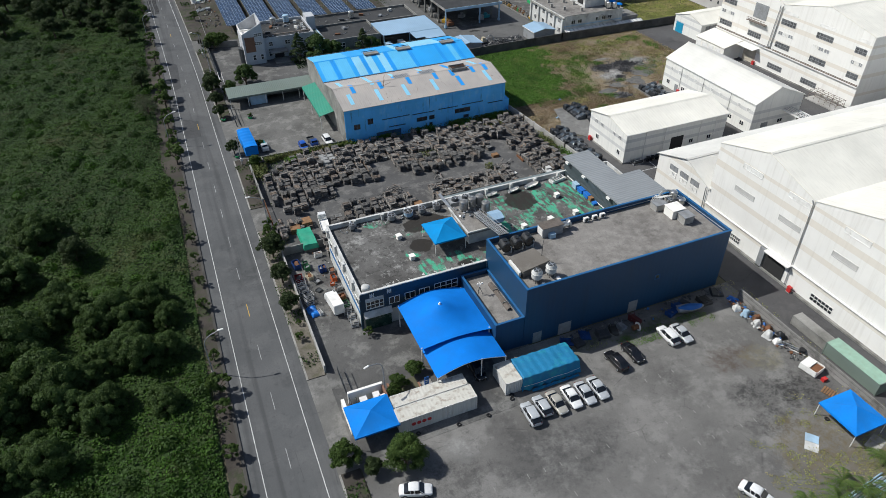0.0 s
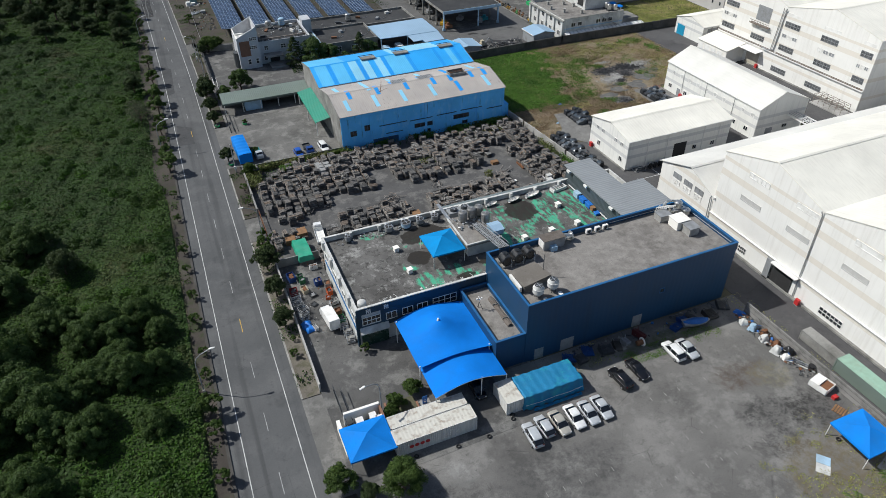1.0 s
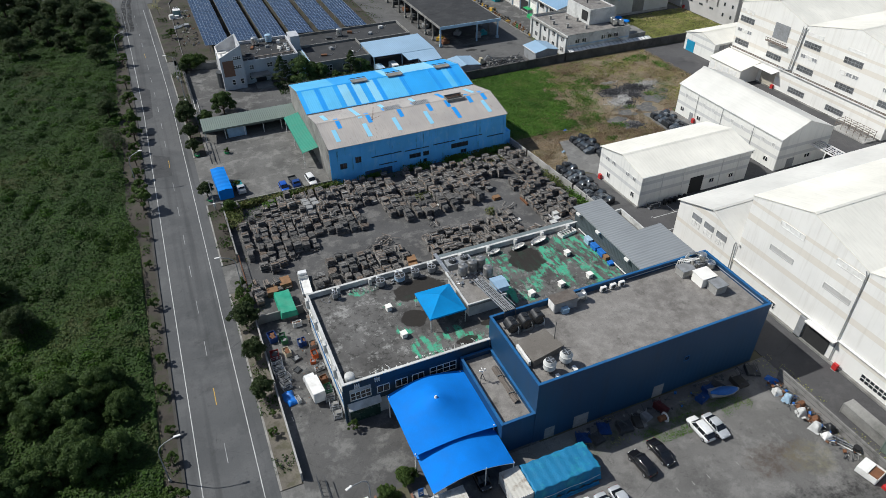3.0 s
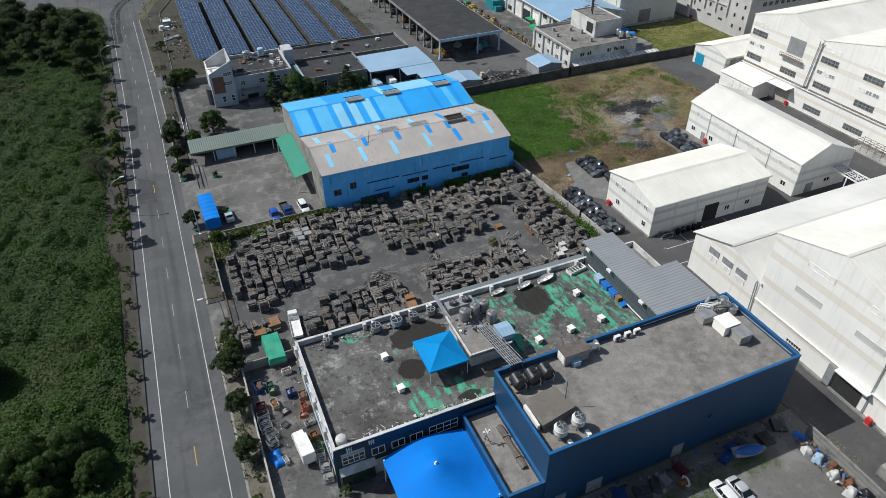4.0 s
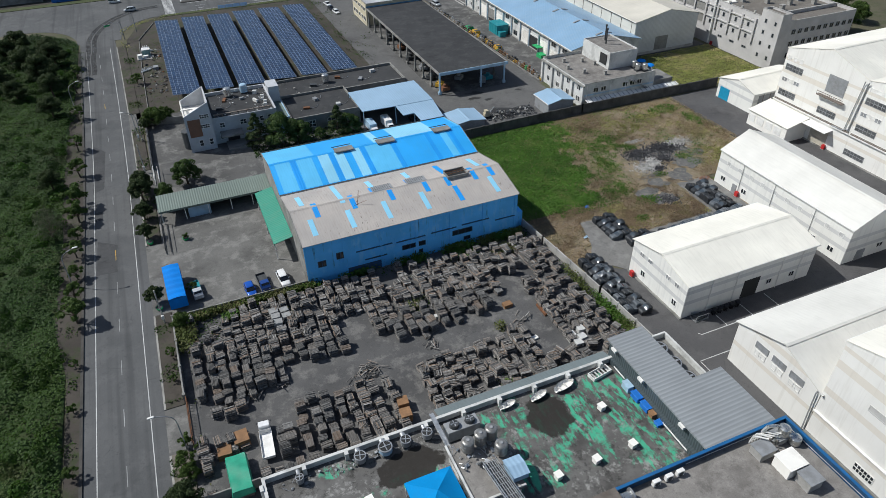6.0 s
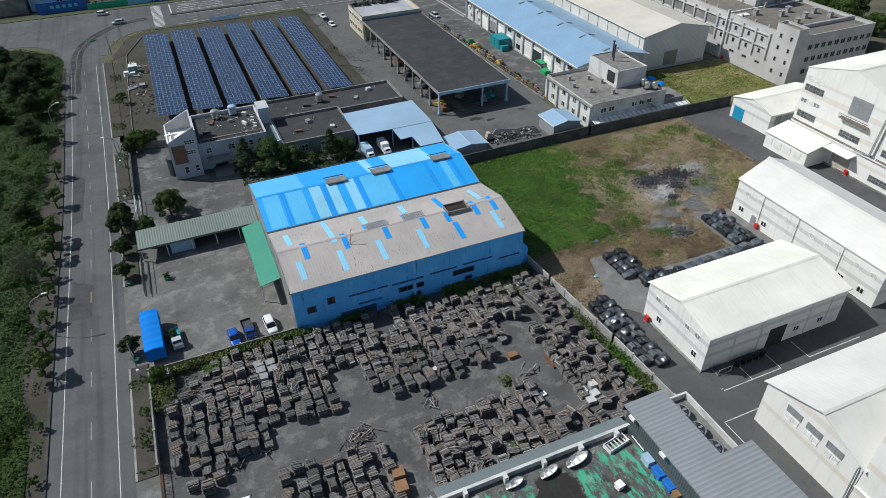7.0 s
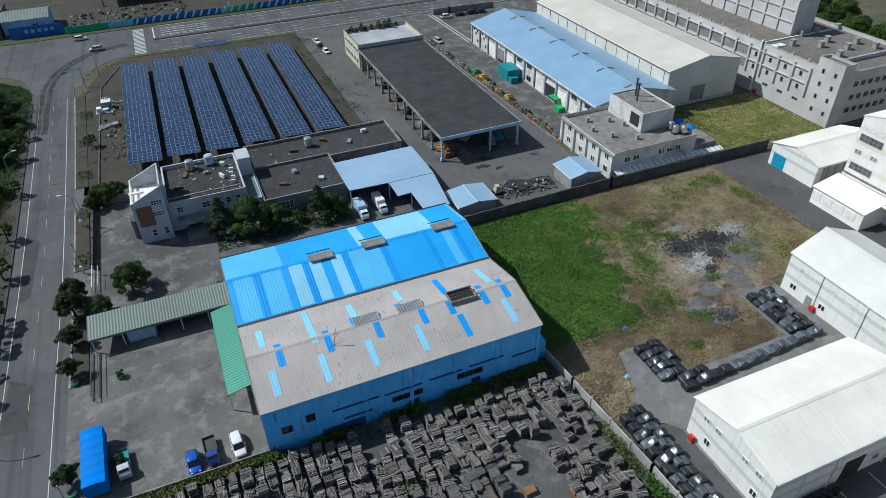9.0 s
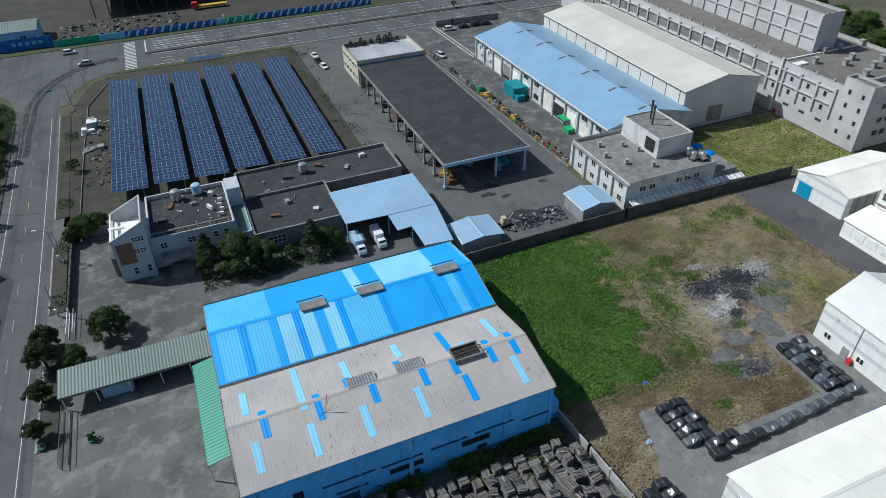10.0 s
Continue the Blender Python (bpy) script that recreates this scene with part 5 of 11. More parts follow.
for i, kind in enumerate(("ac", "ac", "panel", "grey_door", "panel", "upper", "both", "panel", "open", "panel", "upper", "both")):
    y = (BAYS[i] + BAYS[i + 1]) / 2
    if kind == "ac":
        for dy, z in ((-1.4, 4.7), (1.5, 4.9), (-1.4, 1.5)):
            win(bl, "W", 134.5, y + dy, z, 1.1, 1.2, 1, 1)
        part("cooler", MB().box(134.0, y - 0.1, 4.4, 134.5, y + 0.8, 5.1), M["white_metal"], bl, "outdoor cooling unit")
    elif kind == "panel":
        shutter(bl, "W", 134.5, y, 4.4, 4.6, M["white_wall"])
    elif kind == "grey_door":
        shutter(bl, "W", 134.5, y, 4.0, 4.7, M["old_wall"])
        part("gap", MB().box(134.36, y - 1.9, 0.02, 134.44, y + 1.9, 1.3), M["dark_open"], bl, "dark gap under a raised shutter")
    elif kind == "open":
        part("doorway", MB().box(134.4, y - 2.4, 0, 134.6, y + 2.4, 4.3), M["dark_open"], bl, "dark open doorway")
        part("lintel", MB().box(134.3, y - 2.6, 4.3, 134.5, y + 2.6, 4.7), M["off_white"], bl)
    if kind in ("upper", "both"):
        win(bl, "W", 134.5, y + 0.2, 4.8, 2.6, 1.5, 2, 1, "old_wall")
    if kind == "both":
        win(bl, "W", 134.5, y + 0.2, 0.9, 2.6, 1.5, 2, 1, "old_wall")
    elif kind == "upper":
        shutter(bl, "W", 134.5, y, 4.2, 3.6, M["white_wall"])
part("ridge_cap", MB().extrude([(146.55, 9.93), (147.45, 9.93), (147.0, 10.1)], "y", 214.3, 291.3), M["pale_blue"], bl, "pale ridge capping")
for i in range(6):
    y = 216.5 + i * 12.9
    for s in (-1, 1):
        x0 = 147 + s * 0.6
        part("ridge_vent", MB().extrude([(x0, 10.08 - 0.6 * 0.24), (x0 + s * 2.2, 10.08 - 2.8 * 0.24), (x0 + s * 2.2, 10.45 - 2.8 * 0.24), (x0, 10.45 - 0.6 * 0.24)], "y", y, y + 0.7), M["grey_metal"], bl)
M["grey_metal_light"] = sheeting("pale_grey_cladding", (0.54, 0.55, 0.55), "x", 0.5, 0.5, dirt=(0.3, 0.3, 0.3), dirt_amt=0.3)
M["cream_roof"] = sheeting("cream_long_roof", (0.58, 0.545, 0.47), "x", 0.75, 0.6, dirt=(0.42, 0.39, 0.33), dirt_amt=0.3, strength=0.15, tint=0.03)
M["cream_clad"] = sheeting("cream_cladding", (0.6, 0.57, 0.5), "x", 0.5, 0.7, dirt=(0.4, 0.37, 0.32), dirt_amt=0.3, strength=0.15)
M["rib_brown"] = plain("brown_gutter_paint", (0.11, 0.09, 0.075), 0.7, vary=0.2)
wl = gable("long_white_shed", 160.0, 184.6, 218.0, 291.0, 10.8, 13.3, "y", M["grey_metal"], M["cream_roof"], "long shed with a cream white metal roof", "warehouse", ridge=172.8, over=0.25)
part("west_cladding", MB().box(159.9, 218, 5.0, 160.02, 291, 10.72), M["cream_clad"], wl)
part("gutter", MB().box(159.6, 217.8, 10.55, 159.88, 291.2, 10.78), M["rib_brown"], wl)
for i in range(13):
    part("rib", MB().box(159.8, 220 + i * 5.6, 5.0 if i % 3 else 3.0, 159.9, 220.1 + i * 5.6, 10.6), M["rib_brown"], wl)
part("gable_face", MB().extrude([(160.0, 0), (184.6, 0), (184.6, 10.7), (172.8, 13.2), (160.0, 10.7)], "y", 217.9, 218.0), M["grey_metal_light"], wl, "grey profiled gable wall")
shutter(wl, "S", 217.9, 171.0, 5.0, 5.2, M["old_wall"])
part("plinth", MB().box(160, 217.6, 0, 184.6, 217.9, 0.8), M["concrete"], wl)
# grey concrete factory
gf = flat("grey_factory", 190.8, 222, 198.2, 330, 14.4, 0.9, M["grey_wall"], M["brown_roof"], "long four-storey grey concrete factory", "factory", M["concrete"])
gt = flat("grey_stair_block", 190.75, 194.4, 190.2, 198.15, 16.8, 0.5, M["grey_wall"], M["brown_roof"], "grey concrete stair block of a factory", "stair tower", M["concrete"])
gs = flat("grey_south_wing", 194.45, 222, 190.6, 198.1, 14.4, 0.9, M["grey_wall"], M["brown_roof"], "grey concrete factory wing with rows of windows", "factory", M["concrete"])
for u in (192.4, 196.2):
    for z in (2.6, 6.2, 9.6, 13.0):
        win(gt, "W", 190.75, u - 0.2, z, 0.8, 1.2, 1, 1, "grey_metal")
for i in range(24):
    y = 199.6 + i * 5.4
    part("fin", MB().box(190.3, y - 0.3, 5.5, 190.8, y + 0.3, 13.2), M["grey_wall"], gf)
    for z in (6.0, 9.6):
        part("ledge", MB().box(190.35, y + 0.3, z + 2.6, 190.8, y + 5.1, z + 2.9), M["grey_wall"], gf)
        if i < 4:
            win(gf, "W", 190.8, y + 2.8, z + 0.5, 0.9, 1.3, 1, 1, "grey_metal")
        else:
            part("recess_panel", MB().box(190.7, y + 0.4, z, 190.78, y + 5.0, z + 2.5), M["old_wall"], gf)
    if i < 4:
        win(gf, "W", 190.8, y + 2.4, 3.4, 1.8, 0.7, 2, 1, "grey_metal")
    part("merlon", MB().box(190.7, y + 1.2, 14.5, 191.1, y + 1.8, 15.3), M["concrete"], gf)
part("white_pipe", MB().rod((190.4, 217.2, 0.5), (190.4, 217.2, 15.2), 0.3, 8), M["white_metal"], gf)
for i in range(10):
    for z in (3, 6.6, 10.2):
        win(gs, "S", 190.6, 197.2 + i * 2.6, z, 1.5, 1.4, 2, 1, "grey_metal")
up = flat("grey_upper_block", 204.4, 212.0, 220.0, 330, 24.0, 0.6, M["grey_wall"], M["brown_roof"], "tall grey concrete upper storeys of a factory", "factory", M["concrete"])
for i in range(20):
    y = 220.4 + i * 5.6
    part("fin", MB().box(204.0, y - 0.3, 14, 204.4, y + 0.3, 23.6), M["grey_wall"], up)
    for z in (17.0, 20.4):
        part("ledge", MB().box(204.05, y + 0.3, z, 204.4, y + 5.3, z + 0.35), M["grey_wall"], up)
for x, y in ((198.5, 214.0), (204.5, 209.6), (209.4, 211.8), (215.6, 207.4), (209.6, 205.2), (217.0, 202.4), (203.0, 202.0)):
    tagged(shape("roof_vent_box", MB().box(-0.6, -0.6, 0, 0.6, 0.6, 1.6).box(-0.75, -0.75, 1.6, 0.75, 0.75, 1.75), M["concrete"]), "small concrete vent box on a grey roof", "roof vent", "vent boxes on the factory roof").location = (x, y, 13.5)
for x0, y0, x1, y1 in ((193.0, 218.6, 221.6, 219.0), (192.6, 214.2, 196.5, 216.2)):
    setting("roof_curb", MB().box(x0, y0, 13.5, x1, y1, 13.9), M["white_wall"], "white painted curb on a factory roof", "curb")

for x in (206.9, 212.7, 221.2):
    setting("roof_pier", MB().box(x - 0.5, 218.2, 13.5, x + 0.5, 219.3, 15.0).box(x - 0.6, 218.1, 15.0, x + 0.6, 219.4, 15.15), M["concrete"], "concrete pier on a roof curb", "pier")
# white flat-roofed office
of = flat("white_works_office", 123.8, 147.2, 190.8, 213.6, 7.0, 0.7, M["off_white"], M["roof_slab"], "white two-storey works office with a stained flat roof", "office", M["old_wall"])
for i in range(4):
    for z in (1.2, 4.4):
        win(of, "W", 123.8, 193.6 + i * 5.4, z, 1.5, 1.5, 2, 1)
    part("pilaster", MB().box(123.3, 190.9 + i * 5.4, -0.1, 123.8, 191.5 + i * 5.4, 6.4), M["off_white"], of)
part("pilaster", MB().box(123.3, 212.6, -0.1, 123.8, 213.4, 6.4), M["off_white"], of)
part("cornice", MB().box(123.2, 190.6, 6.2, 123.8, 213.7, 6.55), M["old_wall"], of, "stained roof edge")
for i, u in enumerate((127.5, 130.0, 137.2, 139.6, 142.0)):
    win(of, "S", 190.8, u, 4.2, 1.6, 1.3, 2, 1)
for u in (124.6, 132.2, 137.4, 145.6):
    part("downpipe", MB().rod((u, 190.7, 2.6), (u, 190.7, 6.6), 0.07), M["white_metal"], of)
part("band", MB().box(124.0, 190.72, 3.5, 147.0, 190.8, 3.9), M["pale_blue"], of, "faded pale blue band")
ot = flat("office_stair_tower", 136.6, 146.0, 198.5, 212.2, 11.2, 0.3, M["off_white"], M["roof_slab"], "white stair tower with a flat roof on an office", "stair tower", None)
part("doorway", MB().box(136.45, 199.8, 7.2, 136.65, 203.0, 10.2), M["dark_open"], ot, "dark opening")
for x, y in ((140.2, 206.0), (141.8, 208.8)):
    part("chimney", MB().cyl((x, y, 11.0), 0.22, 4.2, 10).cyl((x, y, 15.2), 0.34, 0.35, 10), M["dark_steel"], ot)
for i, (x, y) in enumerate(((126.5, 204), (129.0, 199.5), (133.2, 207), (133.8, 196), (128.2, 209), (135.2, 203.5))):
    tagged(shape("roof_stub", MB().box(-0.35, -0.35, 0, 0.35, 0.35, 1.1).box(-0.45, -0.45, 1.1, 0.45, 0.45, 1.2), M["concrete"]), "concrete stub vent on an office roof", "roof vent", "stub vents on the office roof").location = (x, y, 6.3)
for x, y in ((144.2, 196.7), (143.8, 194.6), (145.6, 193.6)):
    tk = thing("water_tank", (x, y, 4.0 if x > 147.2 else 6.3), "round steel rooftop water tank", "water tank", "tanks by the works office")
    part("shell", MB().cyl((0, 0, 0.5), 0.7, 1.5, 18).dome((0, 0, 2.0), 0.7, 0.25, 18, 3), M["stainless"], tk)
    part("stand", MB().box(-0.7, -0.7, -0.2, 0.7, 0.7, 0.5), M["dark_steel"], tk)
la = thing("office_side_block", (0, 0, 0), "low block with white roof edge beside an office", "annex")
part("body", MB().box(147.3, 191.0, -0.2, 154, 198, 4.0), M["old_wall"], la)
part("edge", MB().extrude([(188.9, 2.3), (190.7, 2.7), (190.7, 2.78), (188.9, 2.38)], "x", 124, 155), M["white_metal"], la, "white sheet awning")
for i in range(21):
    part("awning_rib", MB().extrude([(188.9, 2.38), (190.7, 2.78), (190.7, 2.84), (188.9, 2.44)], "x", 124.3 + i * 1.5, 124.5 + i * 1.5), M["grey_metal"], la)
for x, y in ((147.6, 198.0), (147.7, 194.2)):
    um = thing("blue_tank_cover", (x, y, 6.3), "round blue cover on a rooftop tank", "tank cover", "blue covers by the works office")
    part("post", MB().cyl((0, 0, 0 if x < 147.2 else -2.3), 0.7, 1.1 if x < 147.2 else 3.4, 12), M["steel"], um)
    part("dome", MB().dome((0, 0, 1.1), 1.3, 0.45, 16, 3), M["tent_mid"], um, smooth=True)
part("stair", MB().extrude([(138.5, 6.2), (144.5, 3.0), (144.5, 2.7), (138.5, 5.9)], "y", 189.7, 190.65), M["grey_metal"], la)

# blue canopy, small blue sheds
M["sky_sheet"] = sheeting("light_blue_sheet", (0.3, 0.44, 0.58), "x", 0.6, 0.45, strength=0.3, dirt=(0.24, 0.34, 0.45))
cn = thing("blue_truck_canopy", (0, 0, 0), "light blue L-shaped metal canopy over parked trucks", "canopy")
part("roof", MB().prism([(64.3, 204.0), (73.3, 203.6), (84.0, 203.6), (84.0, 217.8), (64.3, 217.4)], 5.0, 5.15), M["sky_sheet"], cn)
part("roof", MB().prism([(73.3, 197.6), (76.4, 197.8), (76.4, 190.6), (82.2, 190.0), (84.0, 203.55), (73.3, 203.55)], 4.9, 5.05), M["sky_sheet"], cn)
for x, y in ((64.6, 204.3), (73.4, 204.0), (64.6, 217), (83.6, 217.2), (76.5, 197.9), (76.6, 191), (82, 190.6)):
    part("post", MB().box(x - 0.1, y - 0.1, 0, x + 0.1, y + 0.1, 4.95), M["pale_blue"], cn)
part("back_wall", MB().box(64.3, 217.5, 0, 84.0, 217.8, 4.8), M["old_wall"], cn)
for x0, x1, y0, y1, e, a in ((84.8, 93.4, 190.8, 198.0, 2.8, 3.4), (112.6, 120.4, 190.6, 198.0, 3.4, 4.2)):
    gable("small_blue_shed", x0, x1, y0, y1, e, a, "y", M["grey_metal"], M["sky_sheet"], "small store shed with a light blue metal roof", "shed", over=0.3)

# villa with a slanted tower, and its flat-roofed wing
M["villa"] = plain("grey_white_tiles", (0.5, 0.51, 0.53), 0.6, vary=0.1, scale=0.6, dirt=(0.25, 0.25, 0.26), dirt_amt=0.6)
vl = flat("villa_wing", 27.2, 43.5, 211.8, 229, 6.9, 0.8, M["villa"], M["dark_roof"], "grey-white office villa with a dark flat roof", "villa", M["villa"])
for u, z, w, n in ((29.5, 4.3, 1.2, 2), (34.8, 4.3, 1.6, 2), (39.5, 4.3, 1.0, 1), (41.6, 4.3, 1.0, 1), (29.0, 1.2, 1.0, 1), (38.0, 1.0, 1.6, 2)):
    win(vl, "S", 211.8, u, z, w, 1.3, n, 2)
part("porch_roof", MB().box(28.6, 208.2, 3.0, 34.0, 211.8, 3.35), M["old_wall"], vl)
part("porch_step", MB().box(29.6, 206.6, 0, 34.4, 211.8, 0.4), M["old_wall"], vl)
part("door", MB().box(30.2, 211.7, 0.4, 33.2, 211.85, 2.7), M["dark_open"], vl)
tw = thing("villa_tower", (0, 0, 0), "tall grey-white tower with a slanted open top", "tower")
part("wall", MB().extrude([(20.8, -0.3), (27.15, -0.3), (27.15, 12.6), (20.8, 9.6)], "y", 209.6, 209.9), M["villa"], tw)
part("wall", MB().extrude([(20.8, -0.3), (27.15, -0.3), (27.15, 12.6), (20.8, 9.6)], "y", 220.0, 220.3), M["villa"], tw)
part("wall", MB().box(20.8, 209.9, -0.3, 21.1, 220.0, 8.2), M["villa"], tw)
part("wall", MB().box(26.85, 209.9, -0.3, 27.15, 220.0, 12.6), M["villa"], tw)
part("roof", MB().box(21.1, 209.9, 7.6, 26.85, 220.0, 7.9), M["white_wall"], tw)
part("ridge_beam", MB().box(20.6, 214.0, 9.3, 23.5, 214.6, 9.7).box(20.8, 209.6, 9.3, 21.1, 220.3, 9.65), M["white_wall"], tw)
part("brown_panel", MB().box(21.4, 209.5, 4.0, 24.4, 209.6, 8.6), M["terracotta"], tw, "brown tiled wall panel")
for u, z, w, n in ((25.6, 8.6, 2.2, 4), (25.4, 6.0, 2.2, 4), (23.6, 1.4, 0.9, 1), (26.0, 1.4, 0.9, 1)):
    win(tw, "S", 209.6, u, z, w, 1.0 if n == 4 else 1.6, n, 2)
part("bay", MB().cyl((20.9, 213.0, 0), 1.5, 4.6, 12), M["dark_steel"], tw)
wg = flat("villa_low_wing", 46.6, 65.0, 209.0, 224.6, 4.2, 0.5, M["old_wall"], M["dark_roof"], "low stained building with a dark flat roof", "building", M["old_wall"])
win(wg, "S", 209.0, 50.5, 1.2, 4.4, 1.8, 5, 2)
win(wg, "S", 209.0, 57.5, 1.2, 3.0, 1.6, 3, 2)
lk = flat("villa_link", 43.6, 46.5, 210.5, 226, 4.6, 0.3, M["pale_blue"], M["sage_sheet"], "narrow link block with a pale roof", "building")
part("upper", MB().box(43.6, 222.0, 4.3, 46.5, 227.0, 8.6), M["villa"], lk)
bw = flat("back_store", 46.6, 84.0, 225.0, 238.5, 3.2, 0.6, M["old_wall"], M["dark_roof"], "low dark-roofed store behind a solar field", "store", M["old_wall"])
for x, y, z, mat in ((33.4, 226.4, 6.1, "stainless"), (37.8, 227.2, 6.1, "pale_blue"), (62.0, 233.2, 2.6, "stainless")):
    tk = thing("water_tank", (x, y, z), "upright cylindrical rooftop water tank", "water tank", "rooftop water tanks")
    part("shell", MB().cyl((0, 0, 0.4), 1.0, 1.9, 20).dome((0, 0, 2.3), 1.0, 0.3, 20, 3), M[mat], tk)
    for q in (0.9, 1.5, 2.1):
        part("band", MB().cyl((0, 0, q), 1.03, 0.07, 20), M["steel"], tk)
    part("stand", MB().box(-0.9, -0.9, 0, 0.9, 0.9, 0.4), M["dark_steel"], tk)
for i in range(4):
    o = tagged(shape("air_conditioner", MB().box(-0.45, -0.2, 0, 0.45, 0.2, 0.7).cyl((0, 0, 0), 0.26, 0.06, 12, m=Matrix.Translation((0, -0.2, 0.35)) @ Matrix.Rotation(math.pi / 2, 4, "X")), M["white_metal"]), "white split air conditioner unit on a roof", "air conditioner", "units on the villa roof")
    o.location = (41.6 + 0.3 * (i % 2), 216.5 + i * 1.9, 6.15)
pg = thing("roof_pergola", (0, 0, 0), "weathered brown edge beam on a dark roof", "pergola")
for x in range(28, 43, 2):
    part("post", MB().box(x, 212.4, 6.1, x + 0.2, 212.6, 7.5), M["old_rail"], pg)
part("beam", MB().box(27.8, 212.3, 7.5, 42.6, 212.7, 7.7), M["old_rail"], pg)

# ---- boundary walls ----
def wall_run(name, pts, h, t, mat, label, posts=0.0):
    w = thing(name, (0, 0, 0), label, "wall", kind="structure")
    for a, b in zip(pts[:-1], pts[1:]):
        a, b = Vector((*a, 0)), Vector((*b, 0))
        d = (b - a).normalized()
        s = Vector((-d.y, d.x, 0)) * t / 2
        part("panel", MB().prism([tuple((a - s).xy), tuple((b - s).xy), tuple((b + s).xy), tuple((a + s).xy)], -0.2, h), mat, w)
        if posts:
            n = max(1, int((b - a).length / posts))
            for i in range(n + 1):
                p = a.lerp(b, i / n)
                part("pier", MB().box(p.x - t * 0.9, p.y - t * 0.9, -0.2, p.x + t * 0.9, p.y + t * 0.9, h + 0.12), mat, w)
    return w


def block_mat():
    k = Nodes("stained_block_wall")
    br = k.n("TexBrick")
    mp = k.n("Mapping")
    mp.inputs["Rotation"].default_value = (radians(90), 0, radians(90))
    k.link(k.co, mp.inputs["Vector"])
    k.link(mp.outputs[0], br.inputs["Vector"])
    br.inputs["Color1"].default_value, br.inputs["Color2"].default_value, br.inputs["Mortar"].default_value = (0.2, 0.195, 0.185, 1), (0.26, 0.25, 0.24, 1), (0.11, 0.108, 0.1, 1)
    br.inputs["Scale"].default_value, br.inputs["Brick Width"].default_value, br.inputs["Row Height"].default_value, br.inputs["Mortar Size"].default_value = 1.0, 0.8, 0.4, 0.04
    col = k.mix(k.ramp(k.noise(0.5, 6, 0.7), 0.48, 0.65, 0, 0.8), br.outputs["Color"], (0.075, 0.072, 0.068))
    return k.done(col, 0.92, 0, 0.2)


M["block_wall"] = block_mat()
M["sooty_wall"] = plain("sooty_concrete", (0.095, 0.093, 0.088), 0.92, vary=0.35, scale=0.4, fine=4, dirt=(0.035, 0.034, 0.032), dirt_amt=0.85)
wall_run("boundary_wall_north", [(81.5, 187.6), (122, 188.4), (168, 187.8)], 2.6, 0.25, M["sooty_wall"], "tall dark stained concrete boundary wall with piers", 3.2)
wall_run("boundary_wall_yard", [(79.6, 160.5), (81.6, 140), (83.2, 122), (84.0, 107.5)], 1.7, 0.22, M["concrete"], "grey concrete wall beside a pallet yard", 4.0)
wall_run("boundary_wall_lot", [(83.0, 62.4), (83.3, 20), (83.4, -20)], 2.0, 0.3, M["block_wall"], "grey block wall along a parking lot", 0)
wall_run("boundary_wall_hall", [(10.8, 146.0), (34.8, 146.0)], 1.5, 0.2, M["old_wall"], "overgrown low wall between two yards", 0)
wall_run("roadside_wall_yard", [(10.7, 126.5), (10.7, 145.8)], 1.7, 0.25, M["old_wall"], "dark roadside wall of a pallet yard", 6.0)
wall_run("roadside_wall_factory", [(10.6, 74.0), (10.6, 106.5)], 1.6, 0.25, M["concrete"], "pale roadside wall of a factory forecourt", 0)
wall_run("storage_wall", [(10.8, 107.0), (18.8, 107.0)], 1.8, 0.2, M["old_wall"], "dark wall closing a storage corner", 0)
wall_run("roadside_wall_villa", [(11.2, 204.5), (11.2, 231)], 1.5, 0.2, M["dark_steel"], "dark roadside fence wall of a villa", 3.0)
wall_run("villa_wall_back", [(11.4, 231), (21, 228.5)], 2.0, 0.2, M["old_wall"], "grey wall behind a villa yard", 0)
wall_run("north_gate_wall", [(134.5, 326.8), (141, 326.6), (159.4, 325.4)], 2.2, 0.3, M["old_wall"], "dark stained wall along a cross road", 5.0)
wall_run("solar_fence", [(12.2, 240), (12.4, 275), (13.0, 304), (19, 322)], 0.35, 0.15, M["old_wall"], "low stained curb round a solar field", 0)
for x, y0, y1, mat, nm, lab in ((11.2, 167.5, 179.0, "dark_steel", "sliding_gate", "dark steel sliding gate of a yard"), (11.2, 196.5, 204.0, "white_metal", "sliding_gate", "light steel sliding gate of a villa yard"), (10.9, 117.0, 126.3, "rust", "sliding_gate", "rusty steel yard gate"), (12.4, 62.5, 73.2, "dark_steel", "sliding_gate", "black folding gate of a factory forecourt")):
    g = thing(nm, (0, 0, 0), lab, "gate")
    for z in (0.15, 1.5):
        part("rail", MB().box(x - 0.05, y0, z, x + 0.05, y1, z + 0.1), M[mat], g)
    n = int((y1 - y0) / 0.6)
    for i in range(n + 1):
        y = y0 + (y1 - y0) * i / n
        part("bar", MB().box(x - 0.03, y - 0.03, 0.05, x + 0.03, y + 0.03, 1.6), M[mat], g)
    if nm == "sliding_gate" and mat != "rust":
        for z in (0.15, 1.3):
            part("inner_rail", MB().box(x + 0.9, y0 + 0.4, z, x + 0.98, y1 - 0.4, z + 0.08), M[mat], g)

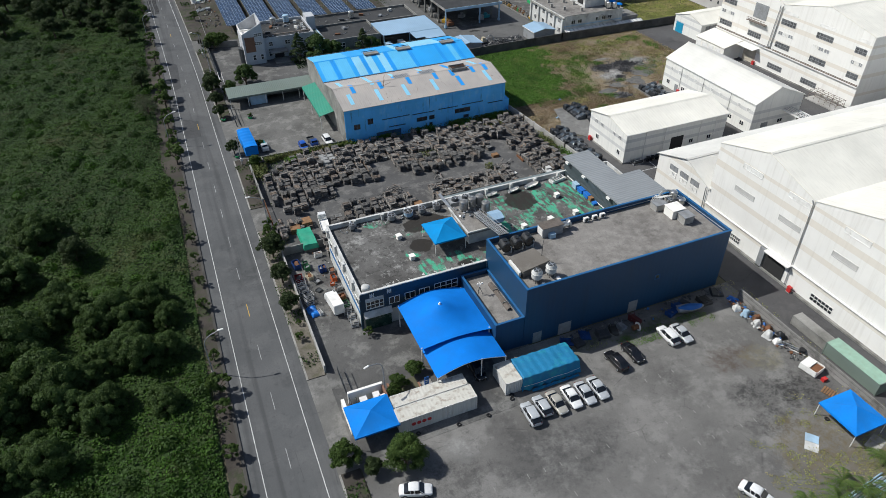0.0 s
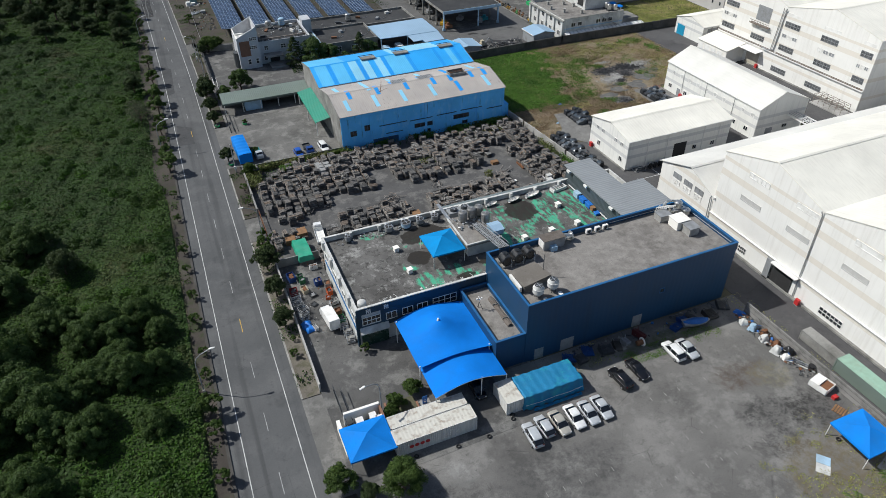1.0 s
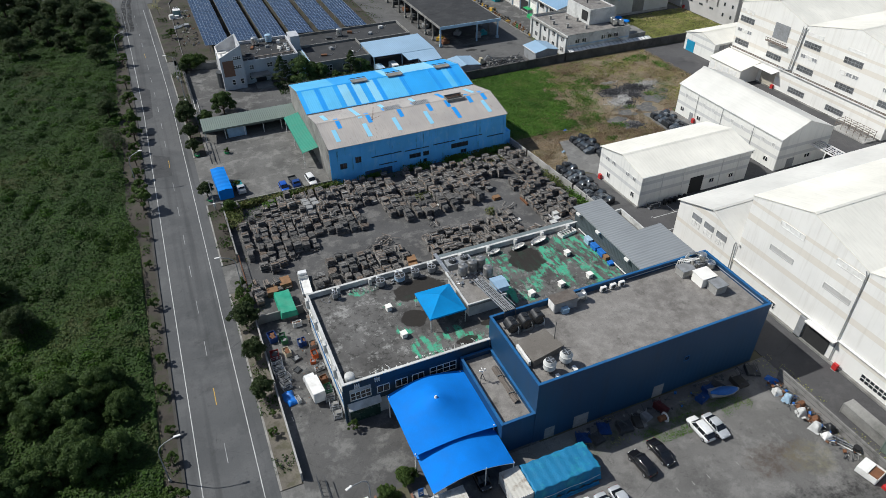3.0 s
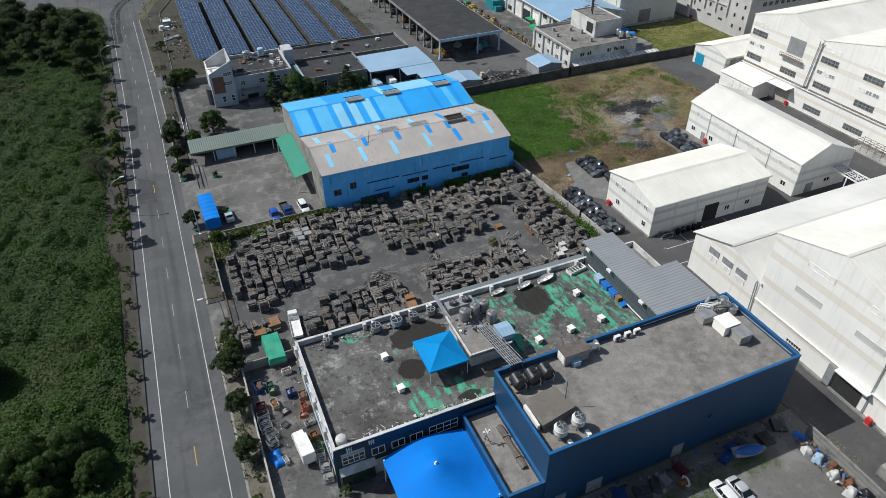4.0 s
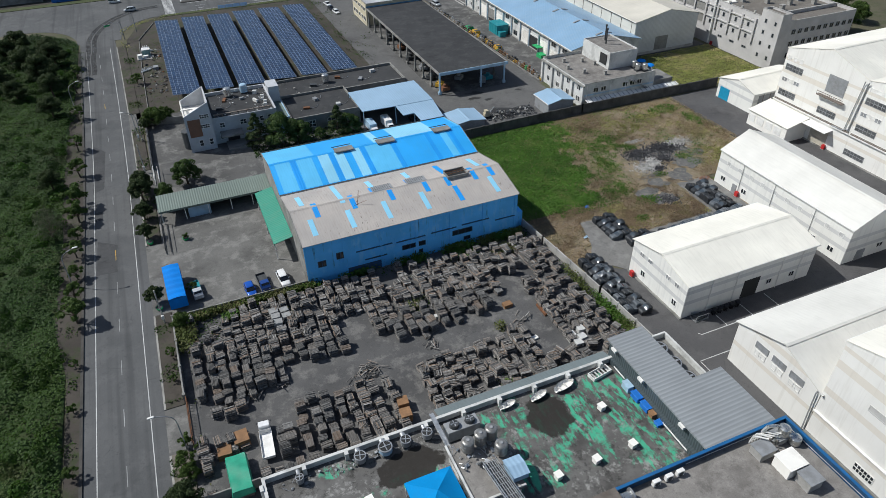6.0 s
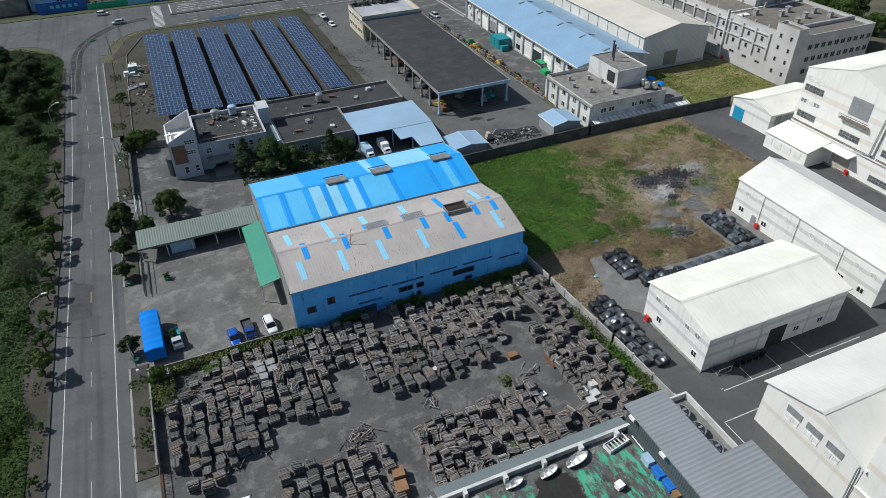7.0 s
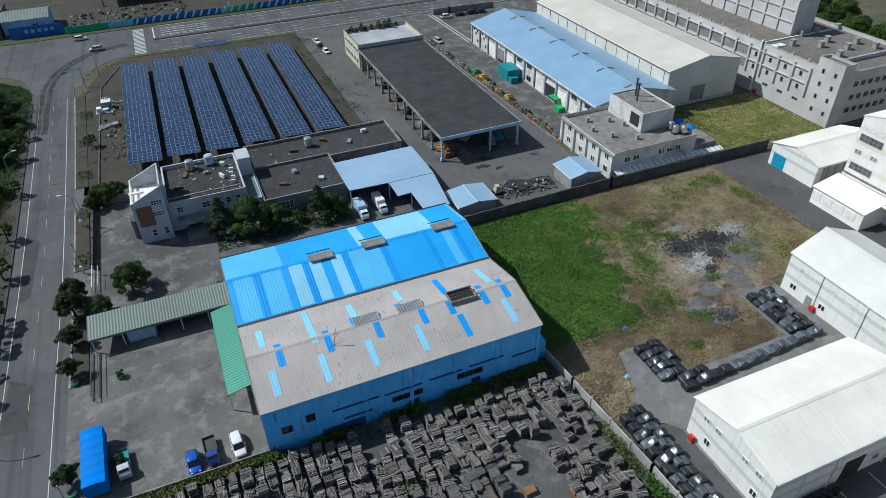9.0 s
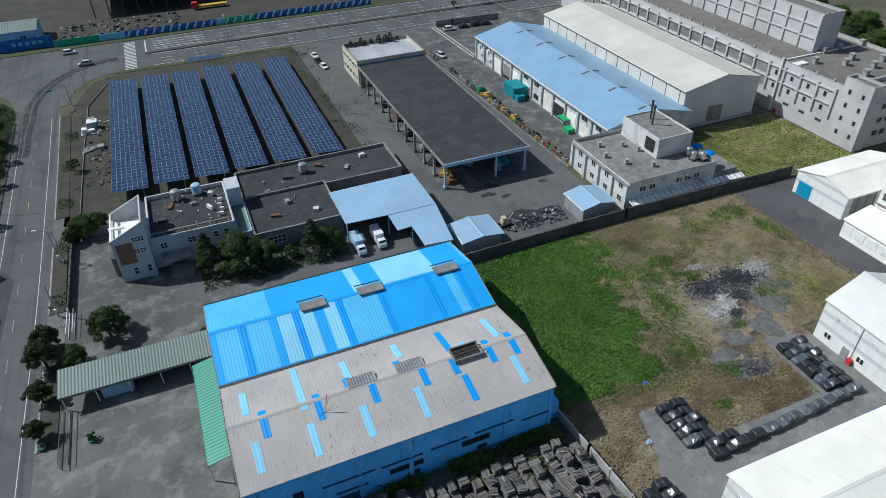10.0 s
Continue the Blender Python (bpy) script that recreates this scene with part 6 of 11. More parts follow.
# ---- beyond the cross road ----
hb = thing("site_hoarding", (0, 0, 0), "long painted hoarding in blues and greens along a road", "hoarding")
M["hoard_green"] = plain("hoarding_green", (0.03, 0.38, 0.2), 0.6, vary=0.3, scale=0.8, fine=4)
M["hoard_motif"] = plain("hoarding_motif", (0.55, 0.68, 0.74), 0.6, vary=0.15)
M["hoard_light"] = plain("hoarding_light", (0.2, 0.55, 0.7), 0.6, vary=0.2, scale=0.8, fine=4)
for i in range(40):
    x = 1.2 + i * 3.0
    mat = "hoard_green" if i in (0, 1, 2, 3, 4, 20, 21, 22, 23) else "hoard_light" if i in (5, 6, 7, 19) else "hoard_blue"
    part("panel", MB().box(x, 366.2, 0, x + 2.96, 366.32, 2.5), M[mat], hb)
    if i > 7:
        part("motif", MB().extrude([(x + 0.4, 0.3), (x + 1.2, 0.3), (x + 2.3, 2.3), (x + 1.5, 2.3)], "y", 366.0, 366.2), M["hoard_motif"], hb)
    part("post", MB().box(x - 0.06, 366.32, 0, x + 0.06, 366.45, 2.6), M["steel"], hb)
big = thing("sign_hoarding", (0, 0, 0), "dark blue printed fence boards at a street corner", "hoarding")
for i in range(6):
    part("panel", MB().box(-17.5 + i * 3.05, 368.0, 0, -14.5 + i * 3.05, 368.15, 4.2), M["hoard_blue"], big)
for i in range(5):
    part("mark", MB().box(-12.5 + i * 2.2, 367.9, 1.7, -11.2 + i * 2.2, 368.0, 2.9), M["hoard_light"], big)
bs = gable("blue_site_hut", -20, -4.0, 374, 388, 5.2, 6.6, "x", M["pale_blue"], M["sage_sheet"], "blue site hut with a weathered pale roof", "hut")
win(bs, "S", 374, -9, 2.2, 2.0, 1.2, 2, 1)
ws = flat("site_shed", -60, -21, 372, 400, 6.0, 0.2, M["old_wall"], M["dark_roof"], "dark low shed at a street corner", "shed")
slab("site_ground", rect(-120, 362, 320, 520), 0.0, M["verge"], "brown earth of a building site", "ground")
for x0, x1, y0, y1, z in ((14, 60, 398, 430, 8.0), (66, 120, 404, 440, 8.5), (128, 180, 392, 430, 7.0)):
    sd = thing("site_roof", (0, 0, 0), "long dark steel site roof on posts", "shed")
    part("roof", MB().box(x0, y0, z, x1, y1, z + 0.4), M["dark_roof"], sd)
    for i in range(9):
        x = x0 + 0.5 + (x1 - x0 - 1) * i / 8
        part("post", MB().box(x - 0.2, y0 + 0.3, 0, x + 0.2, y0 + 0.7, z), M["dark_steel"], sd)
    part("back", MB().box(x0, y1 - 0.4, 0, x1, y1, z), M["dark_steel"], sd)
slab("far_verge", rect(-120, 362.2, 320, 366), 0.15, M["median_grass"], "grass verge before a hoarding", "verge")
slab("near_verge", [(21.5, 328.4), (80, 328.4), (80, 330.9), (22.5, 330.9)], 0.14, M["median_grass"], "grass verge along a cross road", "verge")


# ---- forecourt: tents, canopies, containers ----
def tent(name, cx, cy, w, d, eave, top, base, label, turn=0.0, curve=0.12, mat="tent_pale"):
    t = thing(name, (cx, cy, base), label, "canopy tent", "blue canopy tents", turn=turn)

    mb, k = MB(), 6
    for side in range(4):
        m = Matrix.Rotation(side * math.pi / 2, 4, "Z")
        hw, hd = (w / 2, d / 2) if side % 2 == 0 else (d / 2, w / 2)
        mb.sheet(lambda a, b: m @ Vector(((2 * a - 1) * hw * (1 - b * 0.999), -hd * (1 - b * 0.999), eave + (top - eave) * b ** (1.0 + curve) - 0.06 * math.sin(math.pi * a) * math.sin(math.pi * b))), 4, k)
    part("canopy", mb, M[mat], t)
    e = 0.02
    for q in ((-w / 2, -d / 2 - e, w / 2, -d / 2), (-w / 2, d / 2, w / 2, d / 2 + e), (-w / 2 - e, -d / 2, -w / 2, d / 2), (w / 2, -d / 2, w / 2 + e, d / 2)):
        part("valance", MB().box(q[0], q[1], eave - 0.28, q[2], q[3], eave), M[mat], t)
    for sx in (-1, 1):
        for sy in (-1, 1):
            part("leg", MB().cyl((sx * (w / 2 - 0.12), sy * (d / 2 - 0.12), 0), 0.06, eave - 0.02, 8), M["white_metal"], t)
    return t


tent("small_tent", 14.2, 60.9, 6.6, 6.0, 2.6, 3.9, 0.03, "blue canvas pyramid tent beside a container", mat="tent_mid")
tent("corner_tent", 77.7, 34.5, 6.2, 6.4, 2.6, 3.9, 0.0, "blue canvas pyramid tent at a parking lot edge", mat="tent_mid")
tent("roof_tent", 37.7, 90.0, 6.0, 6.6, 2.7, 4.1, 6.95, "blue canvas pyramid tent on a factory roof")
# large peaked canopy and arched canopy before it
big = thing("peaked_canopy", (0, 0, 0.03), "large bright blue peaked membrane canopy over a forecourt", "canopy")


def peak(u, v):
    x = 24.8 + 12.4 * u
    y = 68.4 + 11.2 * v + 0.6 * math.sin(math.pi * u) * (v - 0.3)
    r = math.hypot((u - 0.47) * 1.1, v - 0.55)
    edge = 4.5 + 0.9 * math.sin(math.pi * u) * (1 - abs(2 * v - 1)) ** 0.6 + 0.75 * math.sin(math.pi * u) * (abs(2 * v - 1) ** 3)
    return (x, y, edge + 2.1 * max(0, 1 - r / 0.62) ** 1.9)


part("membrane", MB().sheet(peak, 22, 22), M["tent"], big, smooth=True)
part("finial", MB().cyl((30.4, 74.4, 7.0), 0.3, 0.5, 10, 0, 0.12), M["white_metal"], big)
for x, y in ((25.0, 68.6), (25.0, 79.2), (36.6, 68.7), (36.4, 79.4)):
    part("mast", MB().cyl((x, y, 0), 0.1, 4.7, 8), M["white_metal"], big)
arch = thing("arched_canopy", (0, 0, 0.03), "bright blue arched membrane canopy on white posts", "canopy")


def arc(u, v):
    return (25.2 + 11.6 * u, 62.9 + 6.4 * v, 3.5 + 1.3 * math.sin(math.pi * u) - 0.0 * v)


part("membrane", MB().sheet(arc, 18, 6), M["tent"], arch, smooth=True)
tr = MB()
for y in (62.95, 69.2):
    tr.path([(25.2 + 11.6 * i / 10, y, 3.42 + 1.3 * math.sin(math.pi * i / 10)) for i in range(11)], 0.07, 6)
part("hoop", tr, M["white_metal"], arch)
for x in (25.3, 32.6, 36.7):
    for y in (63.0, 69.1):
        part("post", MB().cyl((x, y, 0), 0.08, 3.5 + 1.3 * math.sin(math.pi * (x - 25.2) / 11.6), 8), M["white_metal"], arch)
M["cont_roof"] = sheeting("rusty_white_container_roof", (0.58, 0.56, 0.5), "x", 0.55, 0.6, dirt=(0.16, 0.09, 0.045), dirt_amt=0.95, streak=(0.8, 0.9, 1), strength=0.2)
M["cont_side"] = sheeting("white_container_side", (0.62, 0.62, 0.6), "x", 0.3, 0.6, dirt=(0.3, 0.25, 0.2), dirt_amt=0.4, streak=(2, 2, 0.2), strength=0.8)


def container(name, x0, y0, x1, y1, h, side, roof, label, z=0.0):
    c = thing(name, ((x0 + x1) / 2, (y0 + y1) / 2, z), label, "container")
    w, d = (x1 - x0) / 2, (y1 - y0) / 2
    part("body", MB().box(-w + 0.05, -d + 0.05, 0.12, w - 0.05, d - 0.05, h - 0.08), side, c)
    part("roof", MB().box(-w + 0.02, -d + 0.02, h - 0.08, w - 0.02, d - 0.02, h), roof, c)
    for sx in (-1, 1):
        for sy in (-1, 1):
            part("corner_post", MB().cbox(sx * (w - 0.06), sy * (d - 0.06), h / 2, 0.14, 0.14, h + 0.02), side, c)
    for sy in (-1, 1):
        part("rail", MB().cbox(0, sy * (d - 0.04), h - 0.06, 2 * w, 0.1, 0.14).cbox(0, sy * (d - 0.04), 0.1, 2 * w, 0.1, 0.16), side, c)
    return c


ct = container("shipping_container", 17.4, 58.1, 29.6, 60.7, 2.7, M["cont_side"], M["cont_roof"], "long white rust-streaked shipping container", 0.03)
for i in range(4):
    part("emblem", MB().cyl((0, 0, 0), 0.34, 0.02, 14, m=Matrix.Translation((-3.9 + i * 0.8, -1.27, 1.3)) @ Matrix.Rotation(math.pi / 2, 4, "X")), M["red"], ct, "faded red emblem disc")
ct2 = container("shipping_container", 17.6, 60.95, 29.4, 63.2, 2.6, M["cont_side"], M["cont_roof"], "second white container with rust-stained roof", 0.03)
container("white_box_container", 34.6, 58.6, 37.4, 63.0, 2.5, M["cont_side"], M["cont_roof"], "short dirty white container", 0.0)
wc = container("weathered_container", 84.0, 45.6, 86.0, 53.6, 1.9, M["old_wall"], M["old_wall"], "weathered grey crate container by a block wall")
wc.location.x = 87.2
gcn = container("green_container", 85.6, 36.6, 88.2, 46.4, 2.5, M["sage_sheet"], plain("pale_green_paint", (0.27, 0.42, 0.33), 0.6, vary=0.15, scale=0.8, dirt=(0.2, 0.22, 0.18)), "pale green shipping container behind a block wall")
tb = thing("tarpaulin_shed", (42.4, 60.6, 0), "blue tarpaulin draped over a box shed", "tarpaulin")


def drape(u, v):
    """Roof and skirts of a cloth thrown over a box."""
    x, y = -5.2 + 10.4 * u, -2.5 + 5.0 * v
    over = max(0, abs(x) - 4.9, abs(y) - 2.15)
    z = 2.75 - 8.0 * over if over else 2.75 + 0.03 * math.sin(x * 1.7 + y) * math.cos(y * 2.1) + 0.02 * math.sin(5 * x)
    wob = 0.05 * math.sin(9 * u + 23 * v)
    return (x + wob, y + 0.05 * math.sin(37 * u) * (1 + over * 4), max(0.2 + 0.14 * math.sin(41 * u + 27 * v), z))


part("sheet", MB().sheet(drape, 72, 44), M["tarp"], tb)
part("rope", MB().path([(-4.9, -2.45, 1.2), (-2.4, -2.5, 1.05), (0.2, -2.5, 1.2), (2.6, -2.52, 1.05), (4.9, -2.45, 1.2)], 0.03, 5), M["white_metal"], tb)
part("loose_fold", MB().sheet(lambda u, v: (-3.6 + 8.2 * u, -2.62 - 0.5 * v, 0.12 + 0.22 * math.sin(23 * u) ** 2 * (1 - v) + 0.1 * math.sin(9 * v)), 40, 5), M["tarp"], tb, "crumpled loose edge")
part("frame", MB().box(-4.8, -2.05, 0, 4.8, 2.05, 2.6), M["grey_metal"], tb)
# gatehouse corner: white walls and machines
gh = thing("white_enclosure", (0, 0, 0.03), "white walled enclosure with roof units", "enclosure")
part("wall", MB().box(12.2, 66.2, 0, 17.6, 66.6, 2.5), M["white_wall"], gh)
part("wall", MB().box(11.0, 60.6, 0, 11.5, 66.0, 2.0), M["white_wall"], gh)
part("wall", MB().box(17.4, 63.4, 0, 17.7, 66.2, 2.2), M["terracotta"], gh)
for i, (x, y, w, d, h) in enumerate(((14.2, 64.8, 1.0, 1.4, 1.7), (16.2, 65.0, 0.9, 1.0, 1.9), (17.0, 64.2, 0.9, 0.9, 1.9), (15.0, 63.8, 0.8, 0.7, 1.2))):
    o = tagged(shape("cabinet", MB().box(-w / 2, -d / 2, 0, w / 2, d / 2, h).box(-w / 2 - 0.05, -d / 2 - 0.05, h, w / 2 + 0.05, d / 2 + 0.05, h + 0.06), M["white_metal"]), "white metal cabinet in a walled corner", "cabinet", "white cabinets")
    o.location = (x, y, 0.03)
pl = thing("brick_planter", (0, 0, 0.03), "red brick edged planting bed", "planter")
part("edge", MB().box(18.6, 64.0, 0, 23.4, 64.3, 0.5).box(18.6, 64.3, 0, 18.9, 67.6, 0.5).box(23.1, 64.3, 0, 23.4, 66.0, 0.5), M["terracotta"], pl)
part("soil", MB().box(18.9, 64.3, 0, 23.1, 67.4, 0.35), M["earth"], pl)
nb_ = thing("notice_board", (24.4, 65.4, 0.03), "dark blue notice board on a pale base", "sign")
part("base", MB().box(-0.9, -1.0, 0, 0.9, 1.0, 0.12), M["concrete"], nb_)
part("board", MB().box(-0.35, -0.05, 0.12, 0.35, 0.05, 1.7), M["hoard_blue"], nb_)
part("bar", MB().box(-0.2, -0.07, 0.5, 0.2, -0.05, 0.65).box(-0.2, -0.07, 0.9, 0.2, -0.05, 1.05), M["white_metal"], nb_)
for x in (20.6, 23.6):
    part("wall_emblem", MB().box(x, 80.7, 6.75, x + 0.15, 80.82, 7.55).box(x + 0.3, 80.7, 6.75, x + 0.45, 80.82, 7.55).box(x + 0.05, 80.7, 7.1, x + 0.75, 80.82, 7.22).box(x + 0.6, 80.7, 6.75, x + 0.75, 80.82, 7.5), M["white_metal"], b1, "white raised wall emblem")

# ---- on the factory roofs ----
def ac_unit(x, y, z, w=0.9, d=0.45, h=0.75, turn=0.0, label="white air conditioner unit on a flat roof"):
    t = thing("air_conditioner", (x, y, z), label, "air conditioner", "air conditioners on roofs", turn=turn)
    part("case", MB().box(-w / 2, -d / 2, 0.1, w / 2, d / 2, h), M["white_metal"], t, bevel=0.03)
    part("grille", MB().cyl((0, 0, 0), h * 0.36, 0.03, 14, m=Matrix.Translation((0, -d / 2, h * 0.55)) @ Matrix.Rotation(math.pi / 2, 4, "X")), M["dark_steel"], t)
    part("foot", MB().box(-w / 2, -d / 2, 0, -w / 2 + 0.1, d / 2, 0.1).box(w / 2 - 0.1, -d / 2, 0, w / 2, d / 2, 0.1), M["dark_steel"], t)
    return t


for x, y in ((61.2, 80.4), (63.0, 80.4), (64.6, 80.4)):
    ac_unit(x, y, 11.0, 1.0, 0.5, 0.95)
for x, y in ((44.0, 78.4), (46.2, 78.4), (48.3, 78.5)):
    t = thing("black_water_tank", (x, y, 11.0), "black plastic horizontal water tank on a steel stand", "water tank", "black tanks on the roof")
    part("shell", MB().cyl((0, 0, -0.95), 0.95, 1.9, 18, m=Matrix.Translation((0, 0, 1.25)) @ Matrix.Rotation(math.pi / 2, 4, "X")), M["black_plastic"], t, smooth=False, bevel=0.12)
    part("lid", MB().cyl((0, 0, 2.15), 0.3, 0.14, 12), M["black_plastic"], t)
    part("stand", MB().box(-0.8, -0.9, 0, 0.8, -0.7, 0.35).box(-0.8, 0.7, 0, 0.8, 0.9, 0.35), M["steel"], t)
    part("pipe", MB().path([(0.5, -0.98, 1.6), (0.6, -1.15, 1.2), (0.6, -1.15, 0.15)], 0.05, 6), M["white_metal"], t)
hut = thing("roof_hut", (0, 0, 11.0), "low flat concrete hut on a factory roof", "hut")
part("body", MB().prism([(43.4, 70.8), (48.4, 71.8), (47.6, 75.4), (43.2, 74.8)], 0, 1.3), M["roof_slab"], hut)
part("top", MB().prism([(43.2, 70.6), (48.6, 71.6), (47.8, 75.6), (43.0, 75.0)], 1.3, 1.5), M["brown_roof"], hut)
part("louvre", MB().box(42.7, 71.0, 0.3, 43.1, 74.6, 1.2), M["white_metal"], hut)
part("mast", MB().rod((48.0, 73.2, 1.4), (48.3, 73.6, 4.2), 0.05), M["dark_steel"], hut)
for x, y in ((44.9, 69.2), (47.7, 69.6)):
    t = thing("cooling_tower", (x, y, 11.0), "round white rooftop cooling tower with a fan", "cooling tower", "cooling towers on the roof")
    part("bowl", MB().cyl((0, 0, 0.55), 0.5, 0.55, 22, 0, 0.88), M["off_white"], t)
    part("barrel", MB().cyl((0, 0, 1.1), 0.88, 0.8, 26, 0, 0.86), M["off_white"], t)
    part("rim", MB().cyl((0, 0, 1.86), 0.9, 0.08, 26), M["white_metal"], t)
    part("cone", MB().cyl((0, 0, 1.94), 0.84, 0.5, 26, 0, 0.64), M["off_white"], t)
    part("fan_ring", MB().cyl((0, 0, 2.44), 0.6, 0.04, 20), M["dark_steel"], t, "dark fan opening")
    bl_ = MB()
    for a in range(4):
        bl_.cbox(0.28, 0, 2.48, 0.5, 0.14, 0.02, m=Matrix.Rotation(a * math.pi / 2, 4, "Z"))
    part("blade", bl_, M["steel"], t)
    for a in range(4):
        part("leg", MB().rod((0.5 * math.cos(a * 1.57 + 0.8), 0.5 * math.sin(a * 1.57 + 0.8), 0), (0.5 * math.cos(a * 1.57 + 0.8), 0.5 * math.sin(a * 1.57 + 0.8), 0.6), 0.05), M["dark_steel"], t)
    part("frame", MB().box(0.3, -1.9, 0, 1.0, -1.8, 0.3).box(0.3, -1.2, 0, 1.0, -1.1, 0.3).box(0.4, -1.9, 0.25, 0.9, -1.0, 0.5), M["white_metal"], t)
M["rusty_top"] = plain("rust_stained_sheet", (0.14, 0.12, 0.105), 0.8, vary=0.3, scale=1.2, dirt=(0.08, 0.06, 0.045), dirt_amt=0.7)
ahu = thing("air_handler", (53.6, 80.0, 11.0), "grey box air handler with a duct on a roof edge", "air handler")
part("case", MB().box(-2.0, -1.0, 0, 2.0, 1.0, 1.9), M["grey_metal"], ahu, bevel=0.04)
part("louvre", MB().box(-2.06, -0.8, 0.3, -2.0, 0.8, 1.6), M["white_metal"], ahu)
part("top", MB().box(-2.1, -1.1, 1.9, 2.1, 1.1, 1.98), M["rusty_top"], ahu, "rust-stained lid")
part("duct", MB().cyl((0, 0, 0), 0.65, 1.8, 14, 0, 0.5, m=Matrix.Translation((2.0, 0, 1.0)) @ Matrix.Rotation(math.pi / 2, 4, "Y")), M["stainless"], ahu)
part("flange", MB().cyl((0, 0, 0), 0.85, 0.12, 14, m=Matrix.Translation((3.7, 0, 1.0)) @ Matrix.Rotation(math.pi / 2, 4, "Y")), M["steel"], ahu)
part("box", MB().box(-0.9, -1.7, 0, 0.2, -1.0, 0.9), M["pale_blue"], ahu)
for x, y, w, d, h, mat in ((75.6, 78.8, 2.2, 1.8, 1.3, "concrete"), (76.9, 76.0, 2.6, 2.4, 1.7, "white_wall"), (77.4, 73.5, 2.0, 2.0, 1.5, "concrete"), (79.0, 79.6, 1.6, 1.6, 1.0, "concrete")):
    t = thing("roof_plinth", (x, y, 11.0), "boxy white rendered vent housing on a roof", "vent housing", "vent housings on the roof")
    part("body", MB().box(-w / 2, -d / 2, 0, w / 2, d / 2, h), M[mat], t, bevel=0.03)
    part("lid", MB().box(-w / 2 - 0.12, -d / 2 - 0.12, h, w / 2 + 0.12, d / 2 + 0.12, h + 0.1), M["white_wall" if mat == "white_wall" else "grey_metal"], t)
for x, y, r, h in ((79.2, 79.4, 0.7, 1.1), (80.4, 78.4, 0.75, 0.9)):
    t = thing("steel_blower", (x, y, 12.1 if x < 80 else 11.0), "shiny steel blower drum with ducts", "blower", "blowers on the roof")
    part("drum", MB().cyl((0, 0, 0.2), r, h, 16).dome((0, 0, 0.2 + h), r, 0.25, 16, 3), M["stainless"], t, smooth=False)
    part("stand", MB().cyl((0, 0, 0), r * 0.7, 0.2, 8), M["dark_steel"], t)
    part("duct", MB().path([(0, 0, h), (-0.9, 0.5, h + 0.4), (-1.9, 0.9, h + 0.3), (-2.4, 1.0, h - 0.5)], 0.22, 10), M["stainless"], t)
pp = thing("pipe_cluster", (0, 0, 0), "white pipe bends beside steel blowers on a roof", "pipes")
for i in range(5):
    part("pipe", MB().path([(75.4 + i * 0.45, 80.6, 11.0), (75.4 + i * 0.45, 80.4, 12.6 + 0.2 * (i % 2)), (76.6 + i * 0.5, 79.2, 12.8)], 0.09, 6), M["white_metal"], pp)
edge_pipe = thing("roof_pipe_run", (0, 0, 0), "pale conduit pipe run along a parapet", "pipes")
part("pipe", MB().path([(66, 81.05, 11.5), (81.3, 81.05, 11.5), (81.45, 68, 11.5)], 0.06, 6), M["steel"], edge_pipe)
# vent cubes on the green roof
for x, y in ((30.5, 94.2), (30.6, 87.5), (53.1, 88.0), (58.8, 88.1), (64.4, 88.2), (64.2, 95.0)):
    t = thing("vent_cube", (x, y, 6.95), "small white vent cube on a painted roof", "vent", "vent cubes on the roof", turn=8)
    part("body", MB().box(-0.42, -0.42, 0, 0.42, 0.42, 0.8), M["white_wall"], t, bevel=0.03)
    part("cap", MB().box(-0.5, -0.5, 0.8, 0.5, 0.5, 0.9), M["white_wall"], t)
    part("grille", MB().box(0.42, -0.25, 0.3, 0.45, 0.25, 0.65), M["dark_steel"], t)
# penthouse with tanks and gantry
ph = thing("roof_penthouse", (0, 0, 6.95), "flat rooftop penthouse with stained slab roof", "penthouse")
part("body", MB().box(41.6, 87.6, 0, 47.6, 95.8, 2.3), M["off_white"], ph)
part("slab", MB().box(41.2, 87.2, 2.3, 48.0, 96.2, 2.6), M["roof_slab"], ph)
part("kerb", MB().box(41.2, 87.2, 2.6, 41.45, 96.2, 2.85).box(41.45, 87.2, 2.6, 48.0, 87.45, 2.85), M["off_white"], ph)
for x, y in ((43.6, 94.4), (45.5, 94.8), (47.1, 95.0), (47.2, 92.4)):
    t = thing("steel_water_tank", (x, y, 9.55), "upright stainless steel water tank on a roof", "water tank", "steel tanks on the penthouse")
    part("shell", MB().cyl((0, 0, 0.5), 0.8, 1.6, 22), M["tank_steel"], t)
    part("top", MB().dome((0, 0, 2.1), 0.8, 0.22, 22, 4), M["tank_steel"], t)
    part("lid", MB().cyl((0, 0, 2.3), 0.24, 0.1, 10), M["grey_metal"], t)
    for z in (0.9, 1.5, 2.05):
        part("band", MB().cyl((0, 0, z), 0.815, 0.05, 22), M["grey_metal"], t)
    for a in range(4):
        part("leg", MB().rod((0.6 * math.cos(a * 1.57 + 0.8), 0.6 * math.sin(a * 1.57 + 0.8), 0), (0.6 * math.cos(a * 1.57 + 0.8), 0.6 * math.sin(a * 1.57 + 0.8), 0.5), 0.05), M["dark_steel"], t)
cu = thing("chiller_unit", (44.9, 99.0, 6.95), "grey twin-fan chiller unit by a parapet", "chiller")
part("case", MB().box(-2.3, -0.9, 0.3, 2.3, 0.9, 2.2), M["grey_metal"], cu, bevel=0.03)
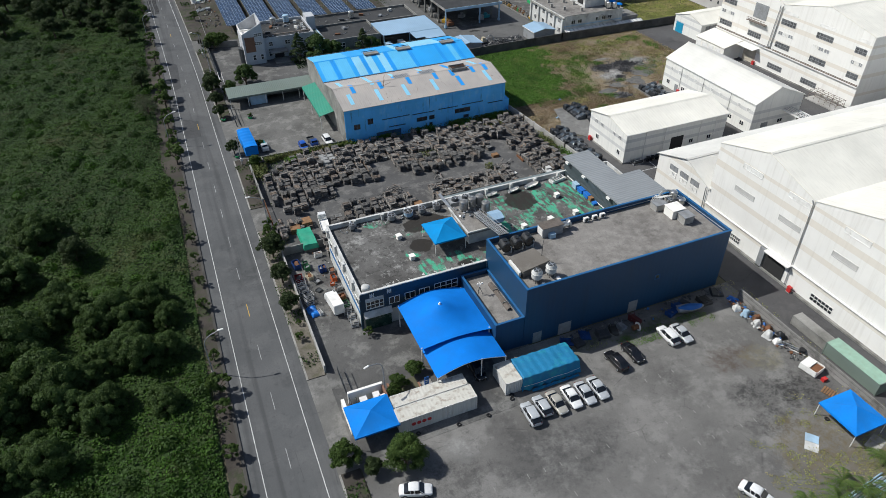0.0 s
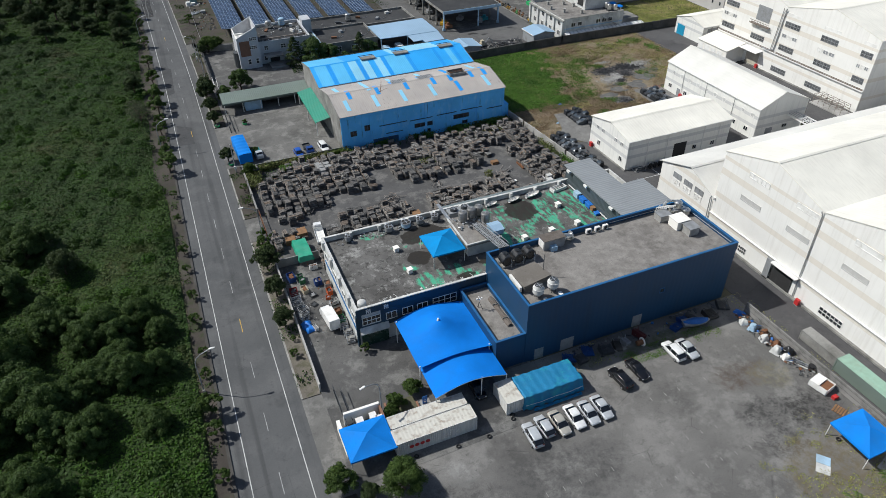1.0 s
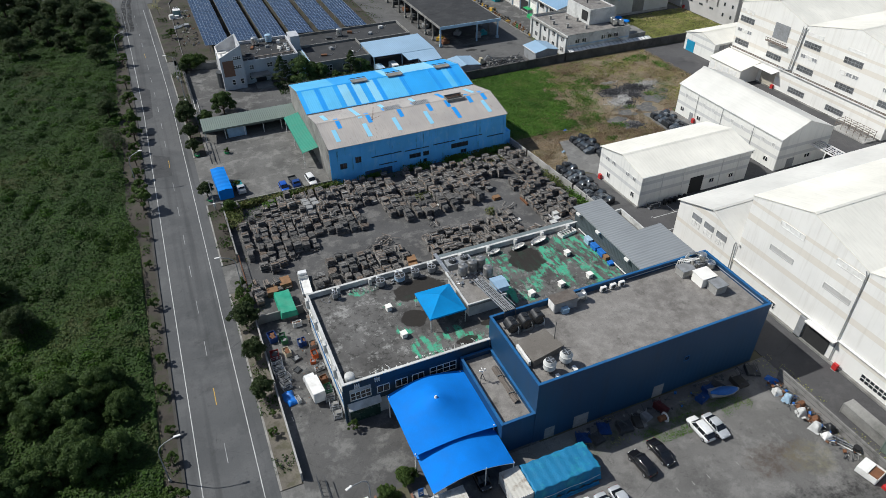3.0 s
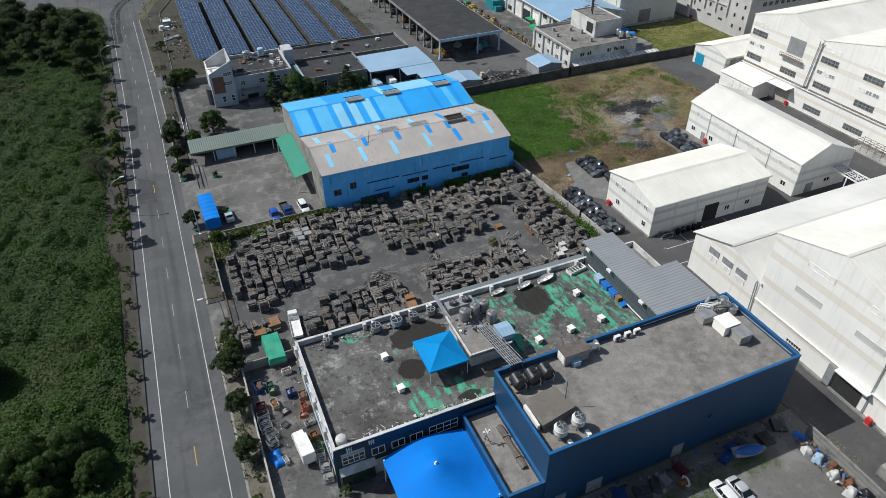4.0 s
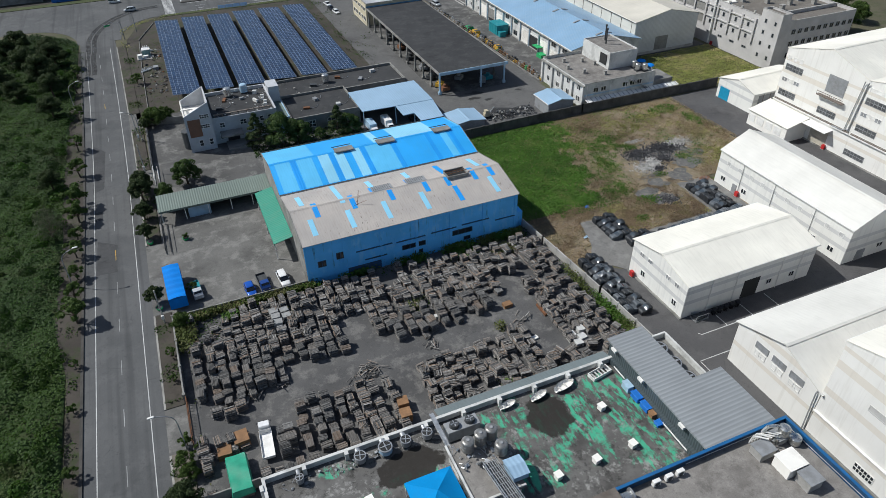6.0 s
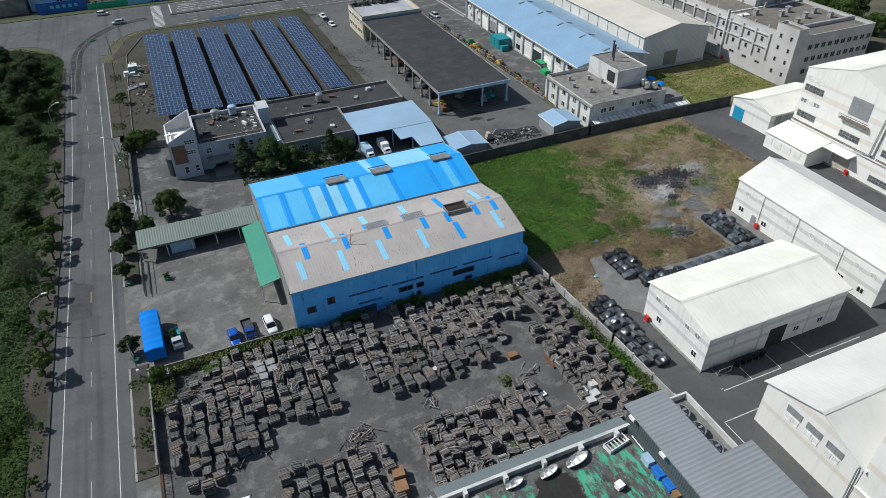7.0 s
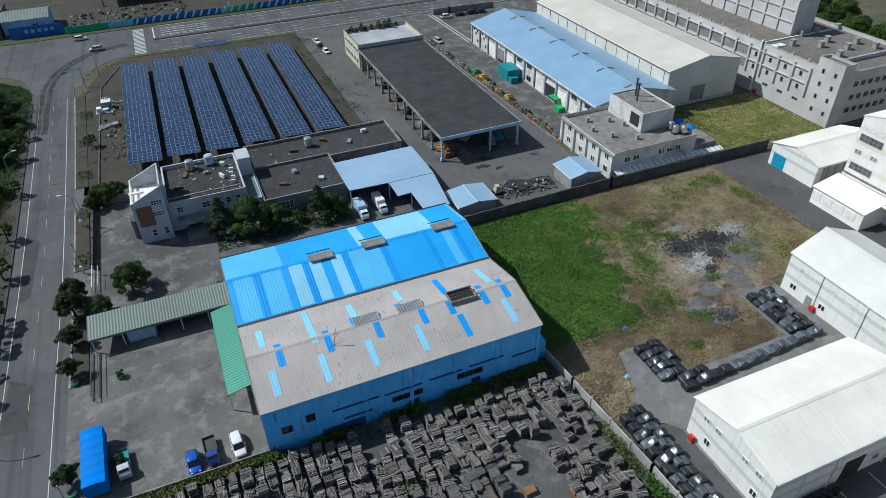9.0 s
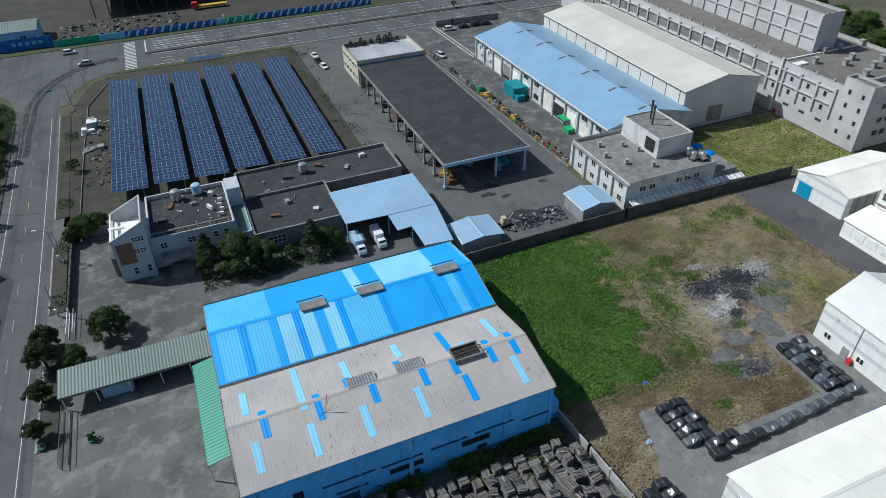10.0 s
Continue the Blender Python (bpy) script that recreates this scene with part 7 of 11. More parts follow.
for x in (-1.1, 1.1):
    part("fan_ring", MB().cyl((x, 0, 2.2), 0.7, 0.5, 16, 0, 0.6), M["dark_steel"], cu)
    bb = MB()
    for a in range(4):
        bb.cbox(0.25, 0, 0, 0.5, 0.15, 0.03, m=Matrix.Translation((x, 0, 2.72)) @ Matrix.Rotation(a * math.pi / 2, 4, "Z"))
    part("blade", bb, M["steel"], cu)
part("foot", MB().box(-2.2, -0.8, 0, -2.0, 0.8, 0.3).box(2.0, -0.8, 0, 2.2, 0.8, 0.3), M["dark_steel"], cu)
gan = thing("pipe_gantry", (0, 0, 0), "steel pipe bridge between two flat roofs", "pipe bridge")
for x in (44.2, 45.9):
    part("rail", MB().rod((x, 91.5, 10.3), (x + 0.1, 81.0, 12.5), 0.07, 6), M["steel"], gan)
    part("rail", MB().rod((x, 91.5, 10.9), (x + 0.1, 81.0, 13.1), 0.05, 6), M["steel"], gan)
for i in range(5):
    part("pipe", MB().rod((44.45 + i * 0.3, 91.6, 10.42), (44.55 + i * 0.3, 80.9, 12.6), 0.06, 6), M["grey_metal" if i % 2 else "steel"], gan)
part("deck", MB().extrude([(91.5, 10.2), (81.0, 12.4), (81.0, 12.44), (91.5, 10.24)], "x", 44.2, 45.95), M["dark_steel"], gan)
for i in range(12):
    y, z = 91.4 - i * 0.93, 10.32 + i * 0.195
    part("rung", MB().box(44.15, y - 0.04, z - 0.06, 46.0, y + 0.04, z + 0.02), M["steel"], gan)
part("trestle", MB().rod((44.2, 80.6, 11.0), (44.2, 80.9, 12.6), 0.07).rod((46.0, 80.6, 11.0), (46.0, 80.9, 12.6), 0.07), M["dark_steel"], gan)
part("trestle", MB().rod((44.2, 91.4, 9.4), (44.2, 91.4, 10.9), 0.07).rod((46.0, 91.4, 9.4), (46.0, 91.4, 10.9), 0.07), M["dark_steel"], gan)
part("north_run", MB().box(41.4, 95.5, 9.3, 42.0, 101.8, 9.5).rod((41.5, 95.5, 9.6), (41.5, 102, 9.3), 0.08).rod((41.9, 95.5, 9.6), (41.9, 102, 9.3), 0.08), M["steel"], gan, "pipe run on brackets")
bluebox = thing("blue_tank_box", (47.6, 89.6, 9.55), "light blue covered tank on a penthouse edge", "tank")
part("body", MB().box(-0.9, -1.5, 0, 1.2, 1.2, 1.0), M["pale_blue"], bluebox, bevel=0.05)
part("cover", MB().extrude([(-1.6, 1.0), (1.3, 1.0), (-0.1, 1.35)], "x", -1.0, 1.3), M["sky_sheet"], bluebox)
# fans and drums along the north parapet
for x, r in ((23.4, 0.5), (31.2, 0.75), (34.6, 0.9), (37.4, 0.7), (40.4, 0.7)):
    t = thing("extract_fan", (x, 100.2, 6.95), "round grey extract fan housing by a parapet", "fan", "fans along the parapet")
    part("housing", MB().cyl((0, 0, 0.5), r, 0.8, 14), M["grey_metal" if x != 34.6 else "pale_blue"], t)
    part("rim", MB().cyl((0, 0, 1.3), r * 1.06, 0.12, 16), M["steel"], t)
    part("opening", MB().cyl((0, 0, 1.42), r * 0.88, 0.02, 16), M["dark_open"], t, "dark fan opening")
    bld = MB().cyl((0, 0, 1.44), r * 0.2, 0.1, 8)
    for a in range(4):
        bld.cbox(r * 0.45, 0, 1.47, r * 0.8, 0.12, 0.03, m=Matrix.Rotation(a * math.pi / 2 + x, 4, "Z"))
    part("blade", bld, M["steel"], t)
    part("stand", MB().box(-r * 0.7, -r * 0.7, 0, r * 0.7, r * 0.7, 0.5), M["dark_steel"], t)
    part("duct", MB().path([(0, 0.6, 0.9), (0, 1.4, 0.9)], r * 0.5, 10), M["steel"], t)
dm = thing("roof_dome_vent", (20.4, 82.2, 6.95), "rounded pale vent drum at a roof corner", "vent")
part("drum", MB().cyl((0, 0, 0), 0.75, 1.1, 16).dome((0, 0, 1.1), 0.75, 0.4, 16, 4), M["off_white"], dm, smooth=False)
for i, (x, y, w, d, h, mat) in enumerate(((69.6, 96.6, 0.9, 1.5, 1.1, "pale_blue"), (69.7, 94.6, 0.9, 1.6, 0.9, "bright_blue"), (69.8, 92.6, 0.9, 1.6, 0.9, "bright_blue"), (69.8, 91.2, 0.8, 0.9, 0.8, "fresh_wood"), (69.9, 89.7, 1.3, 0.9, 0.5, "bright_blue"))):
    o = tagged(shape("storage_bin", MB().box(-w / 2, -d / 2, 0, w / 2, d / 2, h * 0.85).box(-w / 2 - 0.06, -d / 2 - 0.06, h * 0.85, w / 2 + 0.06, d / 2 + 0.06, h), M[mat], bevel=0.03), "plastic storage bin with lid by a wall", "bin", "bins on the roof")
    o.location = (x, y, 6.95)
for x, y, turn, sc in ((61.6, 100.4, 12, 1.0), (57.4, 100.3, 14, 0.8), (52.6, 100.6, 8, 0.75)):
    t = thing("dinghy", (x, y, 6.95), "small open white fibreglass boat by a roof parapet", "boat", "boats on the roof", turn=turn)

    def bow(u):
        return 0.72 * math.sin(math.pi * min(0.86, 0.14 + 0.72 * u)) ** 0.7 * (1 if u < 0.75 else 1 - ((u - 0.75) / 0.25) ** 2 * 0.85)

    part("hull", MB().sheet(lambda u, v: ((u - 0.5) * 3.4 * sc, (2 * v - 1) * bow(u) * sc, 0.08 + 0.5 * abs(2 * v - 1) ** 3 * sc + 0.12 * u), 14, 10), M["white_wall"], t, smooth=True)
    part("rim", MB().path([((u / 10 - 0.5) * 3.4 * sc, -bow(u / 10) * sc, 0.1 + 0.5 * sc + 0.012 * u) for u in range(11)], 0.05, 5).path([((u / 10 - 0.5) * 3.4 * sc, bow(u / 10) * sc, 0.1 + 0.5 * sc + 0.012 * u) for u in range(11)], 0.05, 5), M["grey_metal"], t)
    for u in (0.25, 0.55):
        part("seat", MB().box((u - 0.5) * 3.4 * sc - 0.12, -bow(u) * 0.85 * sc, 0.36, (u - 0.5) * 3.4 * sc + 0.12, bow(u) * 0.85 * sc, 0.42), M["off_white"], t)
wt = thing("white_rack", (67.6, 100.5, 6.95), "flat white metal rack with slats by a parapet", "rack", turn=10)
part("frame", MB().box(-1.7, -0.7, 0.0, 1.7, -0.6, 0.6).box(-1.7, 0.6, 0.0, 1.7, 0.7, 0.6).box(-1.7, -0.6, 0.0, -1.6, 0.6, 0.6).box(1.6, -0.6, 0.0, 1.7, 0.6, 0.6), M["white_metal"], wt)
for i in range(5):
    part("slat", MB().box(-1.3 + i * 0.6, -0.6, 0.35, -1.1 + i * 0.6, 0.6, 0.45), M["off_white"], wt)
mast = thing("weather_mast", (38.2, 75.8, 5.5), "white lattice mast with sensors on an annex roof", "mast")
part("tripod", MB().rod((-0.5, -0.4, 0), (0, 0, 1.6), 0.04).rod((0.5, -0.4, 0), (0, 0, 1.6), 0.04).rod((0, 0.6, 0), (0, 0, 1.6), 0.04), M["dark_steel"], mast)
part("head", MB().rod((0, 0, 1.5), (0, 0, 2.6), 0.05).box(-0.4, -0.05, 2.1, 0.4, 0.05, 2.2).box(-0.05, -0.4, 2.35, 0.05, 0.4, 2.45).cyl((0.4, 0, 2.15), 0.14, 0.25, 8).cyl((-0.4, 0, 2.15), 0.14, 0.25, 8), M["white_metal"], mast)
dk = thing("rolled_sheeting", (41.0, 73.8, 5.5), "crumpled brown sheeting rolled up along a blue wall", "sheeting")
part("roll", MB().sheet(lambda u, v: ((u - 0.5) * (0.9 + 0.12 * math.sin(9 * v)), -3.6 + 7.2 * v, 0.02 + (0.42 + 0.1 * math.sin(13 * v + 4 * u)) * math.sin(math.pi * u) ** 0.6 + 0.05 * math.sin(21 * u + 6 * v)), 14, 30), M["rusty_top"], dk)
part("tie", MB().box(-0.46, -1.9, 0.0, 0.46, -1.82, 0.5).box(-0.46, 1.6, 0.0, 0.46, 1.68, 0.5), M["old_wall"], dk)


# ---- vehicles ----
def car_paint(name, c, rough=0.3, metal=0.3):
    k = Nodes(name)
    col = k.mix(k.ramp(k.noise(1.5, 4), 0.35, 0.7), c, tuple(v * 0.85 for v in c))
    k.bsdf.inputs["Coat Weight"].default_value = 0.6
    k.bsdf.inputs["Coat Roughness"].default_value = 0.08
    return k.done(col, rough, metal, 0.5)


P = {"silver": car_paint("silver_paint", (0.52, 0.54, 0.56), 0.35, 0.15), "white": car_paint("white_car_paint", (0.8, 0.8, 0.79), 0.3, 0.0), "beige": car_paint("champagne_paint", (0.45, 0.43, 0.38), 0.35, 0.15), "black": car_paint("black_paint", (0.012, 0.012, 0.014), 0.2, 0.2), "blue": car_paint("blue_car_paint", (0.01, 0.1, 0.5), 0.3, 0.2), "navy": car_paint("navy_truck_paint", (0.015, 0.06, 0.25), 0.35, 0.1)}
M["car_glass"] = plain("car_glass", (0.012, 0.014, 0.018), 0.06, vary=0.2, bump=0.0, spec=0.7)
M["lamp_red"] = plain("tail_lamp", (0.16, 0.012, 0.012), 0.25, vary=0.1, bump=0)
M["lamp_clear"] = plain("head_lamp", (0.7, 0.72, 0.75), 0.12, vary=0.1, bump=0)
wheel_mesh = {}


def wheel(parent, x, y, r=0.31):
    if r not in wheel_mesh:
        a = MB().cyl((0, 0, -0.1), r, 0.2, 14, m=Matrix.Rotation(math.pi / 2, 4, "Y")).mesh("tyre")
        a.materials.append(M["rubber"])
        b = MB().cyl((0, 0, -0.105), r * 0.62, 0.21, 10, m=Matrix.Rotation(math.pi / 2, 4, "Y")).mesh("rim")
        b.materials.append(M["steel"])
        wheel_mesh[r] = a, b
    w = part("wheel", wheel_mesh[r][0], None, parent)
    w.location = (x, y, r)
    part("rim", wheel_mesh[r][1], None, w)


def loft(stations, ring):
    """Sections along y, each (y, ring of (x, z)), closed at both ends."""
    mb = MB()
    n = len(ring(*stations[0][1:]))
    vs = [(x, s[0], z) for s in stations for x, z in ring(*s[1:])]
    fs = [(j * n + i, j * n + (i + 1) % n, (j + 1) * n + (i + 1) % n, (j + 1) * n + i) for j in range(len(stations) - 1) for i in range(n)]
    fs += [tuple(range(n - 1, -1, -1)), tuple((len(stations) - 1) * n + i for i in range(n))]
    return mb.add(vs, fs)


def car(name, paint, label, kind="sedan", category="car", group="parked cars"):
    """A car along y with its nose towards -y."""
    c = thing(name, (0, 0, 0), label, category, group)
    ln = {"sedan": 4.5, "hatch": 4.1, "suv": 4.6, "mpv": 4.5}[kind]
    h = {"sedan": 1.43, "hatch": 1.48, "suv": 1.68, "mpv": 1.66}[kind]
    f, b = -ln / 2, ln / 2
    belt = 0.92 if kind in ("sedan", "hatch") else 1.02
    ring = lambda w, lo, hi: [(-w * 0.9, lo), (-w, lo + 0.16), (-w, hi - 0.2), (-w * 0.93, hi - 0.05), (-w * 0.72, hi), (w * 0.72, hi), (w * 0.93, hi - 0.05), (w, hi - 0.2), (w, lo + 0.16), (w * 0.9, lo)]
    hood = belt - 0.16
    tail = belt + (0.0 if kind == "sedan" else 0.06)
    st = [(f, 0.6, 0.34, hood - 0.26), (f + 0.06, 0.72, 0.28, hood - 0.15), (f + 0.22, 0.81, 0.22, hood - 0.06), (f + 0.55, 0.85, 0.2, hood), (f + 1.15, 0.88, 0.2, belt - 0.04), (0, 0.89, 0.2, belt), (b - 1.0, 0.88, 0.2, tail), (b - 0.38, 0.84, 0.22, tail), (b - 0.16, 0.81, 0.26, tail - 0.05), (b - 0.04, 0.73, 0.34, tail - 0.16), (b, 0.62, 0.42, tail - 0.26)]
    part("body", loft(st, ring), paint, c, smooth=True)
    ws, rf, rr, rb = (f + 1.1, f + 1.85, b - 1.45, b - 0.72) if kind == "sedan" else (f + 1.0, f + 1.7, b - 0.75, b - 0.12)
    gr = lambda w, lo, hi: [(-w, lo), (-w * (0.99 if hi - lo < 0.1 else 0.84), hi), (w * (0.99 if hi - lo < 0.1 else 0.84), hi), (w, lo)]
    part("window", loft([(ws, 0.78, belt - 0.08, belt - 0.02), (rf, 0.82, belt - 0.05, h - 0.05), (rr, 0.81, belt - 0.05, h - 0.05), (rb, 0.74, belt - 0.05, belt + 0.02 if kind == "sedan" else belt + 0.12)], gr), M["car_glass"], c, "dark tinted glass")
    part("roof", loft([(rf - 0.12, 0.62, h - 0.1, h - 0.05), (rf + 0.15, 0.69, h - 0.09, h - 0.005), (0.25, 0.7, h - 0.09, h + 0.015), (rr - 0.1, 0.68, h - 0.09, h - 0.005), (rr + 0.14, 0.6, h - 0.1, h - 0.05)], lambda w, lo, hi: [(-w, lo), (-w * 0.96, hi - 0.02), (-w * 0.8, hi), (w * 0.8, hi), (w * 0.96, hi - 0.02), (w, lo)]), paint, c, smooth=True)
    for s in (-1, 1):
        pil = MB().rod((s * 0.8, rr - 0.2, belt - 0.02), (s * 0.67, rr - 0.05, h - 0.06), 0.045, 5).rod((s * 0.83, 0.1, belt - 0.02), (s * 0.7, 0.12, h - 0.05), 0.04, 5).rod((s * 0.79, ws + 0.08, belt - 0.05), (s * 0.68, rf, h - 0.06), 0.035, 5)
        part("pillar", pil, paint, c)
        part("headlight", MB().cbox(s * 0.54, f + 0.2, hood - 0.14, 0.28, 0.2, 0.1), M["lamp_clear"], c)
        part("taillight", MB().cbox(s * 0.56, b - 0.08, tail - 0.17, 0.2, 0.12, 0.12), M["lamp_red"], c)
        part("mirror", MB().cbox(s * 0.98, ws + 0.5, belt + 0.06, 0.18, 0.1, 0.13), paint, c)
        for y in (f + 0.85, b - 0.85):
            wheel(c, s * 0.8, y)
    part("bumper", MB().cbox(0, f + 0.03, 0.42, 1.4, 0.12, 0.12).cbox(0, b - 0.03, 0.45, 1.4, 0.12, 0.12), M["dark_steel"], c)
    return c


proto = {}
for i, (x, y, turn, col, kind) in enumerate(((36.2, 53.6, 178, "silver", "mpv"), (38.5, 54.3, 180, "silver", "hatch"), (40.8, 54.0, 2, "beige", "sedan"), (43.4, 54.1, 0, "white", "sedan"), (45.7, 53.9, 0, "silver", "sedan"), (48.0, 54.0, 0, "silver", "sedan"), (53.8, 57.6, 184, "black", "suv"), (57.3, 58.1, 3, "black", "sedan"), (65.0, 59.0, 180, "white", "suv"), (67.4, 58.6, 2, "silver", "sedan"), (16.2, 48.6, 70, "white", "sedan"), (57.0, 30.6, 25, "white", "sedan"), (32.6, 64.6, 0, "black", "mpv"), (30.9, 149.6, 5, "white", "suv"), (6.2, 356.6, 90, "white", "suv"), (11.6, 342.0, 268, "silver", "suv"), (84.6, 315.4, 8, "white", "sedan"), (84.4, 309.6, 6, "black", "sedan"), (85.0, 304.0, 8, "white", "hatch"), (137.4, 320.8, 84, "white", "suv"), (143.5, 321.4, 90, "black", "sedan"), (148.5, 321.4, 90, "black", "suv"), (123.8, 296.6, 10, "silver", "suv"), (78.0, 203.6, 0, "black", "sedan"), (152.5, 321, 88, "black", "hatch"), (24.6, 149.0, 4, "blue", "hatch"))):
    key = (col, kind)
    base = 0.03 if 10.6 < x < 35 and 56 < y < 185 else 0.02
    m = pose(x, y, base, 0, 0, turn)
    word = {"mpv": "people carrier", "hatch": "hatchback", "sedan": "saloon car", "suv": "estate or off-road car"}[kind]
    if key in proto:
        copy_thing(proto[key], m)
    else:
        lab = {"silver": "silver", "white": "clean white", "beige": "champagne coloured", "black": "glossy black", "blue": "bright blue"}[col]
        proto[key] = car("car", P[col], lab + " " + word + " parked on grey paving", kind)
        proto[key].matrix_basis = m


def flatbed(x, y, turn, paint, label, box=None, bed="dark_steel", ln=5.4, z=0.03):
    t = thing("truck", (x, y, z), label, "truck", turn=turn)
    f = -ln / 2
    part("cab", loft([(f, 0.8, 0.45, 1.2), (f + 0.15, 0.86, 0.4, 1.35), (f + 0.55, 0.84, 0.4, 1.95), (f + 1.5, 0.84, 0.4, 2.0), (f + 1.6, 0.84, 0.4, 1.9)], lambda w, lo, hi: [(-w, lo), (-w, 1.1), (-w * 0.9, hi), (w * 0.9, hi), (w, 1.1), (w, lo)]), paint, t)
    part("windscreen", MB().add([(-0.7, f + 0.14, 1.32), (0.7, f + 0.14, 1.32), (0.66, f + 0.5, 1.9), (-0.66, f + 0.5, 1.9), (-0.7, f + 0.24, 1.3), (0.7, f + 0.24, 1.3), (0.66, f + 0.56, 1.86), (-0.66, f + 0.56, 1.86)], [(0, 1, 2, 3), (7, 6, 5, 4), (0, 4, 5, 1), (2, 6, 7, 3), (1, 5, 6, 2), (3, 7, 4, 0)]), M["car_glass"], t)
    part("chassis", MB().box(-0.4, f + 0.6, 0.42, 0.4, -f, 0.62), M["dark_steel"], t)
    part("bed", MB().box(-0.88, f + 1.75, 0.66, 0.88, -f, 0.76).box(-0.9, f + 1.75, 0.76, -0.84, -f, 1.1).box(0.84, f + 1.75, 0.76, 0.9, -f, 1.1).box(-0.9, -f - 0.06, 0.76, 0.9, -f, 1.1).box(-0.9, f + 1.75, 0.76, 0.9, f + 1.81, 1.5), M[bed] if bed in M else bed, t)
    if box:
        part("box", MB().box(-0.92, f + 1.9, 0.8, 0.92, -f - 0.02, 2.7), M[box], t, bevel=0.04)
    for s in (-1, 1):
        part("headlight", MB().cbox(s * 0.6, f + 0.02, 0.75, 0.28, 0.1, 0.16), M["lamp_clear"], t)
        part("mirror", MB().cbox(s * 1.0, f + 0.4, 1.6, 0.12, 0.08, 0.3), M["dark_steel"], t)
        for yy in (f + 0.8, -f - 1.0):
            wheel(t, s * 0.74, yy, 0.34)
    return t


flatbed(27.2, 149.9, 4, P["navy"], "blue pickup truck with an empty dark bed", None, "dark_steel", 5.0)
flatbed(16.0, 88.4, 186, P["white"], "white box truck parked in a storage yard", "white_metal", "white_metal", 5.6)
flatbed(65.9, 201.6, 2, P["white"], "white delivery truck with a blue-topped box", "pale_blue", "white_metal", 6.0, 0.02)
flatbed(70.4, 202.2, 2, P["white"], "white delivery truck under a canopy", "white_metal", "white_metal", 6.0, 0.02)
flatbed(20.7, 113.6, 176, P["white"], "white flatbed truck with loaded bed in a yard", None, "white_metal", 6.4, 0.02)
flatbed(15.4, 152.6, 6, P["silver"], "small truck with a turquoise bed", None, "teal", 5.0)
bt = thing("covered_truck", (12.0, 153.6, 0.03), "long truck under a bright blue cover", "truck", turn=2)
part("cover", MB().sheet(lambda u, v: (-1.5 + 3.0 * u, -5.2 + 10.4 * v, 3.25 + 0.18 * math.sin(math.pi * u) + 0.05 * math.sin(v * 40)), 8, 30), M["tent_mid"], bt, "bright blue canvas cover")
part("side", MB().box(-1.5, -5.2, 1.0, -1.42, 5.2, 3.24).box(1.42, -5.2, 1.0, 1.5, 5.2, 3.24).box(-1.42, -5.2, 1.0, 1.42, -5.12, 3.24).box(-1.42, 5.12, 1.0, 1.42, 5.2, 3.24), M["tent_mid"], bt)
part("chassis", MB().box(-1.2, -5.0, 0.55, 1.2, 5.0, 0.98), M["dark_steel"], bt)
for s in (-1, 1):
    for y in (-3.6, -2.5, 3.4):
        wheel(bt, s * 1.15, y, 0.5)

# half car bodies under plastic wrap
M["wrap"] = plain("black_wrap", (0.026, 0.029, 0.034), 0.5, vary=0.4, scale=1.2, fine=5, bump=0.8, rand=True, spec=0.4, dirt=(0.05, 0.055, 0.06), dirt_amt=0.6, dist=0.06)
# the pale patches are film highlights put into the colour through the dirt argument
M["wrap_grey"] = plain("grey_wrap", (0.085, 0.098, 0.112), 0.5, vary=0.35, scale=1.2, fine=5, bump=0.8, rand=True, spec=0.5, dist=0.06, dirt=(0.3, 0.32, 0.34), dirt_amt=0.6)


def wrapped_mesh(mat, seed):
    """The cut-off front half of a car: rounded nose, bonnet, raked screen and roof, under a loose film."""
    rr = random.Random(seed)
    st = [(-1.28, 0.5, 0.12, 0.52), (-1.2, 0.68, 0.08, 0.68), (-1.0, 0.78, 0.06, 0.8), (-0.6, 0.83, 0.05, 0.9), (-0.28, 0.85, 0.05, 0.97), (0.0, 0.85, 0.05, 1.16), (0.34, 0.84, 0.05, 1.36), (0.7, 0.83, 0.05, 1.42), (1.08, 0.82, 0.05, 1.4), (1.2, 0.78, 0.07, 1.3), (1.24, 0.7, 0.1, 1.18)]
    ring = []
    for x, w, lo, hi in st:
        cab = max(0.0, hi - 0.98)
        sh = min(hi, 0.92)
        pts = [(-w, lo), (-w * 1.02, 0.45 * sh), (-w, sh - 0.06), (-w * (1 - 0.2 * cab), 0.5 * (sh + hi)), (-w * (0.86 - 0.22 * cab), hi - 0.04), (-w * 0.5, hi + 0.02), (0, hi + 0.035)]
        pts += [(-y, z) for y, z in reversed(pts[:-1])]
        ring.append([(x + rr.uniform(-0.015, 0.015), y + rr.uniform(-0.015, 0.015), z + rr.uniform(-0.02, 0.02)) for y, z in pts])
    n = len(ring[0])
    mb = MB().add([p for r_ in ring for p in r_], [])
    for j in range(len(ring) - 1):
        for i in range(n - 1):
            screen = j in (4, 5) and 3 < i < n - 5 or j in (6, 7) and i in (3, n - 5)
            mb.f.append((j * n + i, j * n + i + 1, (j + 1) * n + i + 1, (j + 1) * n + i))
            mb.m.append(1 if screen else 0)
    mb.f += [tuple(range(n - 1, -1, -1)), tuple((len(ring) - 1) * n + i for i in range(n))]
    mb.m += [0, 0]
    me = mb.mesh("wrapped_body")
    me.materials.append(mat)
    me.materials.append(M["wrap_glass"])
    return me


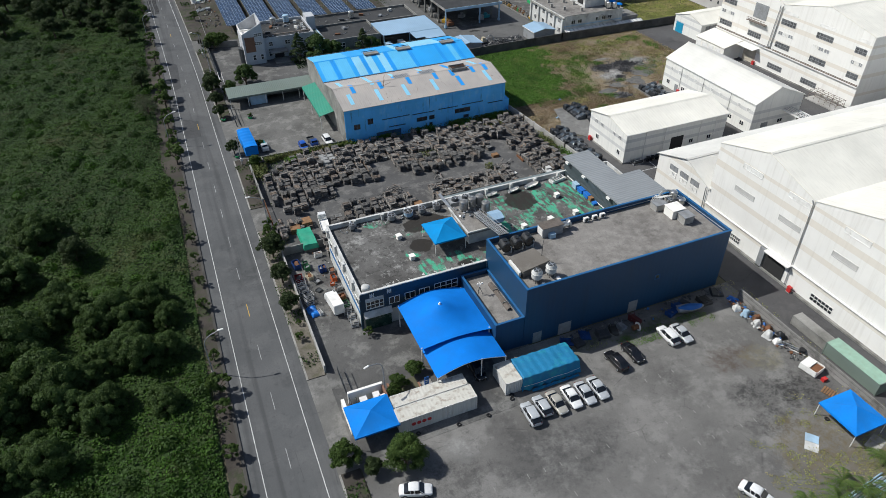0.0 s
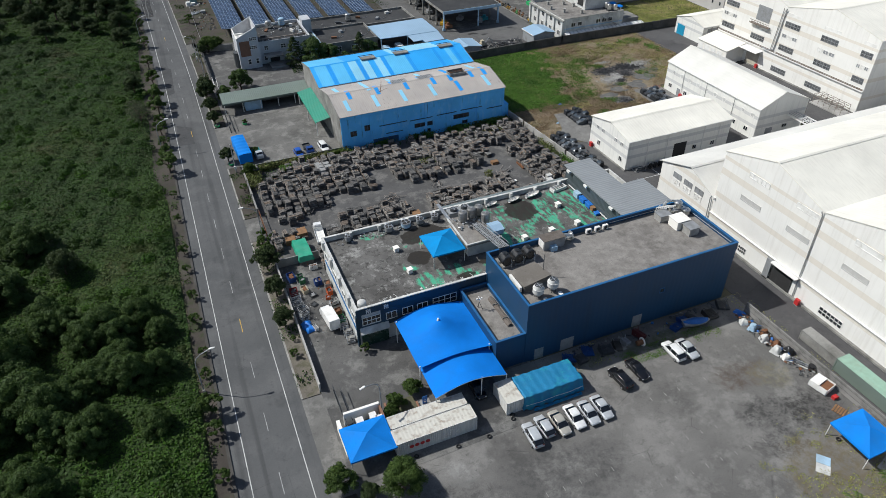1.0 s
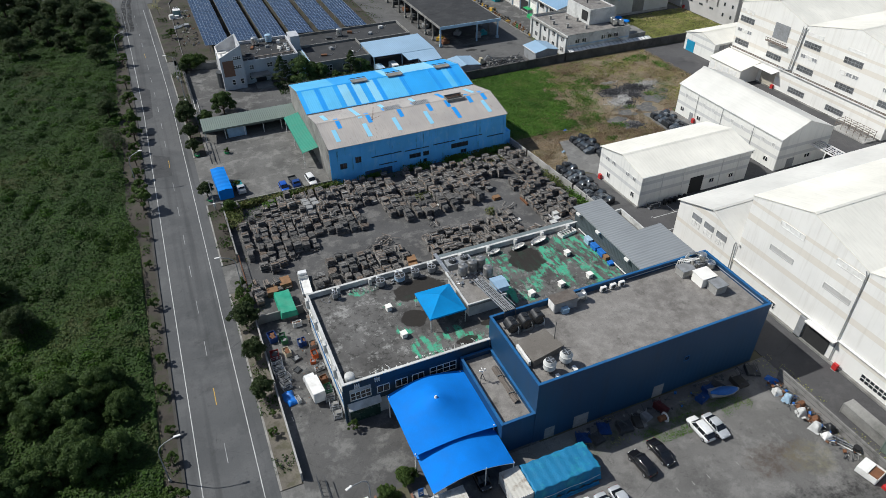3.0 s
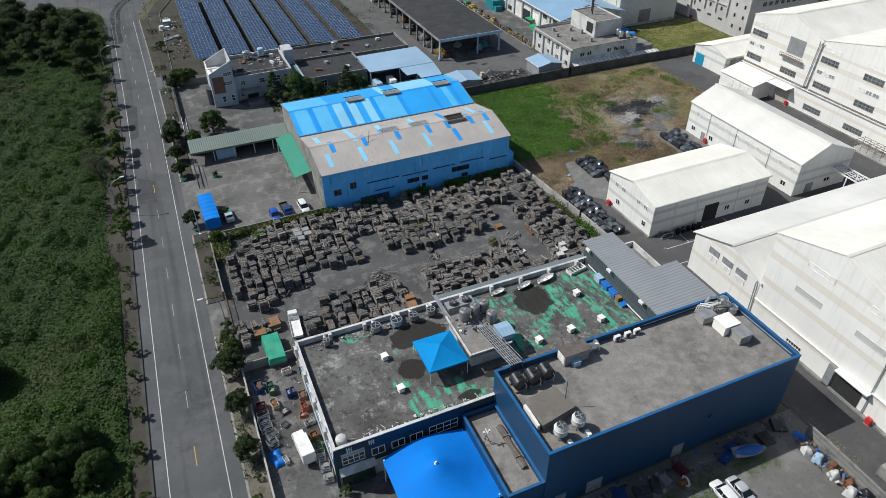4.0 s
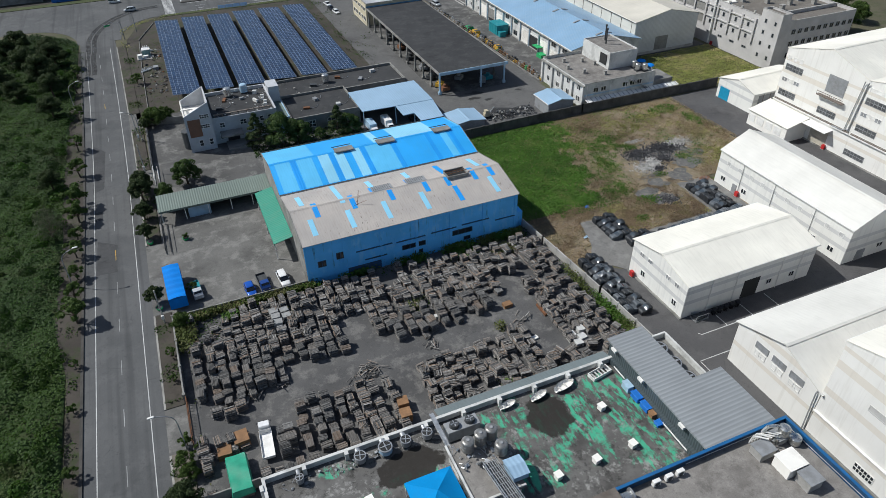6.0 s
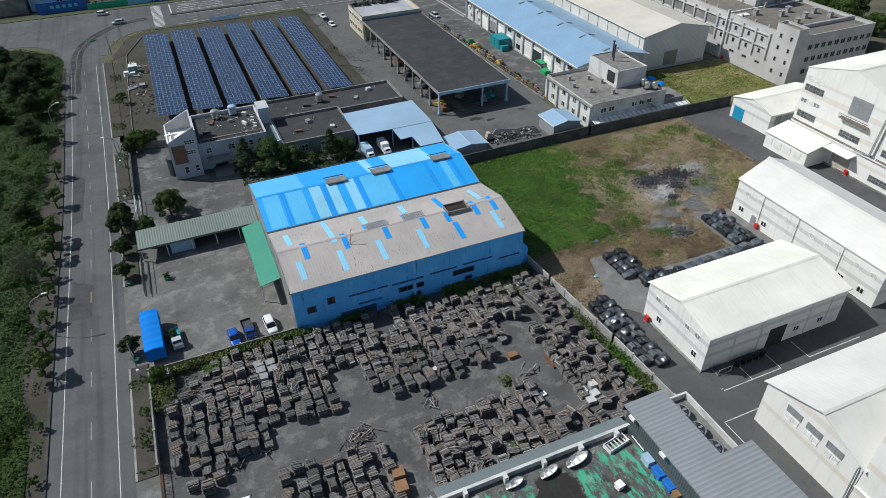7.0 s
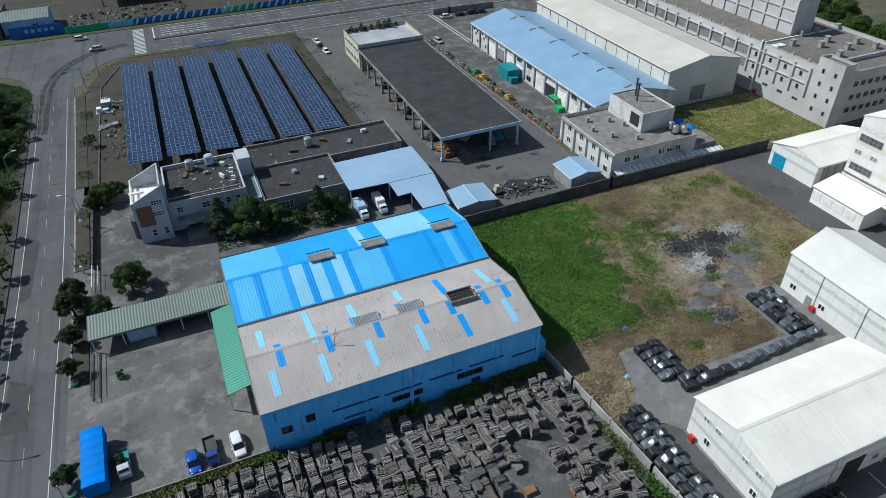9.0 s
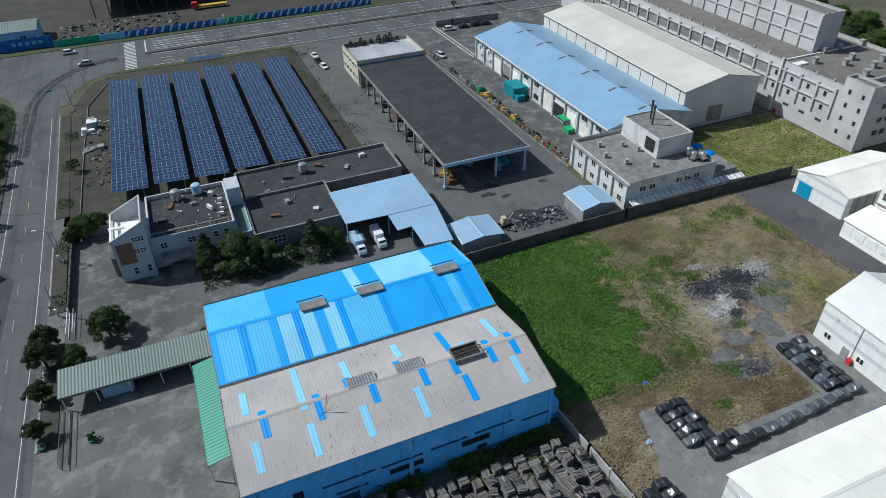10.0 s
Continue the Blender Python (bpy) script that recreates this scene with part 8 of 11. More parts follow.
M["wrap_glass"] = plain("filmed_glass", (0.05, 0.065, 0.08), 0.18, vary=0.3, scale=1.5, bump=0.4, spec=0.7)
wraps = [wrapped_mesh(M["wrap"], 1), wrapped_mesh(M["wrap"], 2), wrapped_mesh(M["wrap_grey"], 3)]
places = [(96.2, 141.7 - i * 1.55) for i in range(5)] + [(98.8, 141.8 - i * 1.6) for i in range(6)] + [(98.4, 132.3), (102.0, 134.1)]
places += [(101.0 + i * 2.45, 132.4 + 0.1 * i) for i in range(11)] + [(122.9, 144.4 - i * 1.5) for i in range(7)] + [(125.8, 144.5 - i * 1.55) for i in range(7)]
places += [(85.4 + 0.1 * (i % 2), 130.4 - i * 1.6) for i in range(10)] + [(87.6, 131.2 - i * 1.65) for i in range(11)]
rng = random.Random(9)
for i, (x, y) in enumerate(places):
    grey = (24 > i > 15) or rng.random() < (0.55 if i > 40 else 0.12)
    o = tagged(new("wrapped_car_body", wraps[2] if grey else wraps[i % 2]), "half car body wrapped in %s plastic on paving" % ("grey" if grey else "black"), "wrapped car", "wrapped car bodies")
    o.location, o.rotation_euler, o.scale = (x, y, 0.02), (0, 0, radians(rng.uniform(-6, 6) + (rng.random() < 0.5) * 180)), (rng.uniform(0.92, 1.04), rng.uniform(0.88, 0.98), rng.uniform(0.9, 1.15))


# ---- pallet yard ----
def wood_mat(name, island):
    k = Nodes(name)
    src = k.n("NewGeometry").outputs["Random Per Island"] if island else k.n("ObjectInfo").outputs["Random"]
    ramp = k.n("ValToRGB")
    k.link(src, ramp.inputs[0])
    el = ramp.color_ramp.elements
    el[0].position, el[0].color = 0.0, (0.07, 0.069, 0.069, 1)
    el[1].position, el[1].color = 1.0, (0.46, 0.455, 0.44, 1)
    for p, c in ((0.3, (0.155, 0.152, 0.149, 1)), (0.72, (0.29, 0.28, 0.268, 1)), (0.5, (0.21, 0.187, 0.167, 1)), (0.8, (0.3, 0.205, 0.14, 1)), (0.9, (0.28, 0.245, 0.215, 1))):
        e = el.new(p)
        e.color = c
    col = k.mix(k.ramp(k.noise(2.5, 5, 0.7, rand=not island), 0.35, 0.7, 0, 0.6), ramp.outputs[0], (0.04, 0.04, 0.04))
    col = k.mix(k.ramp(k.noise(9, 3, 0.6, off=4), 0.5, 0.75, 0, 0.45), col, (0.3, 0.29, 0.275))
    if not island:
        slat = k.ramp(k.noise(1.0, 1, 0.5, stretch=(0.15, 5.0, 0.1), rand=True), 0.35, 0.65, 0, 0.7)
        col = k.mix(slat, k.mix(0.5, col, (0.03, 0.03, 0.03)), k.mix(0.45, col, (0.25, 0.245, 0.235)))
    k.bump(k.noise(14, 3), 0.3, 0.02)
    return k.done(col, 0.92, 0, 0.2)


WOOD, WOOD_J = wood_mat("pallet_wood", False), wood_mat("pallet_wood_joined", True)


def boards(mb, rr, w, d, z, n, ragged, m=None):
    """A layer of separate boards side by side, uneven in length and line."""
    for j in range(n):
        if rr.random() < 0.9:
            y = -d / 2 + d * (j + 0.5) / n + rr.uniform(-0.02, 0.02)
            q = Matrix.Translation((rr.gauss(0, ragged), y, z + rr.uniform(0, 0.03))) @ Matrix.Rotation(rr.gauss(0, ragged * 0.35), 4, "Z")
            mb.box(-w / 2, -d / n * 0.36, 0, w / 2 * rr.uniform(0.85, 1.0), d / n * 0.36, 0.07, m=(m @ q) if m else q)


def pallet_stack(seed, layers):
    """Stacked pallets: decks with gaps, recessed blocks and loose boards on top, slightly out of line."""
    rr = random.Random(seed)
    mb = MB()
    w, d = rr.uniform(1.2, 1.75), rr.uniform(1.1, 1.4)
    rough = rr.choice((0.015, 0.02, 0.025, 0.04, 0.09))
    z = 0.0
    for i in range(layers):
        dx, dy, a = rr.gauss(0, rough), rr.gauss(0, rough), rr.gauss(0, rough)
        m = Matrix.Translation((dx, dy, z)) @ Matrix.Rotation(a, 4, "Z")
        for s in (-1, 0, 1):
            mb.box(s * w * 0.4 - 0.05, -d / 2 + 0.05, 0, s * w * 0.4 + 0.05, d / 2 - 0.05, 0.09, m=m)
        if i >= layers - 2:
            boards(mb, rr, w, d, 0.09, 6, rough, m)
        else:
            mb.box(-w / 2, -d / 2, 0.09, w / 2, d / 2, 0.125, m=m)
        z += 0.145
    if rough > 0.05:
        for i in range(4):
            q = Matrix.Translation((rr.gauss(0, 0.3), rr.gauss(0, 0.3), z + 0.08)) @ Matrix.Rotation(rr.uniform(0, 3), 4, "Z") @ Matrix.Rotation(rr.gauss(0, 0.12), 4, "Y")
            mb.box(-rr.uniform(0.4, 0.9), -0.05, 0, rr.uniform(0.4, 0.9), 0.05, 0.06, m=q)
    return mb


def loose_heap(seed, count, spread, ln=(1.0, 2.0)):
    rr = random.Random(seed)
    mb = MB()
    for i in range(count):
        m = Matrix.Translation((rr.gauss(0, spread), rr.gauss(0, spread), 0.08 + rr.random() * 0.5)) @ Matrix.Rotation(rr.gauss(0.4, 0.7), 4, "Z") @ Matrix.Rotation(rr.gauss(0, 0.2), 4, "Y")
        q = rr.uniform(*ln)
        mb.box(-q / 2, -0.06, -0.04, q / 2, 0.06, 0.04, m=m)
    return mb


def pallet_mesh(seed):
    rr = random.Random(seed)
    mb = MB()
    prof = [(-0.52, 0.0), (0.52, 0.0), (0.52, 0.085), (0.65, 0.085)]
    for j in range(6):
        y = 0.65 - 1.3 * j / 6
        top = 0.135 if rr.random() < 0.92 else 0.1
        prof += [(y, top), (y - 0.17, top)]
        if j < 5:
            prof += [(y - 0.17, 0.1), (y - 1.3 / 6, 0.1)]
    prof += [(-0.65, 0.085), (-0.52, 0.085)]
    mb.extrude(prof, "x", -0.7, 0.7)
    me = mb.mesh("pallet")
    me.materials.append(WOOD)
    return me


def top_pallet(seed):
    """The uppermost pallet: six uneven boards on a thin deck, in one piece."""
    rr = random.Random(seed)
    prof = [(-0.6, 0.0), (0.6, 0.0), (0.6, 0.05)]
    for j in range(6):
        y, t = 0.62 - 1.24 * j / 6, rr.uniform(0.1, 0.16)
        prof += [(y, 0.05), (y, t), (y - 0.14, t), (y - 0.14, 0.05)]
    mb = MB()
    mb.extrude(prof, "x", -0.7, 0.7)
    n = len(prof)
    out = [list(v) for v in mb.v]
    for j in range(6):
        for side in (0, 1):
            e = rr.gauss(0, 0.07)
            for q in range(4):
                out[side * n + 3 + 4 * j + q][0] += e
        sway = rr.gauss(0, 0.02)
        for q in range(4):
            out[n + 3 + 4 * j + q][1] += sway
    mb.v = [tuple(v) for v in out]
    me = mb.mesh("top_pallet")
    me.materials.append(WOOD)
    return me


PALLETS = [pallet_mesh(i) for i in range(6)]
TOPS = [top_pallet(i) for i in range(9)]
COUNTS = (5, 7, 8, 9, 10, 11, 12, 13, 8, 10, 6, 12, 9, 7, 11, 10)
protos = [pallet_stack(i, COUNTS[i]) for i in range(16)]


def pallet_pile(m, i):
    """A stack whose pallets are parts of their own."""
    t = thing("pallet_stack", (0, 0, 0), "stack of weathered grey wooden pallets in a yard", "pallets", "pallet stacks in the yard")
    t.matrix_basis = m
    rr = random.Random(i * 31 + made)
    sx, sy = rr.uniform(0.85, 1.15), rr.uniform(0.85, 1.1)
    for k in range(COUNTS[i]):
        o = new("pallet", PALLETS[rr.randrange(6)])
        o.parent = t
        o.matrix_basis = pose(rr.uniform(-0.06, 0.06), rr.uniform(-0.06, 0.06), 0.137 * k, 0, 0, rr.gauss(0, 2)) @ Matrix.Diagonal((sx, sy, 1, 1))
    o = new("top_pallet", TOPS[rr.randrange(9)])
    o.parent = t
    o.matrix_basis = pose(0, 0, 0.137 * COUNTS[i], 0, 0, rr.gauss(0, 4)) @ Matrix.Diagonal((sx, sy, 1, 1))
    return t


def south_end(x):
    """Where the northern block of stacks ends towards the aisle."""
    steps = ((27.5, 123.6), (31.5, 127.6), (36.5, 126.6), (41.5, 134.6), (46, 127.4), (50, 125.6), (57, 124.6), (63, 126.6), (67, 129.5), (74, 134.5), (82, 131))
    for lim, y in steps:
        if x < lim:
            return y
    return 134


rng = random.Random(21)
spots = []
x = 13.6
while x < 80.2:
    y = 143.6 - (1.6 if x > 56 else 0)
    lean = rng.uniform(-0.03, 0.03)
    while y > south_end(x) + rng.uniform(-0.8, 0.8):
        if not (x > 78 and y > 141) and rng.random() > 0.035 and not (46.5 < x < 51 and y > 139.5) and not (x < 21 and y > 139 and rng.random() < 0.45):
            spots.append((x + (143 - y) * lean + rng.uniform(-0.16, 0.16), y, 1))
        y -= rng.uniform(1.22, 1.5)
    x += rng.uniform(1.62, 1.85) + (0.9 if rng.random() < 0.1 else 0)
# southern blocks (x from, x to, y from, y to, keep)
for x0, x1, y0, y1, keep in ((22.6, 33.6, 103.6, 115.6, 0.95), (26.5, 33.6, 115.6, 118.8, 0.75), (34.4, 41.2, 103.6, 118.4, 0.94), (45.8, 55.6, 103.6, 118.8, 0.94), (57.2, 65.4, 104.2, 119.6, 0.96), (66.2, 71.0, 104.4, 112.6, 0.9), (72.2, 80.6, 108.0, 128.6, 0.72), (72.2, 78.8, 120.5, 130.5, 0.5), (14.2, 20.0, 112.8, 116.8, 0.85), (12.2, 13.8, 107.8, 116.5, 0.7), (17.8, 22.0, 103.4, 110.6, 0.8), (12.8, 22.4, 120.2, 122.4, 0.25)):
    x = x0
    while x < x1:
        y = y0
        lean = rng.uniform(-0.04, 0.04)
        while y < y1:
            if rng.random() < keep and not (15.0 < x < 18.6 and y < 112.9) and not (19.4 < x < 22.4 and y > 109.5):
                spots.append((x + (y - y0) * lean + rng.uniform(-0.15, 0.15), y, 0))
            y += rng.uniform(1.25, 1.55)
        x += rng.uniform(1.75, 2.1)
made = 0
joined = MB()
for x, y, far in spots:
    i = rng.randrange(16)
    turn = rng.gauss(0, 3.5 if x < 45 else 7) + 90 * (rng.random() < 0.25)
    low = 0.55 if rng.random() < 0.2 else 1.0
    m = pose(x, y, 0.02, rng.gauss(0, 1.3), rng.gauss(0, 1.3), turn) @ Matrix.Diagonal((0.96, 0.94, low * rng.uniform(0.95, 1.3), 1))
    if made < 165 and y < 131 and (not far or x > 12):
        pallet_pile(m, i)
        made += 1
    else:
        p = protos[i]
        joined.add([m @ Vector(v) for v in p.v], p.f)
tagged(shape("far_pallet_stacks", joined, WOOD_J), "closely packed rows of weathered pallet stacks", "pallets", "", "stuff")
for x, y, n, s in ((38.6, 120.8, 34, 0.9), (36.6, 119.6, 26, 0.7), (30.2, 117.4, 18, 0.6), (16.5, 121.0, 16, 0.7), (20.6, 123.2, 18, 0.5), (25.4, 124.2, 14, 0.5), (17.0, 137.8, 40, 1.4), (22.0, 139.5, 40, 1.6), (20.5, 134.5, 36, 1.3), (75.5, 124.5, 40, 1.4), (77.0, 116.5, 36, 1.3), (74.0, 119.5, 30, 1.1), (79.2, 134.0, 26, 1.0), (55.5, 138.0, 26, 1.0), (61.5, 132.0, 20, 0.9), (69.5, 137.0, 24, 1.1), (33.0, 131.6, 18, 0.8), (50.4, 122.4, 12, 0.6), (67.0, 122.0, 10, 0.7)):
    o = tagged(shape("timber_heap", loose_heap(int(x * 10 + y), n, s), WOOD_J), "loose heap of grey boards and poles", "timber", "", "stuff")
    o.location, o.rotation_euler = (x, y, 0.02), (0, 0, rng.uniform(0, 3))
for x, y, w, d, h, mat, lab in ((17.4, 115.4, 2.2, 2.4, 1.4, "fresh_wood", "stack of brown timber sheets"), (14.9, 114.2, 2.0, 2.2, 1.2, "fresh_wood", "stack of brown timber sheets"), (41.0, 112.0, 1.7, 1.7, 1.6, "fresh_wood", "stack of orange-brown pallets"), (40.7, 109.8, 1.7, 1.8, 1.5, "fresh_wood", "stack of orange-brown pallets"), (71.6, 122.4, 1.3, 3.2, 0.5, "rust", "rusty steel plate bundle"), (66.2, 126.0, 1.6, 1.2, 0.7, "fresh_wood", "brown wooden crate"), (72.4, 114.6, 1.4, 1.3, 0.9, "off_white", "pale wrapped bale"), (73.8, 113.4, 1.4, 1.3, 0.9, "off_white", "pale wrapped bale"), (72.6, 112.6, 1.4, 1.3, 0.8, "off_white", "pale wrapped bale"), (74.6, 115.2, 1.3, 1.3, 0.9, "off_white", "pale wrapped bale"), (53.0, 128.4, 1.4, 0.9, 0.5, "off_white", "pale board bundle"), (27.4, 136.8, 1.5, 1.3, 1.9, "pale_wood", "stack of pale grey pallets"), (27.3, 138.4, 1.5, 1.3, 1.9, "pale_wood", "stack of pale grey pallets"), (27.2, 140.0, 1.5, 1.3, 1.8, "pale_wood", "stack of pale grey pallets"), (29.1, 138.0, 1.5, 1.3, 1.8, "pale_wood", "stack of pale grey pallets"), (29.0, 139.7, 1.5, 1.3, 1.7, "pale_wood", "stack of pale grey pallets"), (27.6, 135.2, 1.5, 1.3, 1.6, "pale_wood", "stack of pale grey pallets"), (66.6, 116.8, 1.2, 0.8, 0.3, "white_wall", "torn white sheet on the ground")):
    o = thing("timber_bundle" if mat in ("fresh_wood", "rust") else "pale_bale", (x, y, 0.02), lab + " among grey pallets", "bundle", "material bundles", turn=rng.uniform(-9, 9))
    n = max(2, int(h / 0.3))
    for i in range(n):
        e = random.Random(i + int(x)).uniform(0, 0.06)
        part("slab", MB().box(-w / 2 + e, -d / 2 + e, h * i / n, w / 2 - e, d / 2 - e, h * (i + 0.92) / n), M[mat], o)
gt_ = thing("green_covered_stack", (16.2, 109.0, 0.02), "stack covered by a green tarpaulin", "tarpaulin", turn=1)
part("cover", MB().sheet(lambda u, v: (-1.5 + 3.0 * u, -3.3 + 6.6 * v, (1.9 + 0.1 * math.sin(9 * v + 4 * u)) if 0.06 < u < 0.94 and 0.04 < v < 0.96 else 0.9 + 0.1 * math.sin(30 * v)), 16, 24), M["green_tarp"], gt_)
part("core", MB().box(-1.3, -3.0, 0, 1.3, 3.0, 1.7), WOOD, gt_)


# ---- plants ----
def foliage(name, dark, light, dry=None, patch_scale=0.05, lo=0.45, hi=0.6, pale=None):
    k = Nodes(name)
    rnd = k.n("NewGeometry").outputs["Random Per Island"]
    col = k.mix(k.ramp(rnd, 0, 1), dark, light)
    col = k.mix(k.ramp(k.noise(0.9, 3, 0.6, off=41), 0.4, 0.65, 0, 0.5), col, tuple(v * 1.25 for v in light))
    col = k.mix(k.ramp(k.noise(0.25, 4), 0.35, 0.65, 0, 0.55), col, tuple(v * 0.7 for v in dark))
    col = k.mix(k.ramp(k.noise(0.06, 5, 0.6, off=17), 0.5, 0.62, 0, 0.6), col, tuple(v * 0.65 for v in dark))
    if pale:
        col = k.mix(k.ramp(k.noise(0.028, 6, 0.62, off=63), 0.48, 0.62, 0, 0.6), col, pale)
    if dry:
        col = k.mix(k.ramp(k.noise(patch_scale, 5, 0.65, off=3), lo, hi, 0, 0.85), col, dry)
    k.done(col, 0.65, 0, 0.25)
    thin = k.n("BsdfTranslucent")
    k.link(col, thin.inputs["Color"])
    both = k.n("MixShader")
    both.inputs[0].default_value = 0.3
    k.link(k.bsdf.outputs[0], both.inputs[1])
    k.link(thin.outputs[0], both.inputs[2])
    k.link(both.outputs[0], k.t.nodes["Material Output"].inputs["Surface"])
    return k.mat


M["leaf"] = foliage("tree_leaves", (0.03, 0.062, 0.012), (0.1, 0.155, 0.034))
M["leaf_wood"] = foliage("woodland_leaves", (0.026, 0.058, 0.012), (0.085, 0.135, 0.035))
M["leaf_thin"] = foliage("thin_greyish_leaves", (0.045, 0.055, 0.032), (0.11, 0.125, 0.07))
M["leaf_dark"] = foliage("dark_tree_leaves", (0.022, 0.04, 0.013), (0.07, 0.1, 0.034))
M["scrub"] = foliage("scrub_leaves", (0.02, 0.046, 0.008), (0.045, 0.098, 0.014), (0.085, 0.08, 0.034), 0.055, 0.58, 0.7, (0.058, 0.11, 0.014))
M["lush_field"] = foliage("bright_field_leaves", (0.028, 0.078, 0.008), (0.065, 0.14, 0.014))
M["lush"] = foliage("lush_weeds", (0.066, 0.152, 0.022), (0.128, 0.245, 0.038), (0.17, 0.21, 0.06), 0.16, 0.54, 0.7)
M["dry"] = foliage("dry_grass", (0.24, 0.175, 0.1), (0.46, 0.37, 0.22), (0.27, 0.2, 0.125), 0.12, 0.5, 0.62)
M["straw"] = foliage("straw_weeds", (0.075, 0.1, 0.026), (0.17, 0.2, 0.066), (0.21, 0.195, 0.09), 0.3, 0.5, 0.65)
M["lawn"] = foliage("pale_lawn", (0.2, 0.225, 0.06), (0.4, 0.42, 0.13), (0.45, 0.38, 0.19), 0.15, 0.5, 0.65)


def quads(pts, nrm, size, rs, aspect=0.6):
    """Bent leaf clumps as quads about given points."""
    n = len(pts)
    nrm = nrm / np.maximum(np.linalg.norm(nrm, axis=1, keepdims=True), 1e-6)
    t = rs.normal(size=(n, 3))
    a = np.cross(nrm, t)
    a /= np.maximum(np.linalg.norm(a, axis=1, keepdims=True), 1e-6)
    b = np.cross(nrm, a)
    s = (size * rs.uniform(0.6, 1.35, n))[:, None]
    a, b = a * s, b * s * aspect
    v = np.stack([pts - a - b * 0.5, pts + b - nrm * s * 0.15, pts + a - b * 0.3, pts - b * 1.1 + nrm * s * 0.1], axis=1).reshape(-1, 3)
    return v


def quad_mesh(name, v):
    n = len(v) // 4
    me = bpy.data.meshes.new(name)
    me.vertices.add(4 * n)
    me.vertices.foreach_set("co", v.astype(np.float32).ravel())
    me.loops.add(4 * n)
    me.loops.foreach_set("vertex_index", np.arange(4 * n, dtype=np.int32))
    me.polygons.add(n)
    me.polygons.foreach_set("loop_start", np.arange(0, 4 * n, 4, dtype=np.int32))
    me.update(calc_edges=True)
    return me


def crown(seed, r, h, blobs, per, size, base):
    rs = np.random.RandomState(seed)
    out = []
    for i in range(blobs):
        a, q = rs.uniform(0, 2 * math.pi), rs.uniform(0.15, 1) ** 0.6 * 0.9
        zz = rs.uniform(0.08, 1.0)
        shrink = 1 - 0.62 * zz ** 2.2 + 0.14 * math.sin(3 * a + seed)
        c = np.array([r * q * shrink * math.cos(a), r * q * shrink * math.sin(a), base + h * zz * 0.8])
        br = r * rs.uniform(0.15, 0.29)
        d = rs.normal(size=(per, 3))
        d /= np.linalg.norm(d, axis=1, keepdims=True)
        d[:, 2] = np.where(d[:, 2] < -0.35, -d[:, 2], d[:, 2])
        rad = br * rs.uniform(0.55, 1.12, per)[:, None]
        p = c + d * rad * np.array([1, 1, 0.8])
        out.append(quads(p, d + rs.normal(size=d.shape) * 0.45, size, rs))
    return np.concatenate(out)


def lobed_crown(seed, r, h, lobes, per, size, base, cone=False):
    """Rounded lobes of leaves set over a crown, with gaps between them; a cone for a conifer."""
    rs = np.random.RandomState(seed)
    out = []
    for i in range(lobes):
        zz = (i + 0.5) / lobes
        a = i * 2.4 + rs.uniform(-0.5, 0.5)
        if cone:
            q = (1 - zz) ** 0.85 * r
            br = 0.16 * r + 0.22 * r * (1 - zz)
        else:
            q = r * (1 - zz ** 2.4) ** 0.5 * rs.uniform(0.5, 0.95)
            br = r * rs.uniform(0.2, 0.36)
        c = np.array([q * math.cos(a), q * math.sin(a), base + h * zz * (0.95 if cone else 0.82)])
        d = rs.normal(size=(per, 3))
        d /= np.linalg.norm(d, axis=1, keepdims=True)
        d[:, 2] = np.where(d[:, 2] < -0.2, -d[:, 2], d[:, 2])
        p = c + d * (br * rs.uniform(0.72, 1.05, per)[:, None]) * np.array([1, 1, 0.5 if cone else 0.85])
        out.append(quads(p, d + rs.normal(size=d.shape) * 0.35, size, rs))
    return np.concatenate(out)


def tree(name, seed, r, h, trunk, mat, label, blobs=14, per=150, size=0.26, form=""):
    t = thing(name, (0, 0, 0), label, "tree", "trees")
    rr = random.Random(seed)
    wood = MB()
    top = trunk + h * 0.5
    wood.rod((0, 0, -0.2), (0.1, 0.05, trunk), 0.2 * r / 2.5, 8, 0, 0.14 * r / 2.5)
    wood.rod((0.1, 0.05, trunk), (0.05, -0.1, top), 0.14 * r / 2.5, 7, 0, 0.06)
    for i in range(6):
        a = i * 1.05 + rr.uniform(-0.3, 0.3)
        wood.rod((0.08, 0.0, trunk * (0.85 + 0.1 * i / 6)), (r * 0.6 * math.cos(a), r * 0.6 * math.sin(a), trunk + h * rr.uniform(0.25, 0.6)), 0.09 * r / 2.5, 6, 0, 0.03)
    part("trunk", wood, M["bark"], t)
    leaves = crown(seed, r, h, blobs, per, size, trunk) if not form else lobed_crown(seed, r, h, blobs, per, size, trunk, form == "cone")
    part("crown", quad_mesh("crown", leaves), M[mat], t)
    return t


